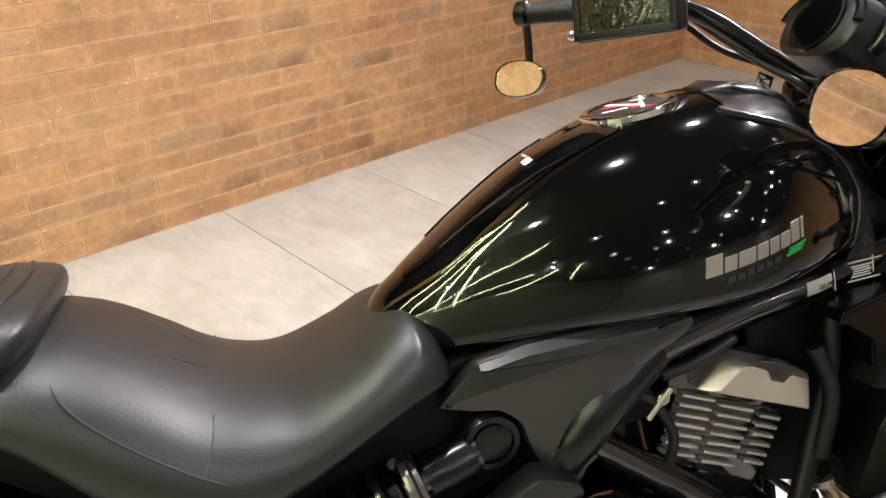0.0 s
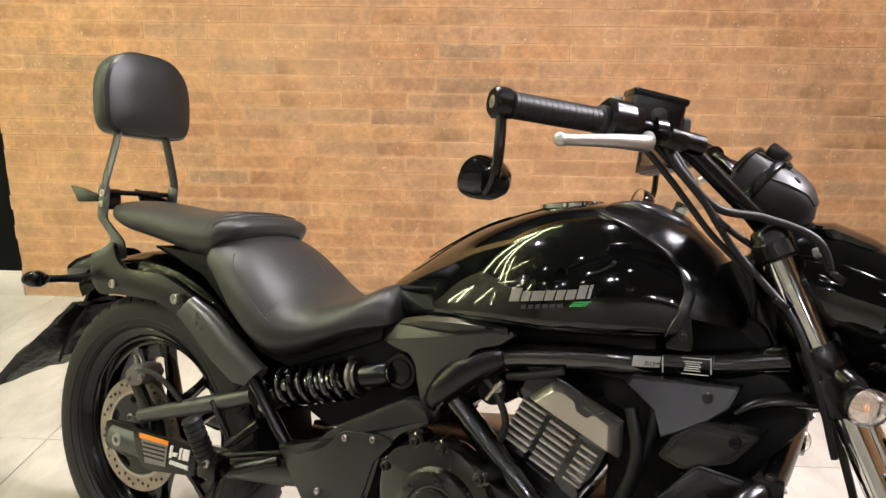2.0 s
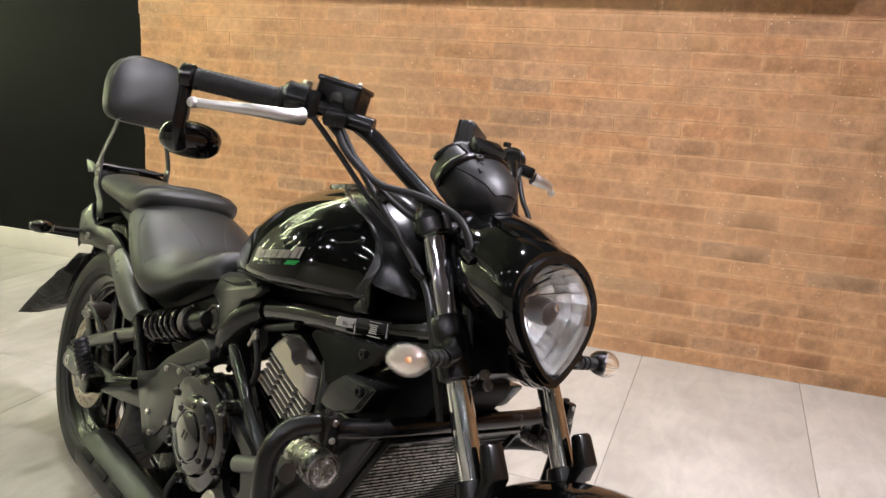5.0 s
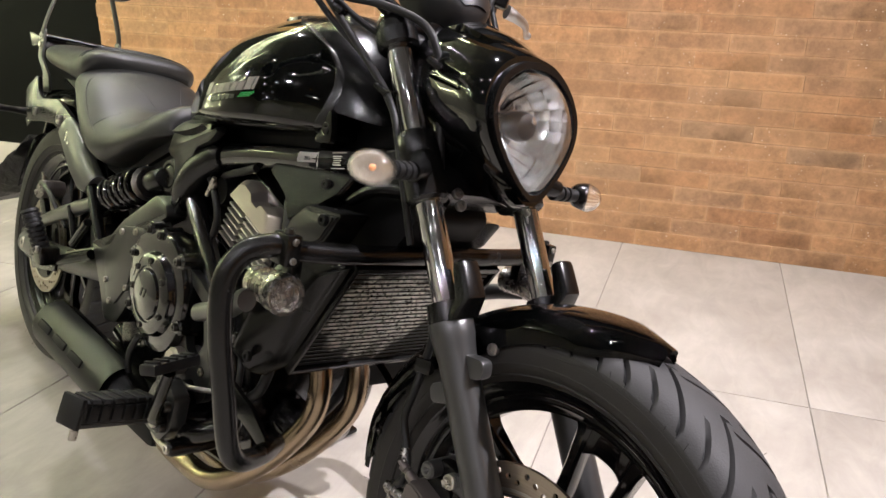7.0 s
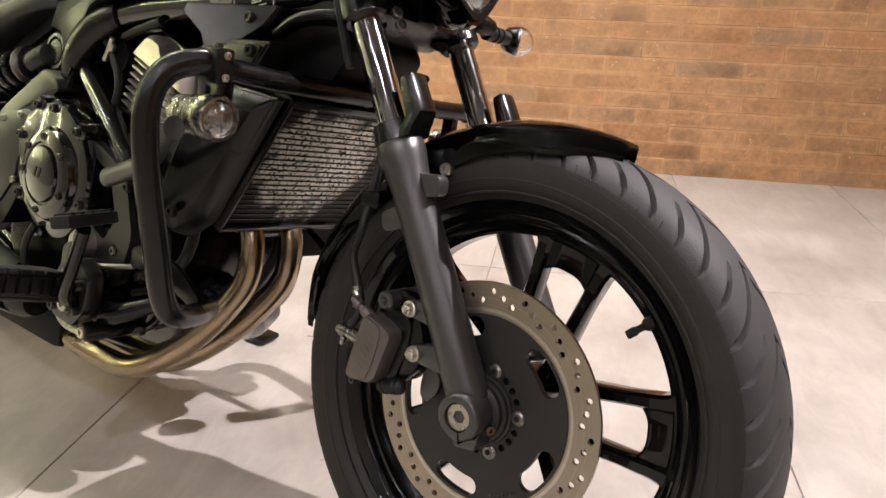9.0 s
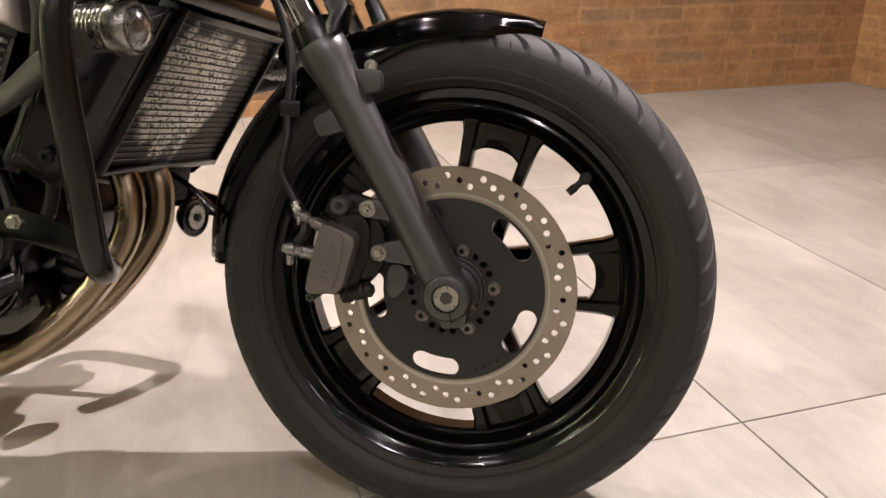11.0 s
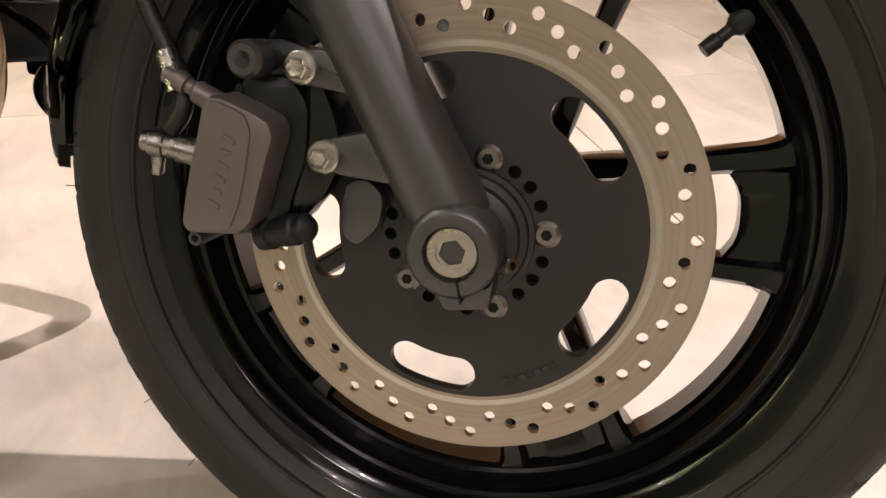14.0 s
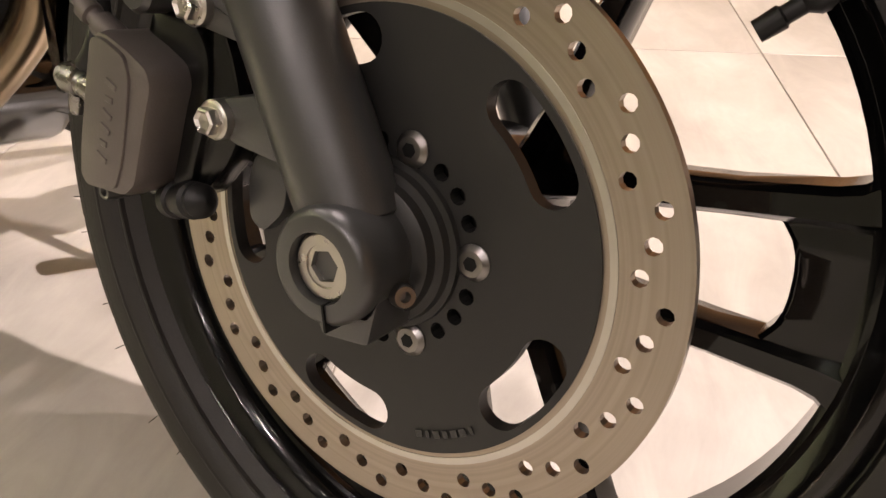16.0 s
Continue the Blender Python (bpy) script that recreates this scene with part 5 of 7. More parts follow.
for side in (-1, 1):
    f = lambda pts: [(x, y * side, z) for x, y, z in pts]
    up = rod("frame_tube", f([(0.735, 0.118, 0.598), (0.775, 0.120, 0.640), (0.815, 0.118, 0.676), (0.870, 0.112, 0.697), (0.96, 0.102, 0.713), (1.07, 0.090, 0.727), (1.16, 0.072, 0.742), (1.25, 0.048, 0.764)]), 0.0225, ENGINE, label="gloss black steel frame tube")
    sleeve = rod("tube_sleeve", f([(0.738, 0.126, 0.585), (0.760, 0.130, 0.622), (0.792, 0.128, 0.658), (0.832, 0.120, 0.686), (0.850, 0.117, 0.692)]), 0.0, SATIN, label="moulded black sleeve round the frame tube", radii=[0.022, 0.028, 0.030, 0.029, 0.025], n=20)
    rod("down_tube", f([(0.770, 0.122, 0.603), (0.830, 0.130, 0.560), (0.905, 0.138, 0.505), (0.975, 0.140, 0.440), (1.020, 0.135, 0.330), (1.00, 0.12, 0.250), (0.88, 0.11, 0.215), (0.70, 0.11, 0.225), (0.53, 0.11, 0.27)]), 0.019, ENGINE, label="black steel frame tube")
    rod("seat_rail", f([(0.335, 0.132, 0.545), (0.378, 0.136, 0.505), (0.440, 0.140, 0.445), (0.500, 0.135, 0.38)]), 0.0125, POWDER)
# swingarm
for side in (-1, 1):
    f = lambda pts: [(x, y * side, z) for x, y, z in pts]
    arm = rod("swingarm", f([(-0.030, 0.128, 0.318), (0.06, 0.128, 0.322), (0.22, 0.122, 0.338), (0.38, 0.112, 0.362), (0.50, 0.100, 0.385)]), 0.021, FORK, label="satin black swingarm", flat=1.35)
    rod("swingarm_brace", f([(0.045, 0.130, 0.382), (0.14, 0.132, 0.420), (0.25, 0.130, 0.462), (0.34, 0.124, 0.498)]), 0.0, FORK, arm, radii=[0.011, 0.013, 0.014, 0.012], flat=1.25)
    rod("swingarm_rod", f([(0.310, 0.145, 0.398), (0.388, 0.150, 0.464)]), 0.0095, POWDER, arm)
    rod("swingarm_rod", f([(0.255, 0.140, 0.470), (0.320, 0.145, 0.400)]), 0.007, POWDER, arm)
    rod("swingarm_rod", f([(0.300, 0.145, 0.372), (0.450, 0.145, 0.420)]), 0.0095, POWDER, arm)
    ax = slab(rounded([(-0.055, 0.348), (0.040, 0.362), (0.060, 0.300), (0.03, 0.285), (-0.05, 0.292)], 0.012), side * 0.120, side * 0.136, bevel=0.003)
    part("axle_plate", ax, SATIN, arm)
    bolt(arm, (0, side * 0.136, 0.321), 0.015, (0, side, 0), height=0.014)
sw = slab(rounded([(0.048, 0.362), (0.160, 0.368), (0.236, 0.366), (0.236, 0.312), (0.090, 0.282), (0.060, 0.320)], 0.006), -0.150, -0.143, bevel=0.0015)
chain = part("sticker_panel", sw, SATIN, bike)
part("sticker", slab([(0.075, 0.356), (0.155, 0.360), (0.155, 0.308), (0.095, 0.300)], -0.1515, -0.150), LABEL_GREY, chain, "grey sticker with a white mark on the swingarm")
part("sticker_stripe", slab([(0.072, 0.358), (0.157, 0.363), (0.158, 0.354), (0.075, 0.348)], -0.1530, -0.1512), ORANGE, chain, "orange warning stripe")
bm = bmesh.new()
for x0, x1, z0, z1 in ((0.163, 0.170, 0.330, 0.358), (0.171, 0.184, 0.336, 0.346), (0.190, 0.197, 0.334, 0.360), (0.200, 0.217, 0.336, 0.361), (0.165, 0.217, 0.318, 0.328)):
    slab([(x0, z0), (x1, z0 + 0.002), (x1 + 0.002, z1), (x0 + 0.002, z1 - 0.002)], -0.1522, -0.150, bm=bm)
part("sticker_mark", bm, LABEL_WHITE, chain, "white plain sticker mark")
bm = bmesh.new()
for k in range(4):
    slab([(0.085, 0.312 + 0.009 * k), (0.150, 0.318 + 0.009 * k), (0.150, 0.321 + 0.009 * k), (0.085, 0.315 + 0.009 * k)], -0.1522, -0.1512, bm=bm)
part("sticker_lines", bm, DULL, chain)

# rear brake caliper and its hose
cal = slab(rounded([(-0.022, 0.462), (0.000, 0.484), (0.030, 0.486), (0.044, 0.470), (0.030, 0.446), (0.010, 0.436), (-0.016, 0.434)], 0.006), -0.124, -0.072, bevel=0.006)
cal_ob = part("rear_caliper", cal, CALIPER, bike, "grey rear brake caliper")
for x, z in ((-0.008, 0.450), (0.016, 0.472), (0.030, 0.462)):
    bolt(cal_ob, (x, -0.124, z), 0.006)
part("caliper_arm", slab(rounded([(-0.014, 0.440), (0.016, 0.446), (0.060, 0.400), (0.070, 0.352), (0.050, 0.348), (0.024, 0.392)], 0.008), -0.118, -0.104, bevel=0.003), SATIN, cal_ob)
part("bleeder", lathe((0.004, -0.112, 0.482), (-0.3, -0.3, 1), [(0, 0.006), (0.012, 0.006), (0.013, 0.0035), (0.022, 0.0035), (0.022, 0)], 12), BOLT, cal_ob)
rod("brake_hose", [(0.045, -0.135, 0.482), (0.085, -0.140, 0.485), (0.130, -0.140, 0.470), (0.175, -0.135, 0.440), (0.22, -0.13, 0.415)], 0.0055, SOFT_RUBBER, cal_ob)

# shock absorber lying along the side
S0, S1 = V((0.400, -0.112, 0.528)), V((0.655, -0.118, 0.618))
SD = (S1 - S0).normalized()
shock = part("shock_absorber", lathe(S0, SD, [(0, 0.012), (0.02, 0.022), (0.17, 0.022), (0.175, 0.016), (0.235, 0.016), (0.26, 0.018)], 24), ENGINE, bike, "gloss black shock absorber lying along the frame")
u = SD.cross(V((0, 1, 0))).normalized()
w = SD.cross(u)
coil = [S0 + SD * (0.015 + 0.16 * i / 96) + 0.0335 * (math.cos(2 * math.pi * i / 16) * u + math.sin(2 * math.pi * i / 16) * w) for i in range(97)]
part("spring", tube(coil, 0.0062, 8, 1), ENGINE, shock, "gloss black coil spring")
part("preload_collar", lathe(S0 + SD * 0.178, SD, [(0, 0.026), (0, 0.034), (0.004, 0.0355), (0.008, 0.0355), (0.011, 0.030), (0.016, 0.030), (0.016, 0.02)], 14), GREY_BOLT, shock, "notched steel preload collar", 20)
part("shock_body", lathe(S0 + SD * 0.20, SD, [(0, 0.022), (0.05, 0.022), (0.055, 0.019)], 24), SATIN, shock)
pc = part("frame_plug", lathe((0.661, -0.105, 0.621), (0, -1, 0), [(0, 0.033), (0.012, 0.033), (0.017, 0.030), (0.017, 0.024), (0.013, 0.023), (0.013, 0.0)], 36), SATIN, bike, "round black frame plug")
part("plug_cap", lathe((0.661, -0.117, 0.621), (0, -1, 0), [(0, 0.021), (0.004, 0.020), (0.005, 0.012), (0.005, 0)], 30), SATIN, pc)
bolt(bike, (0.375, -0.122, 0.488), 0.013, mat=BOLT, height=0.010)
# rear linkage boot
part("shock_mount", lathe((0.375, -0.115, 0.49), (0.3, 0, 0.25), [(0, 0.018), (0.04, 0.022)], 16), SATIN, bike)

# ---- side covers ----
for side in (-1, 1):
    y = 0.128 * side
    up = [(0.606, 0.662), (0.648, 0.712), (0.70, 0.728), (0.76, 0.738), (0.835, 0.746), (0.868, 0.742), (0.880, 0.735), (0.855, 0.714), (0.815, 0.698), (0.792, 0.670), (0.775, 0.628), (0.752, 0.566), (0.735, 0.560), (0.712, 0.588), (0.697, 0.618), (0.692, 0.640), (0.672, 0.656), (0.645, 0.656)]
    bow = lambda x: side * (float(np.interp(x, (0.58, 0.70, 0.76, 0.81, 0.88), (0.098, 0.131, 0.148, 0.157, 0.159))) - 0.148)
    sc = slab(rounded(up, 0.008, 3), *sorted((side * 0.128, side * 0.148)), bevel=0.008)
    for v in sc.verts:
        v.co.y += bow(v.co.x)
    cover = part("upper_side_cover", sc, COVER, bike, "matte grey side cover below the tank")
    ridge = [[V((x, y + side * d, z)) for d, z in ((0.016, z0), (0.026, z0 + 0.006), (0.026, z1 - 0.008), (0.016, z1))] + [V((x, y, z1)), V((x, y, z0))] for x, z0, z1 in ((0.652, 0.700, 0.712), (0.70, 0.704, 0.728), (0.76, 0.712, 0.739), (0.83, 0.730, 0.747), (0.868, 0.738, 0.743))]
    ridge = [[V((q.x, q.y + bow(q.x), q.z)) for q in ring] for ring in ridge]
    part("cover_ridge", loft(ridge), COVER, cover, angle=20)
    tri = slab(rounded([(0.722, 0.612), (0.770, 0.600), (0.752, 0.582), (0.738, 0.586)], 0.004), y + side * 0.0160, y + side * 0.0215, bevel=0.002)
    for v in tri.verts:
        v.co.y += bow(v.co.x)
    part("cover_vent", tri, GLOSS, cover)
    low = [(0.440, 0.440), (0.462, 0.446), (0.493, 0.442), (0.578, 0.516), (0.700, 0.592), (0.742, 0.578), (0.752, 0.560), (0.70, 0.530), (0.668, 0.490), (0.655, 0.430), (0.640, 0.36), (0.600, 0.31), (0.545, 0.30), (0.505, 0.36)]
    lc = slab(rounded(low, 0.010, 3), side * 0.118, side * 0.160, bevel=0.008)
    lower = part("lower_side_cover", lc, COVER, bike, "matte black sprocket side cover")
    pl = slab(rounded([(0.520, 0.430), (0.585, 0.505), (0.668, 0.520), (0.690, 0.512), (0.655, 0.470), (0.640, 0.400), (0.590, 0.345), (0.555, 0.345)], 0.010, 3), side * 0.158, side * 0.164, bevel=0.002)
    part("cover_panel", pl, COVER, lower)
    for x, z in ((0.594, 0.495), (0.651, 0.508), (0.548, 0.385), (0.575, 0.350), (0.640, 0.395)):
        bolt(lower, (x, side * 0.164, z), 0.0065, (0, side, 0))

# filler blocks, added to keep the gaps below the seats dark
part("side_filler", slab(rounded([(0.40, 0.600), (0.52, 0.655), (0.63, 0.705), (0.72, 0.715), (0.74, 0.60), (0.66, 0.55), (0.50, 0.47), (0.42, 0.50)], 0.02), -0.085, 0.085, bevel=0.006), DULL, bike)
part("under_seat_filler", slab(rounded([(0.0, 0.74), (0.20, 0.745), (0.36, 0.61), (0.60, 0.70), (0.60, 0.66), (0.40, 0.565), (0.32, 0.575), (0.15, 0.70)], 0.01), -0.095, 0.095, bevel=0.004), DULL, bike)
# ---- engine ----
part("crankcase", slab(rounded([(0.56, 0.45), (0.66, 0.50), (0.85, 0.54), (1.02, 0.47), (1.06, 0.34), (1.00, 0.22), (0.72, 0.19), (0.58, 0.26)], 0.03, 4), -0.135, 0.135, bevel=0.012), POWDER, bike, "black engine crankcase")
clutch = part("clutch_cover", slab(rounded([(0.680, 0.480), (0.700, 0.515), (0.760, 0.545), (0.815, 0.545), (0.865, 0.515), (0.900, 0.455), (0.890, 0.385), (0.850, 0.335), (0.780, 0.325), (0.715, 0.360), (0.682, 0.420)], 0.03, 4), -0.185, -0.130, bevel=0.016), ENGINE, bike, "gloss black clutch cover with round lid")
for x, z in ((0.693, 0.480), (0.742, 0.535), (0.791, 0.535), (0.862, 0.507), (0.885, 0.400), (0.70, 0.385), (0.76, 0.335)):
    lug = lathe((x, -0.150, z), (0, -1, 0), [(0, 0.017), (0.030, 0.0145), (0.034, 0.011), (0.034, 0)], 18)
    part("lug", lug, ENGINE, clutch)
    bolt(clutch, (x, -0.184, z), 0.0072, mat=DARK_BOLT, height=0.006)
lid = part("clutch_lid", lathe((0.797, -0.175, 0.432), (0, -1, 0), [(0, 0.078), (0.012, 0.075), (0.021, 0.070), (0.025, 0.060), (0.026, 0.050), (0.023, 0.048), (0.023, 0.045), (0.028, 0.043), (0.031, 0.036), (0.032, 0)], 64), ENGINE, clutch, "round gloss black lid")
for a in (90, 35, -25, -100, 180, 140):
    bolt(lid, (0.797 + 0.059 * math.cos(radians(a)), -0.198, 0.432 + 0.059 * math.sin(radians(a))), 0.0062, mat=DARK_BOLT)
bm = bmesh.new()
for k in range(2):
    slab([(0.786 + 0.012 * k, 0.428), (0.791 + 0.012 * k, 0.427), (0.796 + 0.012 * k, 0.442), (0.791 + 0.012 * k, 0.443)], -0.2076, -0.2060, bm=bm)
part("lid_mark", bm, SATIN, lid)
oil = part("oil_filler", lathe((0.886, -0.135, 0.340), (0, -1, 0), [(0, 0.024), (0.046, 0.024), (0.050, 0.020), (0.052, 0.0195), (0.052, 0)], 26), SILVER, clutch, "round silver oil plug with a slot")
# slot drawn as a dark bar on the plug, shade as colour
part("slot", rbox((0.003, 0.002, 0.022), 0.0006, pose(0.886, -0.1872, 0.340, 0, 12, 0)), DULL, oil)
mount = part("engine_mount", slab(rounded([(0.858, 0.503), (0.905, 0.490), (0.969, 0.463), (0.996, 0.375), (0.975, 0.30), (0.92, 0.27), (0.870, 0.31), (0.849, 0.383), (0.844, 0.44)], 0.012, 4), -0.166, -0.150, [rounded([(0.886, 0.475), (0.930, 0.455), (0.952, 0.392), (0.926, 0.354), (0.897, 0.366), (0.880, 0.41)], 0.008, 3)]), COVER, bike, "matte grey engine mounting plate with an open middle", 30)
bolt(mount, (0.975, -0.166, 0.445), 0.008, mat=DARK_BOLT)
bolt(mount, (0.945, -0.166, 0.305), 0.008, mat=DARK_BOLT)
# cylinder block with fins, and the pale cover on the head
TILT_E = Matrix.Translation((0.945, 0, 0.575)) @ Matrix.Rotation(radians(20.5), 4, "Y")
block = part("cylinder_block", rbox((0.155, 0.22, 0.135), 0.008, TILT_E @ pose(0.002, 0, -0.03)), ENGINE, bike, "black cylinder block with bright fin edges")
for side in (-1, 1):
    for col in range(3):
        for row in range(8 - 2 * (col == 2)):
            w = (0.046, 0.048, 0.030)[col]
            x = (-0.050, 0.006, 0.056)[col]
            part("fin", rbox((w, 0.016, 0.0042), 0.0010, TILT_E @ pose(x, side * 0.1115, 0.032 - 0.0118 * row - 0.004 * col), seg=1), FINS if row < 7 else ENGINE, block)
    outline = rounded([(0.900, 0.638), (0.934, 0.668), (0.953, 0.669), (0.979, 0.658), (0.985, 0.641), (1.007, 0.633), (1.020, 0.643), (1.049, 0.630), (1.054, 0.582)], 0.004, 3)
    hc = loft([[V((0.985 + (p[0] - 0.985) * k, side * y, 0.636 + (p[1] - 0.636) * k)) for p in outline] for k, y in ((1.0, 0.106), (1.0, 0.124), (0.985, 0.127), (0.80, 0.141), (0.77, 0.142))])
    bmesh.ops.recalc_face_normals(hc, faces=hc.faces)
    part("cylinder_head_cover", hc, SILVER, bike, "champagne silver cylinder head cover", 28)
part("cylinder_head", rbox((0.17, 0.22, 0.07), 0.01, TILT_E @ pose(-0.005, 0, 0.06)), ENGINE, bike)
for pts, r, mat in (([(0.80, -0.125, 0.655), (0.84, -0.13, 0.640), (0.87, -0.13, 0.59), (0.86, -0.13, 0.54)], 0.006, SOFT_RUBBER), ([(0.86, -0.12, 0.66), (0.90, -0.125, 0.672), (0.95, -0.12, 0.69)], 0.007, SOFT_RUBBER),
                    ([(0.835, -0.135, 0.62), (0.86, -0.14, 0.655)], 0.004, BOLT), ([(0.79, -0.12, 0.59), (0.83, -0.12, 0.575), (0.85, -0.11, 0.54)], 0.005, SOFT_RUBBER), ([(1.06, -0.12, 0.66), (1.08, -0.13, 0.60), (1.07, -0.13, 0.52)], 0.010, SOFT_RUBBER),
                    ([(1.10, -0.10, 0.70), (1.09, -0.11, 0.62), (1.06, -0.12, 0.50), (1.03, -0.13, 0.42)], 0.012, SOFT_RUBBER), ([(0.77, -0.19, 0.345), (0.755, -0.195, 0.31), (0.75, -0.19, 0.27), (0.77, -0.18, 0.25)], 0.006, SOFT_RUBBER)):
    rod("hose", pts, r, mat)
part("throttle_body", lathe((0.83, -0.11, 0.63), (0, 1, 0), [(0, 0.012), (0.0, 0.026), (0.03, 0.03), (0.22, 0.03), (0.22, 0)], 20), DULL, bike)
bolt(bike, (0.852, -0.135, 0.642), 0.008)
part("airbox", rbox((0.30, 0.20, 0.09), 0.02, pose(0.93, 0, 0.735)), DULL, bike)
# filler blocks, added to keep the see-through gaps under the tank dark
part("intake_filler", slab(rounded([(0.975, 0.615), (0.970, 0.700), (1.060, 0.710), (1.050, 0.610)], 0.012), -0.055, 0.055, bevel=0.006), DULL, bike)
part("tank_filler", slab(rounded([(1.00, 0.742), (1.245, 0.750), (1.215, 0.805), (1.165, 0.825), (1.08, 0.805), (1.00, 0.775)], 0.012), -0.050, 0.050, bevel=0.006), DULL, bike)

# ---- radiator with shrouds ----
RAD = Matrix.Translation((1.205, 0.0, 0.523)) @ Matrix.Rotation(radians(30), 4, "Y")
radiator = part("radiator", rbox((0.024, 0.285, 0.21), 0.003, RAD @ pose(-0.006, 0, 0)), DULL, bike, "black radiator dusted pale on its fins")
part("radiator_core", rbox((0.003, 0.280, 0.205), 0.0005, RAD @ pose(0.0075, 0, 0)), CORE, radiator, "radiator fins dusted pale")
for k in range(22):
    part("radiator_tube", rbox((0.0030, 0.276, 0.0021), 0.0006, RAD @ pose(0.0095, 0, -0.092 + 0.0088 * k), seg=1), POWDER, radiator)
for y in (-0.1445, 0.1445):
    part("radiator_side", rbox((0.034, 0.006, 0.222), 0.002, RAD @ pose(0, y, 0)), SATIN, radiator)
for z in (-0.106, 0.106):
    part("radiator_tank", rbox((0.034, 0.292, 0.010), 0.003, RAD @ pose(0, 0, z)), MATTE, radiator)
for side in (-1, 1):
    s = side
    panel = loft([[V((x, s * y, z)) for x, y, z in ring] for ring in (
        [(1.268, 0.150, 0.612), (1.160, 0.146, 0.432), (1.120, 0.155, 0.400), (1.075, 0.165, 0.425), (1.120, 0.160, 0.560), (1.165, 0.155, 0.625)],
        [(1.262, 0.162, 0.610), (1.158, 0.160, 0.440), (1.122, 0.190, 0.412), (1.085, 0.200, 0.435), (1.125, 0.190, 0.560), (1.170, 0.170, 0.618)],
        [(1.225, 0.172, 0.590), (1.150, 0.180, 0.455), (1.125, 0.202, 0.428), (1.100, 0.206, 0.445), (1.135, 0.196, 0.550), (1.175, 0.178, 0.600)])])
    bmesh.ops.bevel(panel, geom=list(panel.edges), offset=0.003, segments=2, affect="EDGES")
    sh = part("radiator_shroud", panel, SATIN, bike, "satin black radiator side panel", 25)
    bolt(sh, (1.136, s * 0.203, 0.443), 0.0085, (0, s, 0), mat=DULL)
    face = [(1.115, 0.615), (1.132, 0.648), (1.164, 0.674), (1.243, 0.677), (1.213, 0.632), (1.150, 0.606)]
    mid = V((1.178, 0.642))
    grow = lambda k, y: [V((mid.x + (x - mid.x) * k, s * y, mid.y + (z - mid.y) * k)) for x, z in face]
    upper = loft([grow(1.10, 0.118), grow(1.06, 0.155), grow(0.97, 0.168)])
    bmesh.ops.bevel(upper, geom=list(upper.edges), offset=0.003, segments=2, affect="EDGES")
    us = part("shroud_cap", upper, MATTE, sh, "grey-black shroud cap", 25)
    part("cap_panel", slab(rounded([(mid.x + (x - mid.x) * 0.82, mid.y + (z - mid.y) * 0.82) for x, z in face], 0.006, 3), s * 0.166, s * 0.1705, bevel=0.0012), MATTE, sh)
    bolt(sh, (1.213, s * 0.1705, 0.663), 0.0085, (0, s, 0), mat=DULL)
    brim = [(1.055, 0.166, 0.704), (1.062, 0.164, 0.716), (1.205, 0.122, 0.727), (1.196, 0.140, 0.696), (1.165, 0.160, 0.668), (1.112, 0.160, 0.638), (1.102, 0.164, 0.678)]
    hub = V((1.135, 0.150, 0.690))
    shelf = lambda k, d: [V((hub.x + (x - hub.x) * k, s * (hub.y + (y - hub.y) * k - d), hub.z + (z - hub.z) * k)) for x, y, z in brim]
    wing = loft([shelf(0.9, 0.045), shelf(1.0, 0.030), shelf(1.0, 0.004), shelf(0.95, 0.0)])
    bmesh.ops.bevel(wing, geom=list(wing.edges), offset=0.0018, segments=2, affect="EDGES")
    ws = part("shroud_wing", wing, POWDER, sh, "dark air scoop panel", 20)
    bolt(sh, (1.166, s * 0.140, 0.706), 0.0075, (0, s, 0), mat=DARK_BOLT)
    rod("shroud_arm", [(1.20, s * 0.12, 0.690), (1.24, s * 0.11, 0.715), (1.30, s * 0.08, 0.722), (1.33, s * 0.06, 0.715)], 0.0, SATIN, sh, radii=[0.012, 0.016, 0.018, 0.012], flat=0.6)
# filler block, added to darken the open gap behind the shrouds
part("front_filler", slab(rounded([(0.99, 0.700), (1.10, 0.745), (1.25, 0.745), (1.295, 0.690), (1.262, 0.640), (1.235, 0.605), (1.130, 0.440), (1.03, 0.46), (1.02, 0.60)], 0.015, 3), -0.075, 0.075, bevel=0.008), DULL, bike)
horn = part("horn", lathe((1.142, 0.094, 0.345), (1, -0.2, -0.05), [(0, 0.0), (0, 0.020), (0.008, 0.026), (0.016, 0.030), (0.021, 0.030), (0.022, 0.027), (0.019, 0.0255), (0.019, 0.021), (0.022, 0.0195), (0.022, 0.012), (0.020, 0.011), (0.020, 0)], 32), POWDER, bike, "round black horn with a steel disc")
part("horn_disc", lathe((1.1615, 0.090, 0.344), (1, -0.2, -0.05), [(0, 0.0185), (0.0028, 0.018), (0.0030, 0.009), (0.0018, 0.0085), (0.0018, 0)], 28), FOG_STEEL, horn)
part("horn_nut", lathe((1.1625, 0.0898, 0.344), (1, -0.2, -0.05), [(0, 0.006), (0.006, 0.006), (0.007, 0.004), (0.007, 0)], 6), DARK_BOLT, horn, angle=15)
rod_pts = [(1.140, 0.050, 0.412), (1.175, 0.050, 0.392), (1.230, 0.050, 0.345)]
part("horn_stay", tube(rod_pts, 0.0075, 10, 4, flat=0.5), POWDER, bike)
part("regulator", rbox((0.034, 0.100, 0.055), 0.006, pose(1.118, 0.075, 0.395, 0, 10, 0)), DULL, bike)

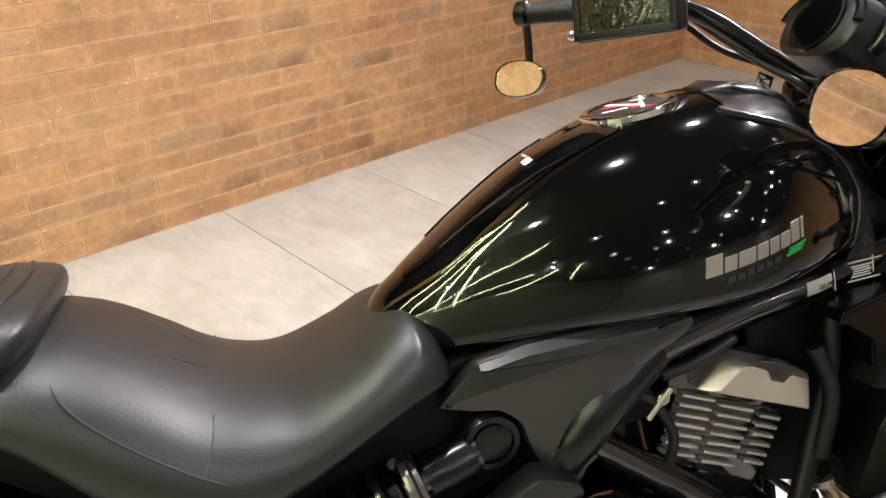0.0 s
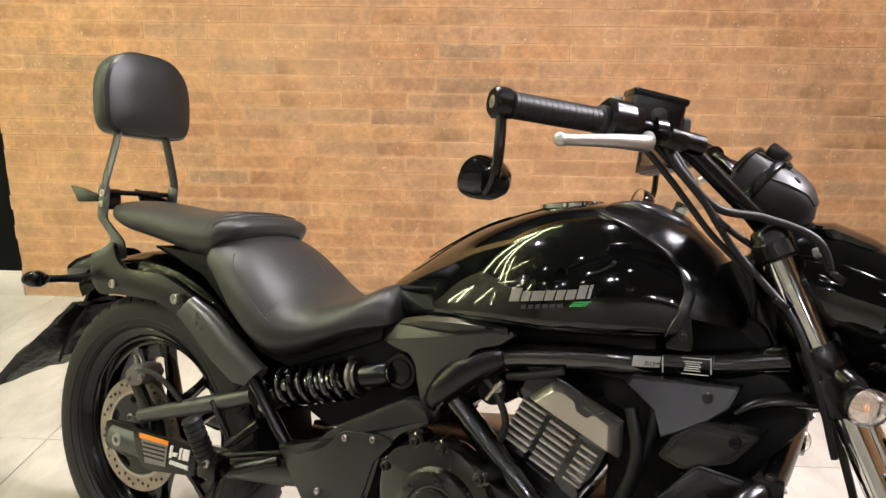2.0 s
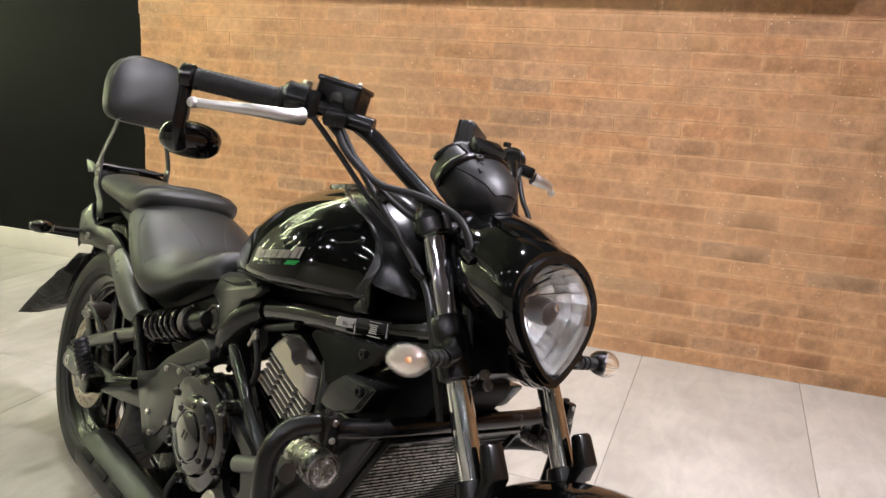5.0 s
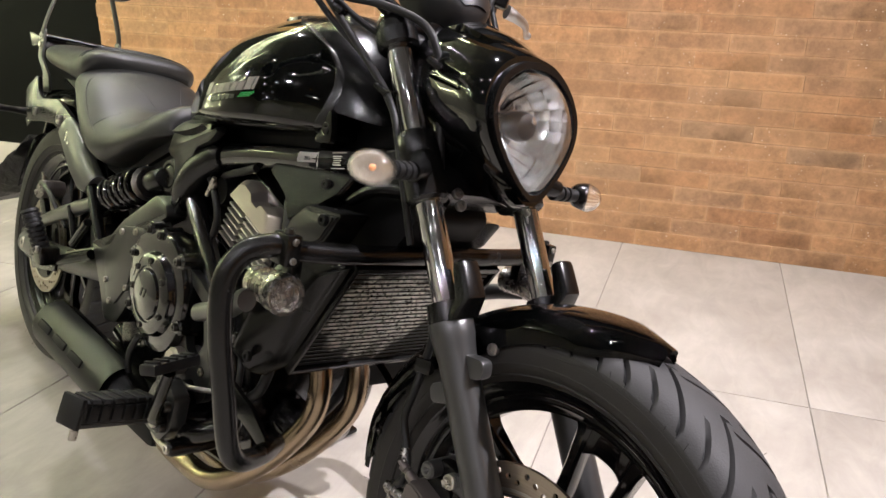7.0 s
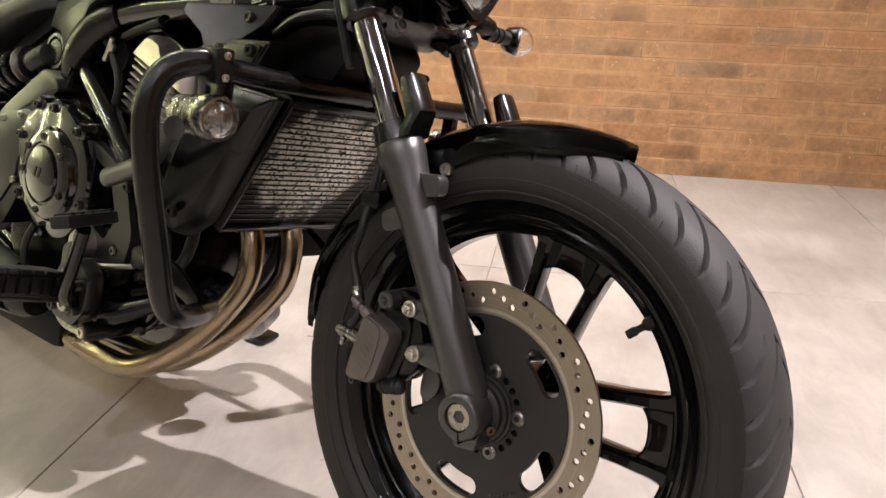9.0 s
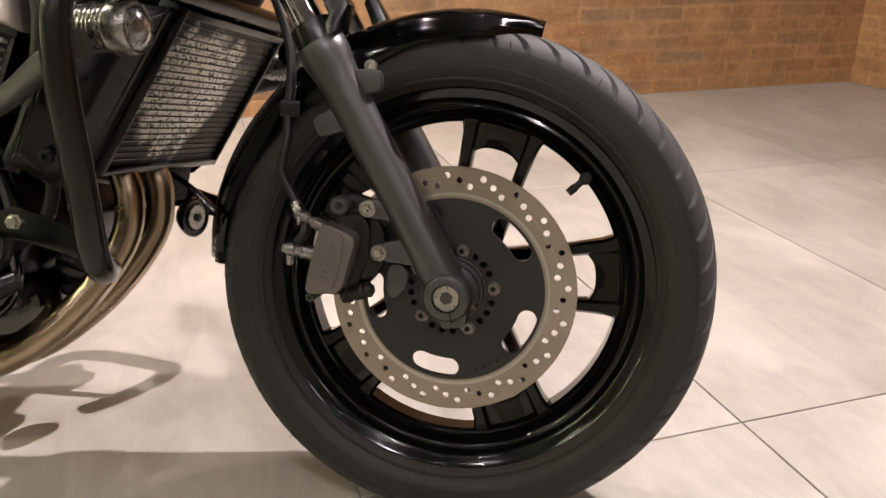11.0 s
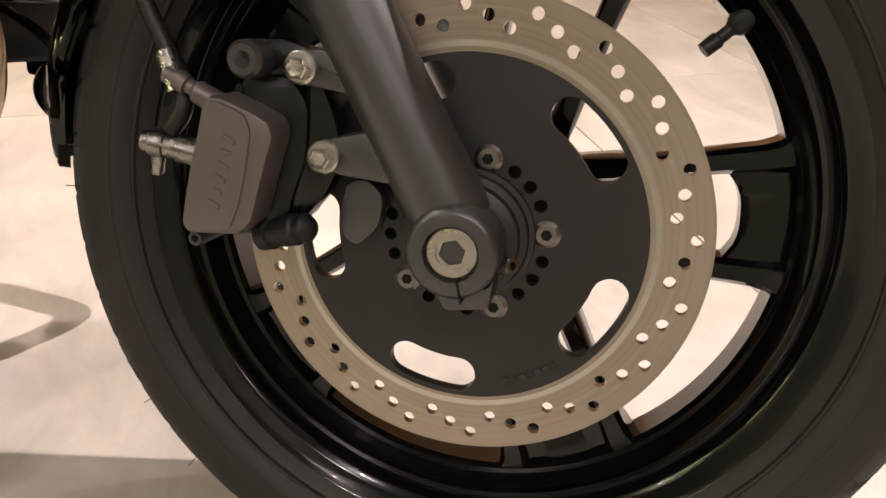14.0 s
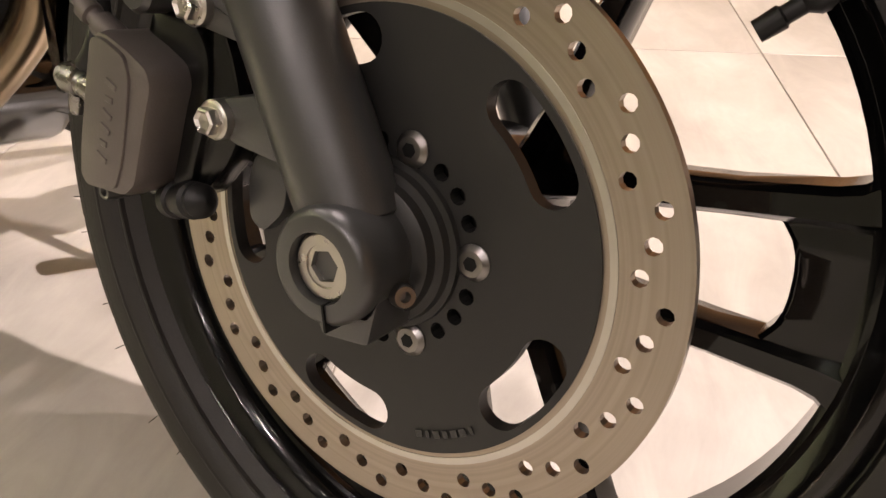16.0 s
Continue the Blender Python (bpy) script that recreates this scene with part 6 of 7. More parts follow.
# ---- engine guard with fog lamp ----
for side in (-1, 1):
    f = lambda pts: [(x, y * side, z) for x, y, z in pts]
    g = rod("engine_guard", f([(1.268, 0.250, 0.636), (1.256, 0.275, 0.637), (1.242, 0.305, 0.622), (1.236, 0.321, 0.585), (1.236, 0.316, 0.520), (1.238, 0.296, 0.430), (1.237, 0.276, 0.358), (1.228, 0.248, 0.332), (1.200, 0.195, 0.320), (1.165, 0.150, 0.312)]), 0.0150, SATIN, n=18, k=7, label="black tubular engine guard")
    rod("guard_stay", f([(1.236, 0.285, 0.560), (1.17, 0.250, 0.540), (1.09, 0.215, 0.500), (0.985, 0.205, 0.460)]), 0.0115, FORK, g, flat=1.25)
    part("guard_clamp", rbox((0.034, 0.022, 0.040), 0.004, pose(1.268, side * 0.262, 0.636)), SATIN, g)
    bolt(g, (1.268, side * 0.262, 0.655), 0.006, (0, 0, 1), mat=DARK_BOLT, height=0.006)
    for z in (0.624, 0.648):
        bolt(g, (1.284, side * 0.262, z), 0.0045, (1, 0, 0), height=0.004)
    part("fog_lamp", lathe((1.200, side * 0.252, 0.576), (1, 0.08 * side, 0.03), [(0, 0.0), (0, 0.016), (0.006, 0.0225), (0.016, 0.0232)] + [q for k in range(7) for q in ((0.020 + 0.005 * k, 0.0232), (0.0205 + 0.005 * k, 0.0215), (0.0230 + 0.005 * k, 0.0215), (0.0235 + 0.005 * k, 0.0232))] + [(0.056, 0.0232), (0.057, 0.0262), (0.078, 0.0262), (0.081, 0.0245), (0.081, 0.0215), (0.05, 0.0213)], 36), FOG_STEEL, g, "ribbed steel fog lamp")
    at, way = V((1.274, side * 0.258, 0.578)), (1, 0.08 * side, 0.03)
    dome = lathe(at, way, [(-0.004, 0.0212), (0.0, 0.0212), (0.006, 0.0195), (0.012, 0.0145), (0.0155, 0.007), (0.0165, 0.0008), (0.0145, 0.0008), (0.0135, 0.0062), (0.0105, 0.013), (0.005, 0.0178), (0.0, 0.0195), (-0.004, 0.0195)], 28, closed=True)
    fog_lens = part("fog_lens", dome, LENS, g, "clear domed lens")
    fog_lens.visible_shadow = False
    part("fog_reflector", lathe(at, way, [(-0.022, 0.0), (-0.021, 0.008), (-0.012, 0.016), (-0.002, 0.0205)], 24), FOG_STEEL, g)
    part("fog_bracket", rbox((0.02, 0.018, 0.05), 0.003, pose(1.245, side * 0.232, 0.610)), POWDER, g)
for side in (-1, 1):
    plate = slab(rounded([(1.040, 0.372), (1.085, 0.384), (1.150, 0.366), (1.196, 0.338), (1.196, 0.316), (1.150, 0.332), (1.085, 0.346), (1.040, 0.342)], 0.008), side * 0.184, side * 0.192, bevel=0.0015)
    bracket = part("guard_bracket", plate, POWDER, bike, "flat black steel bracket of the engine guard")
    part("bolt", lathe((1.083, side * 0.192, 0.366), (0, side, 0), [(-0.002, 0.0095), (0.001, 0.0095), (0.001, 0.0075), (0.007, 0.0075), (0.0075, 0.006), (0.0075, 0)], 6), BOLT, bracket, angle=15)
rod("guard_crossbar", [(1.268, -0.255, 0.634), (1.270, -0.14, 0.630), (1.270, 0.14, 0.630), (1.268, 0.255, 0.634)], 0.0140, SATIN, n=18)

# ---- exhaust ----
for y0, y1 in ((-0.076, -0.145), (-0.002, -0.085)):
    pipe = rod("exhaust_pipe", [(1.115, y0, 0.46), (1.142, y0, 0.43), (1.158, y0 - 0.002, 0.385), (1.150, y0 - 0.006, 0.330), (1.115, (y0 + y1) / 2, 0.262), (1.060, y1 + 0.01, 0.205), (1.000, y1, 0.172), (0.93, y1, 0.162), (0.84, y1, 0.165), (0.74, y1 * 0.9, 0.17)], 0.0185, GOLD, n=18, k=7, label="heat-tinted golden exhaust header pipe")
    part("pipe_flange", lathe((1.120, y0, 0.462), (0.55, 0, -0.8), [(0, 0.026), (0.012, 0.026), (0.014, 0.020)], 20), BOLT, pipe)
part("collector_box", rbox((0.34, 0.20, 0.09), 0.02, pose(0.66, -0.07, 0.19)), DULL, bike, "dull black exhaust chamber")
M0, M1 = V((0.800, -0.190, 0.225)), V((0.372, -0.205, 0.262))
MD = (M1 - M0).normalized()
muf = part("muffler", lathe(M0, MD, [(0, 0.025), (0.02, 0.036), (0.09, 0.047), (0.355, 0.047), (0.372, 0.044), (0.376, 0.033), (0.35, 0.027)], 36), POWDER, bike, "black slotted muffler")
shield_rows = []
for i in range(14):
    s = 0.045 + 0.32 * i / 13
    c = M0 + MD * s
    shield_rows.append([c + 0.051 * V((0, -math.cos(radians(a)), math.sin(radians(a)))) for a in range(-55, 96, 10)])
hs = loft(shield_rows, closed=False)
bmesh.ops.solidify(hs, geom=list(hs.faces), thickness=0.003)
part("heat_shield", hs, COVER, muf)
# slots drawn as dark bars on the shield, their shade in the colour
for s in (0.16, 0.235, 0.31):
    c = M0 + MD * s + V((0, -0.0515 * math.cos(radians(22)), 0.0515 * math.sin(radians(22))))
    q = MD.to_track_quat("X", "Z").to_matrix().to_4x4()
    sl = bmesh.new()
    rbox((0.054, 0.006, 0.015), 0.0028, Matrix.Translation(c) @ q @ pose(0, 0, 0, 22, 0, 0), sl)
    part("slot", sl, DULL, muf)

# ---- controls at the feet ----
rod("footpeg_arm", [(0.93, -0.13, 0.275), (0.95, -0.19, 0.285), (0.965, -0.25, 0.298)], 0.016, SATIN)
P0, P1 = V((0.962, -0.245, 0.300)), V((1.012, -0.392, 0.332))
PEG = Matrix.Translation(P0) @ (P1 - P0).to_track_quat("X", "Z").to_matrix().to_4x4()
peg_core = rbox((0.152, 0.034, 0.036), 0.007, PEG @ pose(0.080, 0, 0), seg=3)
peg = part("footpeg", peg_core, SOFT_RUBBER, bike, "ribbed black rubber footpeg")
for k in range(6):
    part("peg_rib", rbox((0.0165, 0.039, 0.008), 0.0028, PEG @ pose(0.026 + 0.0215 * k, 0, 0.0175)), SOFT_RUBBER, peg)
    part("peg_rib", rbox((0.0165, 0.006, 0.024), 0.002, PEG @ pose(0.026 + 0.0215 * k, 0.0175, 0)), SOFT_RUBBER, peg)
part("peg_end", rbox((0.009, 0.042, 0.046), 0.004, PEG @ pose(0.156, 0, 0)), SOFT_RUBBER, peg)
part("peg_foot", rbox((0.150, 0.030, 0.006), 0.002, PEG @ pose(0.078, 0, -0.020)), FORK, peg)
block = part("peg_mount", slab(rounded([(0.900, 0.238), (0.955, 0.232), (0.985, 0.262), (0.990, 0.318), (0.955, 0.336), (0.915, 0.322), (0.890, 0.280)], 0.010, 3), -0.224, -0.196, bevel=0.005), COVER, bike, "black footpeg mount with bolts")
for x, z in ((0.912, 0.256), (0.948, 0.318), (0.975, 0.300), (0.968, 0.262)):
    bolt(block, (x, -0.224, z), 0.0085, mat=DARK_BOLT, height=0.010)
part("heel_plate", slab(rounded([(0.862, 0.232), (0.905, 0.205), (0.948, 0.226), (0.930, 0.300), (0.905, 0.352), (0.868, 0.338)], 0.012, 3), -0.196, -0.187, bevel=0.003), STRUT, block)
part("peg_feeler", lathe(P1 - (P1 - P0) * 0.08 + V((0, 0, -0.018)), (0, -0.1, -1), [(0, 0.007), (0.026, 0.006), (0.028, 0.0)], 10), BOLT, peg)
PM = Matrix.Translation((1.100, -0.300, 0.425)) @ Matrix.Rotation(radians(18), 4, "Z") @ Matrix.Rotation(radians(-15), 4, "Y")
pedal = rod("brake_pedal", [(0.955, -0.225, 0.270), (1.00, -0.262, 0.300), (1.055, -0.285, 0.355), (1.095, -0.298, 0.412)], 0.0, POWDER, radii=[0.012, 0.010, 0.009, 0.009], label="black brake pedal with a ribbed rubber pad")
part("pedal_pad", rbox((0.030, 0.085, 0.016), 0.004, PM), SOFT_RUBBER, pedal)
for k in range(5):
    part("pad_rib", rbox((0.026, 0.006, 0.004), 0.001, PM @ pose(0, -0.032 + 0.016 * k, 0.009)), SOFT_RUBBER, pedal)
for at, r, h in (((0.955, -0.215, 0.270), 0.020, 0.03), ((0.905, -0.165, 0.245), 0.018, 0.04), ((0.99, -0.19, 0.235), 0.014, 0.05), ((0.93, -0.20, 0.31), 0.012, 0.03)):
    b = lathe(at, (0, -1, 0), [(-0.06, r), (h * 0.6, r), (h * 0.7, r * 0.8), (h * 0.7, 0)], 16)
    part("control_pivot", b, POWDER, bike)
    bolt(bike, (at[0], at[1] - h * 0.7, at[2]), r * 0.6)
rod("pedal_rod", [(0.99, -0.225, 0.235), (0.92, -0.21, 0.225), (0.86, -0.19, 0.225)], 0.006, BOLT)
rod("control_bracket", [(0.86, -0.13, 0.22), (0.93, -0.17, 0.25), (1.00, -0.19, 0.26), (1.06, -0.16, 0.29)], 0.0, SATIN, radii=[0.02, 0.018, 0.016, 0.012])
# pillion footpeg, folded up
Q0, Q1 = V((0.335, -0.215, 0.385)), V((0.303, -0.240, 0.468))
rp = part("pillion_footpeg", lathe(Q0, Q1 - Q0, [(0, 0.014)] + [q for k in range(8) for q in ((0.004 + 0.0102 * k, 0.0185), (0.0105 + 0.0102 * k, 0.0185), (0.0112 + 0.0102 * k, 0.0158), (0.0138 + 0.0102 * k, 0.0158))] + [(0.088, 0.019), (0.094, 0.016), (0.095, 0)], 16), SOFT_RUBBER, bike, "folded ribbed rubber pillion footpeg")
part("peg_bracket", rbox((0.046, 0.040, 0.040), 0.006, pose(0.340, -0.208, 0.380)), POWDER, rp)
bolt(rp, (0.340, -0.228, 0.392), 0.009)
rod("peg_hanger", [(0.30, -0.17, 0.36), (0.35, -0.19, 0.37), (0.45, -0.16, 0.41)], 0.011, POWDER)

# side stand
ss = rod("side_stand", [(0.66, 0.10, 0.215), (0.705, 0.20, 0.158), (0.748, 0.316, 0.098)], 0.013, POWDER, label="black side stand")
foot_at = V((0.758, 0.325, 0.0862))
foot = rbox((0.085, 0.050, 0.010), 0.003)
foot.transform(Matrix.Translation(foot_at) @ Matrix.Rotation(radians(13.2), 4, "X"))
part("stand_foot", foot, POWDER, ss)

# ---- small things round the sump ----
filt = part("oil_filter", lathe((1.055, -0.055, 0.300), (1, 0, -0.25), [(0, 0.030), (0.004, 0.034), (0.045, 0.034), (0.052, 0.030), (0.055, 0.018), (0.055, 0)], 28), POWDER, bike, "black oil filter")
for k in range(12):
    a = 2 * math.pi * k / 12
    part("filter_rib", tube([V((1.060, -0.055 + 0.0342 * math.cos(a), 0.300 + 0.0342 * math.sin(a))), V((1.098, -0.055 + 0.0342 * math.cos(a), 0.290 + 0.0342 * math.sin(a)))], 0.0018, 6), POWDER, filt)
sump = part("engine_sump", slab(rounded([(0.78, 0.25), (1.03, 0.29), (1.06, 0.245), (1.01, 0.185), (0.86, 0.165), (0.78, 0.19)], 0.02, 3), -0.115, 0.10, bevel=0.012), ENGINE, bike, "gloss black engine sump")
for x, z in ((0.83, 0.235), (0.90, 0.205), (0.97, 0.215), (1.02, 0.25), (0.94, 0.262), (0.87, 0.19)):
    bolt(sump, (x, -0.115, z), 0.007, mat=GREY_BOLT, height=0.007)
for pts, r, mat in (([(1.07, -0.12, 0.46), (1.085, -0.125, 0.40), (1.065, -0.13, 0.345), (1.00, -0.135, 0.315)], 0.0085, SOFT_RUBBER), ([(1.02, -0.14, 0.42), (1.045, -0.15, 0.37), (1.035, -0.15, 0.31), (0.985, -0.145, 0.285)], 0.0055, SOFT_RUBBER),
                    ([(1.10, 0.02, 0.44), (1.115, 0.01, 0.37), (1.09, -0.02, 0.30), (1.05, -0.06, 0.255)], 0.009, SOFT_RUBBER), ([(0.91, -0.18, 0.315), (0.965, -0.19, 0.325), (1.015, -0.17, 0.335)], 0.0045, GREY_BOLT),
                    ([(1.09, -0.10, 0.42), (1.11, -0.04, 0.405), (1.11, 0.06, 0.40)], 0.006, GREY_BOLT)):
    rod("hose", pts, r, mat)
for x, y, z, r in ((1.00, -0.135, 0.315, 0.012), (1.02, -0.14, 0.425, 0.011), (0.955, -0.15, 0.345, 0.013), (1.045, -0.125, 0.345, 0.009)):
    part("hose_clamp", lathe((x, y + 0.01, z), (0, -1, 0), [(0, r), (0.022, r), (0.026, r * 0.7), (0.026, 0)], 16), POWDER, bike)
    bolt(bike, (x, y - 0.015, z), r * 0.55, mat=GREY_BOLT)

# ---- front fender, caliper, hoses ----
FEND = part("front_fender", arch((WB, FZ), 0.3235, 178, 75, 0.072, lambda t: float(np.interp(t, (0, 0.3, 0.55, 0.74, 0.9, 1), (0.02, 0.035, 0.050, 0.032, 0.024, 0.006))), 44, 0.012, (0.8, 0.25)), GLOSS, bike, "gloss black front fender", 50)
for side in (-1, 1):
    bolt(FEND, (1.466, side * 0.071, 0.562), 0.008, (0, side, 0), mat=BOLT)
part("fender_extension", arch((WB, FZ), 0.319, 179, 168, 0.060, lambda t: 0.02, 10, 0.008), SATIN, FEND)
face = [(1.428, 0.379), (1.437, 0.380), (1.455, 0.374), (1.468, 0.368), (1.471, 0.359), (1.467, 0.346), (1.4625, 0.328), (1.457, 0.306), (1.448, 0.298), (1.415, 0.295), (1.410, 0.301), (1.413, 0.320), (1.419, 0.348)]
body = slab(rounded(face, 0.004, 3), -0.137, -0.100, bevel=0.007)
cal = part("front_caliper", body, CALIPER, bike, "grey anodised front brake caliper")
crest = slab(rounded([(1.4285, 0.376), (1.4365, 0.377), (1.4535, 0.371), (1.4575, 0.362), (1.4545, 0.340), (1.4500, 0.318), (1.4440, 0.302), (1.4200, 0.299), (1.4155, 0.303), (1.4170, 0.320), (1.4225, 0.348)], 0.004, 3), -0.1385, -0.134, bevel=0.0012)
part("caliper_crest", crest, CALIPER, cal)
half = slab(rounded([(1.440, 0.392), (1.470, 0.392), (1.482, 0.376), (1.481, 0.345), (1.472, 0.318), (1.468, 0.296), (1.430, 0.290), (1.425, 0.34)], 0.008), -0.112, -0.050, bevel=0.005)
part("caliper_body", half, SATIN, cal)
for ring in ([(1.437, 0.392), (1.446, 0.412), (1.462, 0.414), (1.492, 0.405), (1.493, 0.392), (1.478, 0.386), (1.460, 0.392), (1.452, 0.380)],
             [(1.481, 0.404), (1.496, 0.372), (1.503, 0.346), (1.492, 0.322), (1.474, 0.300), (1.458, 0.300), (1.472, 0.330), (1.478, 0.360), (1.474, 0.395)]):
    part("caliper_bracket", slab(rounded(ring, 0.007), -0.108, -0.090, bevel=0.004), SATIN, cal)
for ring in ([(1.474, 0.407), (1.488, 0.410), (1.545, 0.392), (1.552, 0.376), (1.510, 0.384), (1.474, 0.388)], [(1.488, 0.356), (1.508, 0.362), (1.546, 0.372), (1.562, 0.338), (1.540, 0.334), (1.496, 0.337)]):
    part("caliper_lug", slab(rounded(ring, 0.008), -0.114, -0.094, bevel=0.004), FORK, cal, "satin black lug of the fork leg")
part("caliper_lobe", slab(rounded([(1.503, 0.331), (1.515, 0.335), (1.527, 0.325), (1.525, 0.305), (1.511, 0.290), (1.501, 0.295), (1.499, 0.315)], 0.007, 4), -0.101, -0.091, bevel=0.003), FORK, cal)
for at in ((1.4785, -0.117, 0.398), (1.4935, -0.117, 0.3475)):
    bo = part("caliper_bolt", lathe(at, (0, -1, 0), [(-0.01, 0.0098), (0.0015, 0.0098), (0.0026, 0.0085), (0.0026, 0.0068)], 24), BOLT, cal, "zinc flange bolt")
    part("bolt_head", lathe(at, (0, -1, 0), [(0.002, 0.0070), (0.0075, 0.0068), (0.0085, 0.0056), (0.0070, 0.0040), (0.0062, 0)], 6), BOLT, bo, angle=20)
for (x, z), r, y in (((1.4475, 0.4005), 0.0112, -0.128), ((1.413, 0.289), 0.0055, -0.124)):
    part("slide_pin", lathe((x, -0.060, z), (0, -1, 0), [(0, r), (-0.063 - y, r), (-0.060 - y, r * 0.8), (-0.060 - y, r * 0.45), (-0.066 - y, 0.0)], 20), FORK, cal)
part("pin_boot", lathe((1.466, -0.112, 0.2975), (0.85, -0.25, 0.28), [(-0.016, 0.0105), (-0.008, 0.0105), (-0.007, 0.0085), (0.002, 0.0100), (0.012, 0.0100), (0.014, 0.0082), (0.020, 0.0092), (0.024, 0.006), (0.026, 0)], 18), SOFT_RUBBER, cal)
for k, (w, tip) in enumerate(((0.0085, 24), (0.0060, 10), (0.0080, 28), (0.0080, 28), (0.0060, 10), (0.0085, 24))):
    part("caliper_mark", rbox((w, 0.0012, 0.0034), 0.0005, pose(1.4345 + 0.0020 * k, -0.1388, 0.317 + 0.0078 * k, 0, tip, 0), seg=1), CALIPER, cal)
part("bleed_nipple", lathe((1.436, -0.122, 0.370), (-0.85, -0.05, 0.42), [(0, 0.0075), (0.022, 0.0070), (0.024, 0.0045), (0.028, 0.0045), (0.029, 0.0062), (0.036, 0.0062), (0.037, 0.0035), (0.044, 0.0035), (0.044, 0)], 14), CALIPER, cal)
part("banjo", lathe((1.424, -0.118, 0.341), (-1, -0.1, 0.14), [(0, 0.0092), (0.022, 0.0088), (0.023, 0.0075), (0.030, 0.0075), (0.031, 0.0088), (0.040, 0.0088), (0.041, 0.0065), (0.045, 0.0065), (0.045, 0)], 20), FOG_STEEL, cal, "grey steel banjo fitting")
part("bleed_tail", lathe((1.388, -0.120, 0.344), (-0.1, 0, -1), [(0, 0.0045), (0.016, 0.0042), (0.018, 0.003), (0.018, 0)], 10), FOG_STEEL, cal)
hose = rod("front_brake_hose", [(1.396, -0.120, 0.354), (1.404, -0.119, 0.366), (1.402, -0.114, 0.382), (1.386, -0.107, 0.405), (1.370, -0.104, 0.436), (1.374, -0.100, 0.470), (1.372, -0.090, 0.505), (1.373, -0.085, 0.540), (1.366, -0.076, 0.585), (1.345, -0.072, 0.64), (1.315, -0.070, 0.71)], 0.0056, SOFT_RUBBER)
part("hose_clip", rbox((0.024, 0.018, 0.020), 0.003, pose(1.373, -0.088, 0.508, 0, 0, 20)), POWDER, hose)
for a, b in ((V((1.400, -0.117, 0.377)), V((1.384, -0.106, 0.409))),):
    part("hose_end", lathe(a, b - a, [(0, 0.0062), (0.008, 0.0062), (0.009, 0.0075), (0.012, 0.0075), (0.013, 0.0066), (0.026, 0.0066)], 14), FOG_STEEL, hose)

# ---- handlebar and everything on it ----
def bar(side):
    return [(1.212, 0.0, 0.938), (1.210, 0.045 * side, 0.938), (1.195, 0.085 * side, 0.950), (1.150, 0.125 * side, 0.990), (1.105, 0.160 * side, 1.030), (1.075, 0.190 * side, 1.050), (1.050, 0.215 * side, 1.058), (1.000, 0.272 * side, 1.058), (0.915, 0.374 * side, 1.059)]


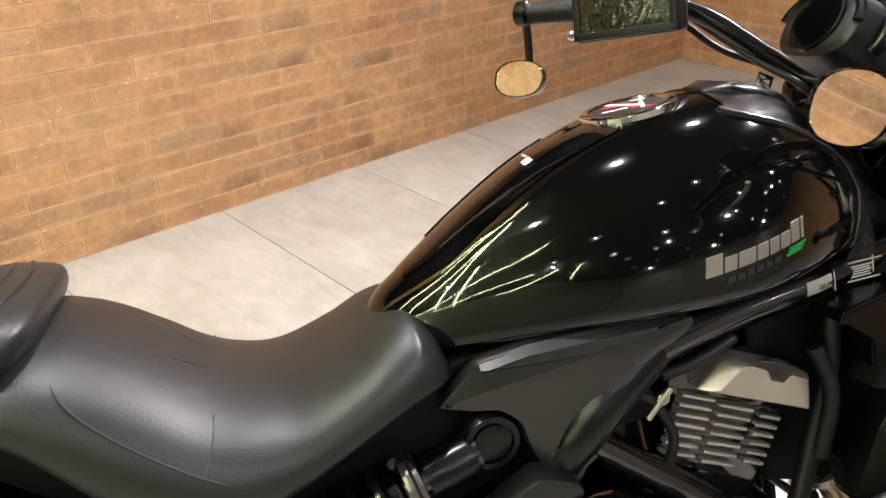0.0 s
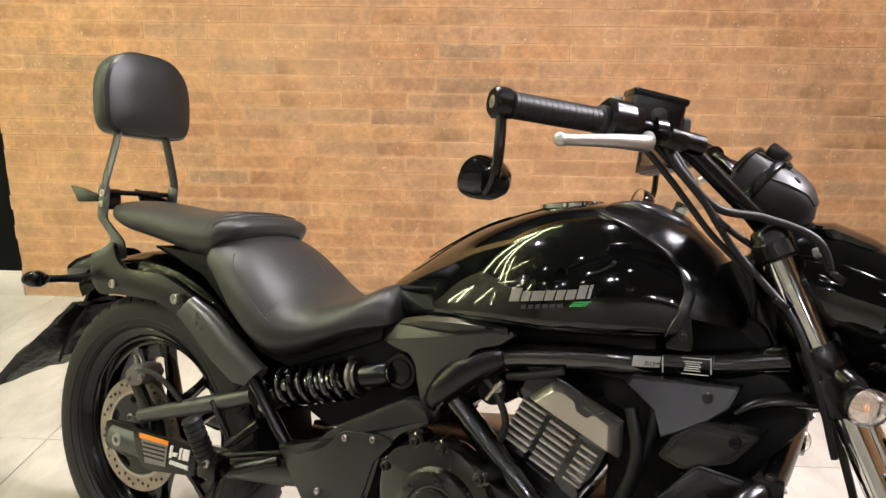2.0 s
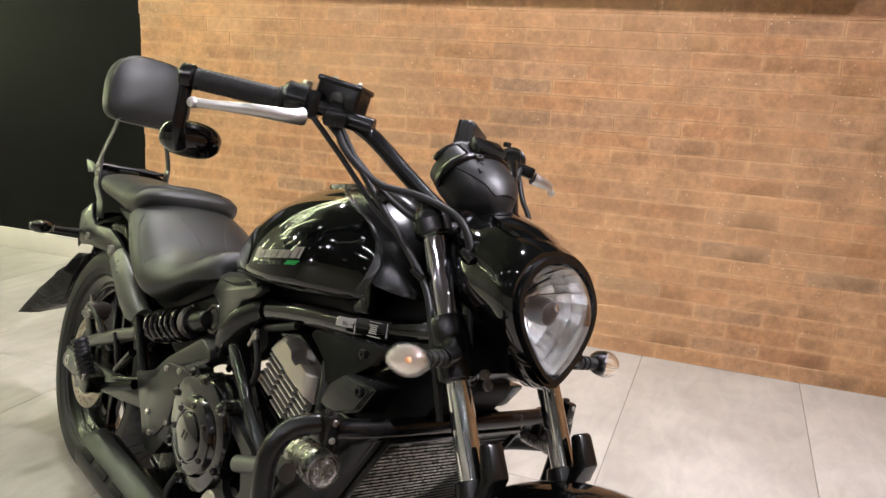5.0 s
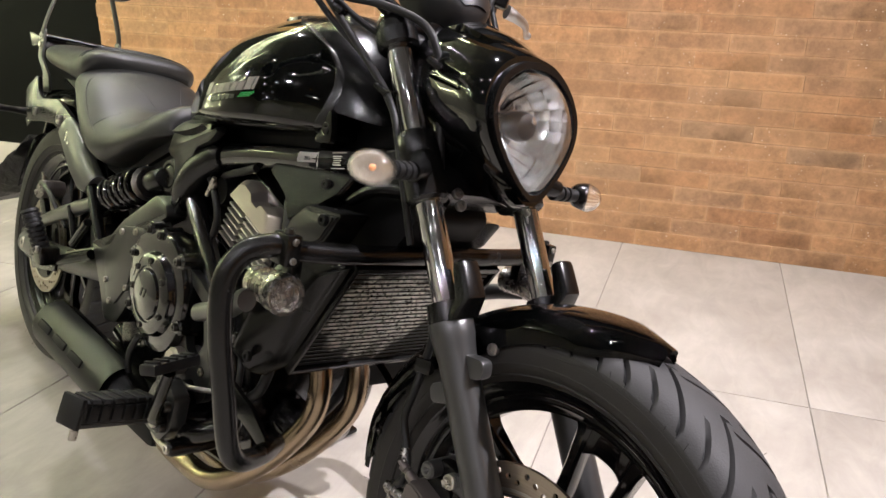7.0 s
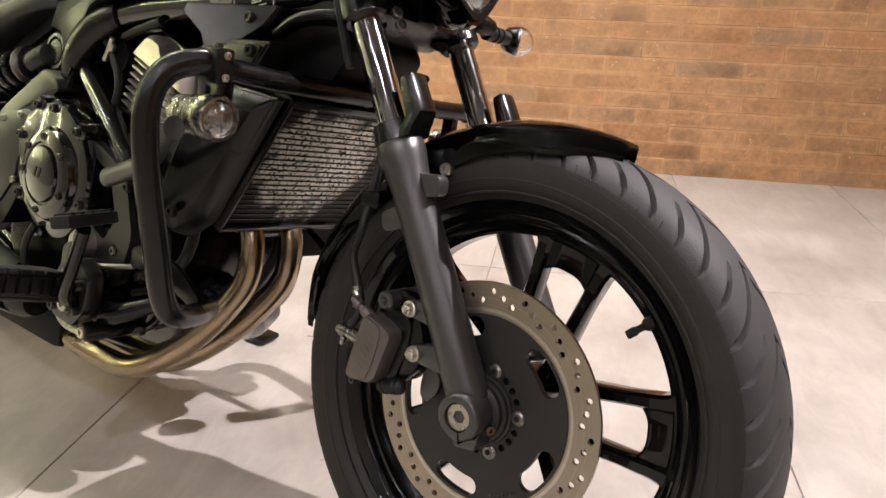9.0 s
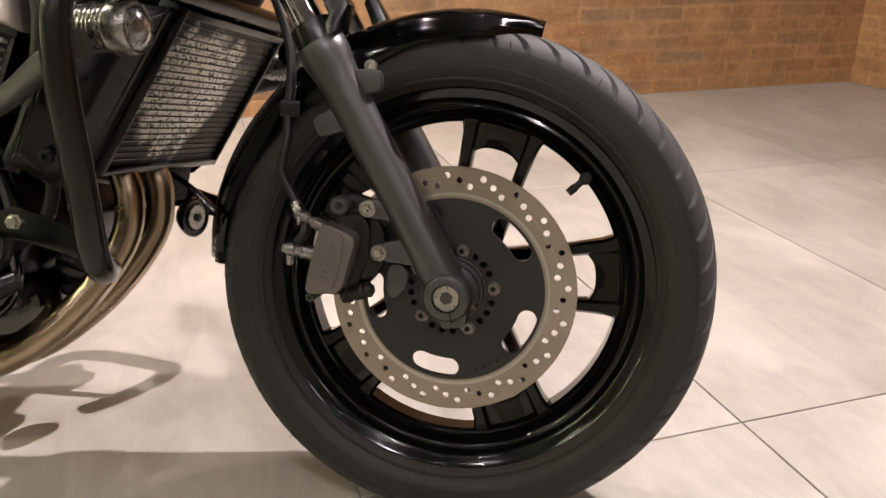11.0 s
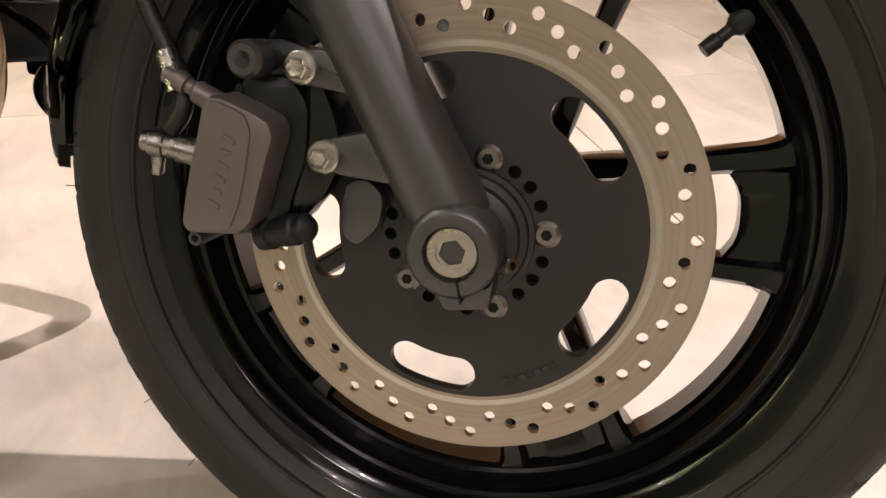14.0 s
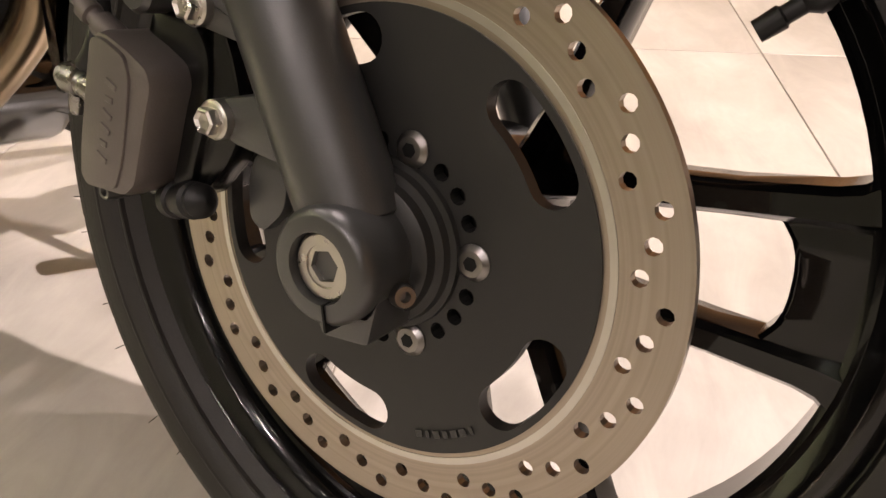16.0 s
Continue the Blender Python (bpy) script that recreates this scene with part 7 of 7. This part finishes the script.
hb = bmesh.new()
for side in (-1, 1):
    tube(bar(side), 0.0128, 16, 7, hb)
handlebar = part("handlebar", hb, POWDER, bike, "black swept-back handlebar")
for side in (-1, 1):
    part("bar_clamp", rbox((0.034, 0.030, 0.034), 0.006, pose(1.212, 0.045 * side, 0.938)), POWDER, handlebar)
    G0, G1 = V((0.998, 0.275 * side, 1.058)), V((0.918, 0.371 * side, 1.059))
    gd = (G1 - G0).normalized()
    gl = (G1 - G0).length
    grip = part("grip", lathe(G0, gd, [(-0.012, 0.014), (-0.012, 0.020), (-0.004, 0.0205)] + [q for k in range(14) for q in ((0.001 + k * (gl - 0.006) / 14, 0.0168), (0.006 + k * (gl - 0.006) / 14, 0.0168), (0.0065 + k * (gl - 0.006) / 14, 0.0164), (0.0082 + k * (gl - 0.006) / 14, 0.0164))] + [(gl - 0.002, 0.018), (gl, 0.016)], 24), SOFT_RUBBER, handlebar, "ribbed black rubber grip")
    part("bar_end", lathe(G1, gd, [(0, 0.016), (0.004, 0.020), (0.020, 0.020), (0.024, 0.016), (0.024, 0.008), (0.021, 0.007), (0.021, 0)], 24), POWDER, grip, "black bar-end weight")
    part("end_screw", lathe(G1 + gd * 0.0205, gd, [(0, 0.0085), (0.0030, 0.0085), (0.0036, 0.0070), (0.0036, 0.0040), (0.0015, 0.0036), (0.0015, 0)], 20), STEEL, grip, "bright steel end screw")
    end = G1 + gd * 0.012
    stem = part("mirror_stem", tube([end + V((0, 0, 0.004)), end + V((0.006, 0.003 * side, -0.030)), end + V((0.008, 0.004 * side, -0.070)), end + V((0.004, -0.002 * side, -0.092)), end + V((-0.008, -0.012 * side, -0.108))], 0.0060, 12, 5, flat=1.75), POWDER, handlebar, "black bar-end mirror arm")
    mc = V((0.880, -0.343, 0.967) if side < 0 else (0.893, 0.366, 0.960))
    nrm = V((-0.97, 0.12, 0.22) if side < 0 else (-0.84, -0.48, 0.22)).normalized()
    across = V((0, 0, 1)).cross(nrm).normalized()
    q = Matrix((across, nrm.cross(across), nrm)).transposed().to_4x4()
    oval = lambda s, h: [Matrix.Translation(mc) @ q @ V((s * 0.049 * math.copysign(abs(math.cos(a)) ** 0.85, math.cos(a)), s * 0.029 * math.copysign(abs(math.sin(a)) ** 0.8, math.sin(a)), h)) for a in [2 * math.pi * i / 36 for i in range(36)]]
    shell = part("mirror_shell", loft([oval(0.30, -0.030), oval(0.62, -0.026), oval(0.88, -0.016), oval(1.0, -0.004), oval(1.0, 0.003), oval(0.95, 0.004), oval(0.93, 0.001)]), GLOSS, stem, "gloss black mirror shell")
    part("mirror_glass", loft([oval(0.94, 0.0012), oval(0.94, 0.0022)]), MIRROR, shell, "mirror glass")
    # lever
    L0, L1 = V((1.066, 0.268 * side, 1.037)), V((1.005, 0.409 * side, 1.020))
    lev = tube([L0, L0.lerp(L1, 0.15) + V((0.012, 0.004 * side, -0.002)), L0.lerp(L1, 0.5) + V((0.014, 0.006 * side, 0)), L0.lerp(L1, 0.85) + V((0.004, 0, 0)), L1], 0, 12, 6, radii=[0.0100, 0.0080, 0.0064, 0.0050, 0.0054], flat=1.35)
    lever = part("brake_lever" if side < 0 else "clutch_lever", lev, ALLOY, handlebar, "bare aluminium hand lever")
    ball = bmesh.new()
    bmesh.ops.create_icosphere(ball, subdivisions=3, radius=0.0082, matrix=Matrix.Translation(L1))
    part("lever_ball", ball, ALLOY, lever)
    part("lever_perch", rbox((0.050, 0.034, 0.022), 0.006, pose(1.078, 0.218 * side, 1.046, 0, 10, 40 * side)), SATIN, handlebar)
    sw_at = V((1.016, 0.255 * side, 1.062))
    pod = part("switch_pod", lathe(sw_at - gd * 0.022, gd, [(0, 0.020), (0.004, 0.026), (0.034, 0.027), (0.040, 0.022)], 20), SATIN, handlebar, "black switch housing")
    part("switch_box", rbox((0.042, 0.036, 0.044), 0.007, pose(1.025, 0.240 * side, 1.060, 0, 0, -50 * side)), SATIN, pod)
    part("switch_button", rbox((0.012, 0.012, 0.010), 0.002, pose(1.010, 0.236 * side, 1.090)), BOLT if side < 0 else DULL, pod)
    part("bar_collar", lathe(V((1.052, 0.213 * side, 1.058)), V((0.6, -0.78 * side, 0.0)), [(0, 0.018), (0.018, 0.018)], 18), SATIN, handlebar)
# brake reservoir
res_m = pose(1.046, -0.192, 1.080, 0, 6, 32)
res = part("brake_reservoir", rbox((0.074, 0.052, 0.048), 0.010, res_m, seg=3), POWDER, handlebar, "black brake fluid reservoir")
part("reservoir_cap", rbox((0.077, 0.055, 0.010), 0.004, res_m @ pose(0, 0, 0.021)), POWDER, res)
part("sight_glass", lathe(res_m @ V((0.002, -0.025, -0.004)), res_m.to_3x3() @ V((0, -1, 0)), [(0, 0.0110), (0.002, 0.0110), (0.003, 0.0088), (0.002, 0.0)], 20), DARK_BOLT, res)
for sx in (-1, 1):
    bolt(res, res_m @ V((sx * 0.021, 0, 0.0255)), 0.004, (0, 0, 1))
part("reservoir_body", lathe((1.075, -0.205, 1.050), (0.7, 0.6, -0.1), [(0, 0.014), (0.05, 0.014)], 16), SATIN, res)
# gauge pod
pod = loft([[V((1.192, 0, 0.990)) + Matrix.Rotation(radians(32), 3, "Y") @ V((s, 0.93 * w * math.copysign(abs(math.cos(a)) ** 0.72, math.cos(a)), 0.93 * h * math.copysign(abs(math.sin(a)) ** 0.72, math.sin(a)))) for a in [2 * math.pi * (i + 0.5) / 32 for i in range(32)]] for s, w, h in ((-0.062, 0.058, 0.040), (-0.056, 0.066, 0.047), (-0.025, 0.070, 0.050), (0.010, 0.066, 0.049), (0.036, 0.054, 0.043), (0.052, 0.036, 0.031), (0.061, 0.016, 0.015), (0.0625, 0.003, 0.003))])
gauge = part("instrument_pod", pod, POD, bike, "black instrument pod above the headlight", 40)
gm = Matrix.Translation((1.192, 0, 0.990)) @ Matrix.Rotation(radians(32), 4, "Y")
part("gauge_ring", lathe(gm @ V((-0.060, 0, 0)), gm.to_3x3() @ V((-1, 0, 0)), [(0, 0.040), (0.005, 0.039), (0.006, 0.036), (0.002, 0.035)], 36), SATIN, gauge)
part("gauge_face", lathe(gm @ V((-0.0615, 0, 0)), gm.to_3x3() @ V((-1, 0, 0)), [(0, 0.036), (0.001, 0.036), (0.001, 0)], 36), LABEL_BLACK, gauge, "dark round instrument face")
part("gauge_glass", lathe(gm @ V((-0.063, 0, 0)), gm.to_3x3() @ V((-1, 0, 0)), [(0, 0.035), (0.001, 0.035), (0.001, 0)], 36), GLOSS, gauge)
part("gauge_strap", tube([gm @ V((-0.022, 0.0715 * math.cos(a), 0.0515 * math.sin(a))) for a in [math.pi * i / 10 - 0.2 for i in range(13)]], 0.005, 8, 3, flat=1.6), POWDER, gauge)
for a0, a1, r in ((0.9, 1.15, 0.0026), (2.2, 1.95, 0.0026)):
    line = []
    for s, w, h in ((-0.056, 0.066, 0.047), (-0.025, 0.070, 0.050), (0.010, 0.066, 0.049), (0.036, 0.054, 0.043)):
        a = a0 + (a1 - a0) * (s + 0.046) / 0.08
        line.append(gm @ V((s, w * math.cos(a), h * math.sin(a))))
    part("pod_rib", tube(line, r, 8, 5), SATIN, gauge)
visor = []
for s, w, h in ((-0.012, 0.069, 0.0498), (0.000, 0.067, 0.0494), (0.010, 0.066, 0.049), (0.024, 0.060, 0.0465), (0.036, 0.054, 0.043), (0.052, 0.036, 0.031)):
    lim = 0.45 + 8.0 * (s + 0.012)
    visor.append([gm @ V((s, (w + 0.0028) * math.cos(a), (h + 0.0028) * math.sin(a))) for a in [lim + (math.pi - 2 * lim) * k / 16 for k in range(17)]])
visor = loft(visor, closed=False)
bmesh.ops.recalc_face_normals(visor, faces=visor.faces)
bmesh.ops.solidify(visor, geom=list(visor.faces), thickness=0.003)
part("pod_visor", visor, POD, gauge, angle=30)
for side in (-1, 1):
    part("pod_slot", rbox((0.010, 0.004, 0.006), 0.0015, gm @ pose(0.012, side * 0.040, 0.0405, side * -35, 0, 0)), DULL, gauge)
part("pod_hood", tube([gm @ V((-0.060, 0.061 * math.cos(a), 0.043 * math.sin(a))) for a in [math.pi * i / 12 for i in range(13)]], 0.006, 8, 3), SATIN, gauge)
bolt(gauge, gm @ V((-0.012, -0.030, 0.045)), 0.0065, gm.to_3x3() @ V((0, -0.4, 1)), mat=DARK_BOLT, height=0.008)
part("indicator_box", rbox((0.030, 0.062, 0.022), 0.006, gm @ pose(-0.036, 0.0, 0.054)), SATIN, gauge)
part("gauge_stem", lathe((1.218, 0, 0.92), (0, 0, 1), [(0, 0.03), (0.06, 0.025)], 16), SATIN, gauge)
# cables and hoses
for pts, r in (([(1.070, -0.215, 1.045), (1.105, -0.205, 1.000), (1.145, -0.165, 0.965), (1.200, -0.125, 0.960), (1.265, -0.100, 0.940), (1.290, -0.085, 0.890), (1.305, -0.08, 0.82), (1.325, -0.08, 0.75)], 0.0058),
               ([(1.078, -0.210, 1.040), (1.120, -0.190, 0.985), (1.165, -0.150, 0.920), (1.205, -0.135, 0.880), (1.255, -0.125, 0.830), (1.295, -0.125, 0.755), (1.330, -0.115, 0.66)], 0.0050),
               ([(1.045, -0.235, 1.040), (1.09, -0.200, 0.990), (1.14, -0.16, 0.930), (1.19, -0.12, 0.88), (1.20, -0.07, 0.82)], 0.0045),
               ([(1.055, -0.225, 1.045), (1.10, -0.19, 1.00), (1.15, -0.14, 0.945), (1.21, -0.08, 0.90), (1.22, -0.03, 0.84)], 0.0045),
               ([(1.070, 0.215, 1.045), (1.13, 0.18, 0.99), (1.20, 0.13, 0.95), (1.24, 0.08, 0.87), (1.22, 0.05, 0.80)], 0.0050),
               ([(1.085, 0.205, 1.045), (1.115, 0.165, 1.010), (1.150, 0.115, 0.970), (1.190, 0.065, 0.930), (1.220, 0.045, 0.86)], 0.0050),
               ([(1.11, -0.155, 1.022), (1.16, -0.115, 0.975), (1.20, -0.08, 0.93)], 0.0065)):
    rod("cable", pts, r, SOFT_RUBBER, handlebar)
for at in ((1.150, -0.160, 0.945), (1.235, -0.128, 0.850), (1.295, -0.098, 0.895)):
    part("cable_tie", rbox((0.024, 0.018, 0.010), 0.003, pose(*at, 0, 30, 20)), SATIN, handlebar)
# phone case on the left bar
PH = look((0.971, 0.164, 1.062), (0.971 + 0.81, 0.164 + 0.56, 1.062 - 0.03)) @ pose(0, 0, 0, 0, 0, 4)
case = part("phone_case", rbox((0.158, 0.092, 0.030), 0.010, PH @ pose(0, 0, -0.008), seg=3), SOFT_RUBBER, handlebar, "black zipped phone case with a clear plastic window")
part("case_window", rbox((0.134, 0.070, 0.003), 0.001, PH @ pose(0, 0, 0.0075)), FILM, case, "wrinkled clear plastic window")
fr = bmesh.new()
for sx, sy, lx, ly in ((0, 0.0385, 0.150, 0.010), (0, -0.0385, 0.150, 0.010), (0.0705, 0, 0.010, 0.086), (-0.0705, 0, 0.010, 0.086)):
    rbox((lx, ly, 0.006), 0.002, PH @ pose(sx, sy, 0.008), fr)
part("case_border", fr, SOFT_RUBBER, case)
part("case_zip", tube([PH @ V((0.0795 * math.copysign(min(1, abs(u) * 1), u), v, -0.008)) for u, v in ((-1, -0.042), (-1, 0.042), (1, 0.042), (1, -0.042))], 0.0016, 6, 1), DARK_BOLT, case)
part("case_mount", tube([PH @ V((0, -0.01, -0.022)), PH @ V((0.01, -0.02, -0.05)), V((1.03, 0.235, 1.058))], 0.010, 10, 4), SATIN, case)

# labels on the frame tube
def tube_label(x0, x1, mat, name, label, low=-30, high=41):
    bm = bmesh.new()
    rows = []
    for i in range(9):
        x = x0 + (x1 - x0) * i / 8
        y = float(np.interp(x, (0.96, 1.07, 1.16), (-0.102, -0.090, -0.072)))
        z = float(np.interp(x, (0.96, 1.07, 1.16), (0.713, 0.727, 0.742)))
        rows.append([V((x, y - 0.0232 * math.cos(radians(a)), z + 0.0232 * math.sin(radians(a)))) for a in range(low, high, 10)])
    loft(rows, bm, closed=False)
    bmesh.ops.solidify(bm, geom=list(bm.faces), thickness=-0.0005)
    return part(name, bm, mat, bike, label)


pale = tube_label(1.050, 1.0885, LABEL_WHITE, "year_label", "pale year label on the frame tube", -10, 31)
dark = tube_label(1.090, 1.160, LABEL_BLACK, "warning_label", "black warning label with pale border on the frame tube")
LM = Matrix.Translation((1.067, -0.1146, 0.7262)) @ Matrix.Rotation(radians(-7), 4, "Y") @ Matrix.Rotation(radians(90), 4, "X") @ Matrix.Rotation(radians(-7), 4, "Y")
text = bpy.data.curves.new("year", "FONT")
text.body, text.size, text.extrude, text.align_x = "2015", 0.0085, 0.0002, "LEFT"
holder = new("year", text)
letters = bpy.data.meshes.new_from_object(holder.evaluated_get(bpy.context.evaluated_depsgraph_get()))
bpy.data.objects.remove(holder)
letters.materials.clear()
letters.materials.append(DULL)
year = piece("year_digits", letters, pale, LM)
bm = bmesh.new()
for k in range(5):
    rbox((0.044 - 0.004 * (k % 2), 0.001, 0.0014), 0, pose(1.124, -0.1025, 0.7295 + 0.0032 * k, 0, -9, -10), bm)
for z in (0.7245, 0.7478):
    rbox((0.066, 0.001, 0.0012), 0, pose(1.125, -0.1020, z, 0, -9, -10), bm)
for x, y, z in ((1.0925, -0.1085, 0.7315), (1.1570, -0.0960, 0.7415)):
    rbox((0.0012, 0.001, 0.0235), 0, pose(x, y, z, 0, -9, -10), bm)
part("label_lines", bm, LABEL_WHITE, dark)

# ---- tiles and bricks ----
TX, TY, TW, TL = 2.046, -0.050, 0.608, 1.187
tile_me = finish("tile", rbox((TW - 0.003, TL - 0.003, 0.010), 0.0008, pose(0, 0, -0.005), seg=1), TILE)
for i in range(-11, 5):
    for j in range(-4, 2):
        cx, cy = TX + (i + 0.5) * TW, TY + (j + 0.5) * TL
        if cx - TW / 2 < ROOM_E and cx + TW / 2 > ROOM_W:
            lo, hi = max(cx - TW / 2, ROOM_W), min(cx + TW / 2, ROOM_E)
            piece("tile", tile_me, floor, Matrix.Translation(((lo + hi) / 2, cy, 0)) @ Matrix.Diagonal(((hi - lo) / TW, 1, 1, 1)))

BW, BH = 0.262, 0.0656


def brick_mesh(w, seed):
    """A brick's face with worn, slightly uneven edges, a little proud of the bed joints; its uv runs along it."""
    rng = random.Random(seed)
    bm = bmesh.new()
    uv = bm.loops.layers.uv.new("UVMap")
    j = lambda s: s * (rng.random() - 0.5)
    hw, hh = w / 2 - 0.0002, BH / 2 - 0.0004
    xs = [-hw, -hw * 0.5, 0, hw * 0.5, hw]
    outer = [(x, -hh) for x in xs] + [(x, hh) for x in reversed(xs)]
    n = len(outer)
    back = [bm.verts.new((x, 0.012, z)) for x, z in outer]
    edge = [bm.verts.new((x, 0.0011 + j(0.0010), z + (j(0.0010) if abs(x) < hw else 0))) for x, z in outer]
    face = [bm.verts.new((x * 0.995, -0.0004 + j(0.0012), z * 0.955 + j(0.0012))) for x, z in outer]
    for a, b in ((back, edge), (edge, face)):
        for k in range(n):
            bm.faces.new((a[k], a[(k + 1) % n], b[(k + 1) % n], b[k]))
    for k in range(4):
        bm.faces.new((face[k], face[k + 1], face[n - 2 - k], face[n - 1 - k]))
    for f in bm.faces:
        for l in f.loops:
            l[uv].uv = (l.vert.co.x / w + 0.5, l.vert.co.z / BH + 0.5)
    return bm


BRICKS = [finish("brick", brick_mesh(BW, s), BRICK, 30) for s in range(10)]


def joined(name, places, parent, label):
    """Bricks that are too far off to pick one by one, as one mesh."""
    verts, faces, uvs = [], [], []
    for m, k in places:
        me, base = BRICKS[k], len(verts)
        verts += [tuple(m @ v.co) for v in me.vertices]
        faces += [tuple(base + i for i in p.vertices) for p in me.polygons]
        uvs += [c for d in me.uv_layers[0].data for c in d.uv]
    me = bpy.data.meshes.new(name)
    me.from_pydata(verts, [], faces)
    me.uv_layers.new(name="UVMap").data.foreach_set("uv", uvs)
    me.materials.append(BRICK)
    return tagged(piece(name, me, parent), label, kind="stuff")


rng = random.Random(11)
far = []
for row in range(int(ROOM_H / BH)):
    z = (row + 0.5) * BH
    x = -1.135 + (BW / 2 if row % 2 else 0.0) + 0.02 * (rng.random() - 0.5)
    x0 = -1.135
    if x > x0 + 0.01:
        far.append((Matrix.Translation(((x0 + x) / 2, ROOM_N, z)) @ Matrix.Diagonal(((x - x0) / BW, 1, 1, 1)), rng.randrange(10)))
    while x < ROOM_E - 0.01:
        w = min(BW, ROOM_E - x)
        m, k = Matrix.Translation((x + w / 2, ROOM_N, z)) @ Matrix.Diagonal((w / BW, 1, 1, 1)), rng.randrange(10)
        if -0.15 < x < 2.75 and z < 1.64:
            piece("brick", BRICKS[k], wall_north, m)
        else:
            far.append((m, k))
        x += w
joined("bricks", far, wall_north, "washed bricks of the same wall")
far = []
for row in range(int(ROOM_H / BH)):
    y = ROOM_S + (BW / 2 if row % 2 else 0.0)
    while y < ROOM_N - BW * 0.3:
        w = min(BW, ROOM_N - y)
        far.append((Matrix.Translation((ROOM_E, y + w / 2, (row + 0.5) * BH)) @ Matrix.Rotation(radians(-90), 4, "Z") @ Matrix.Diagonal((w / BW, 1, 1, 1)), rng.randrange(10)))
        y += w
joined("bricks", far, wall_east, "washed bricks of the side wall")
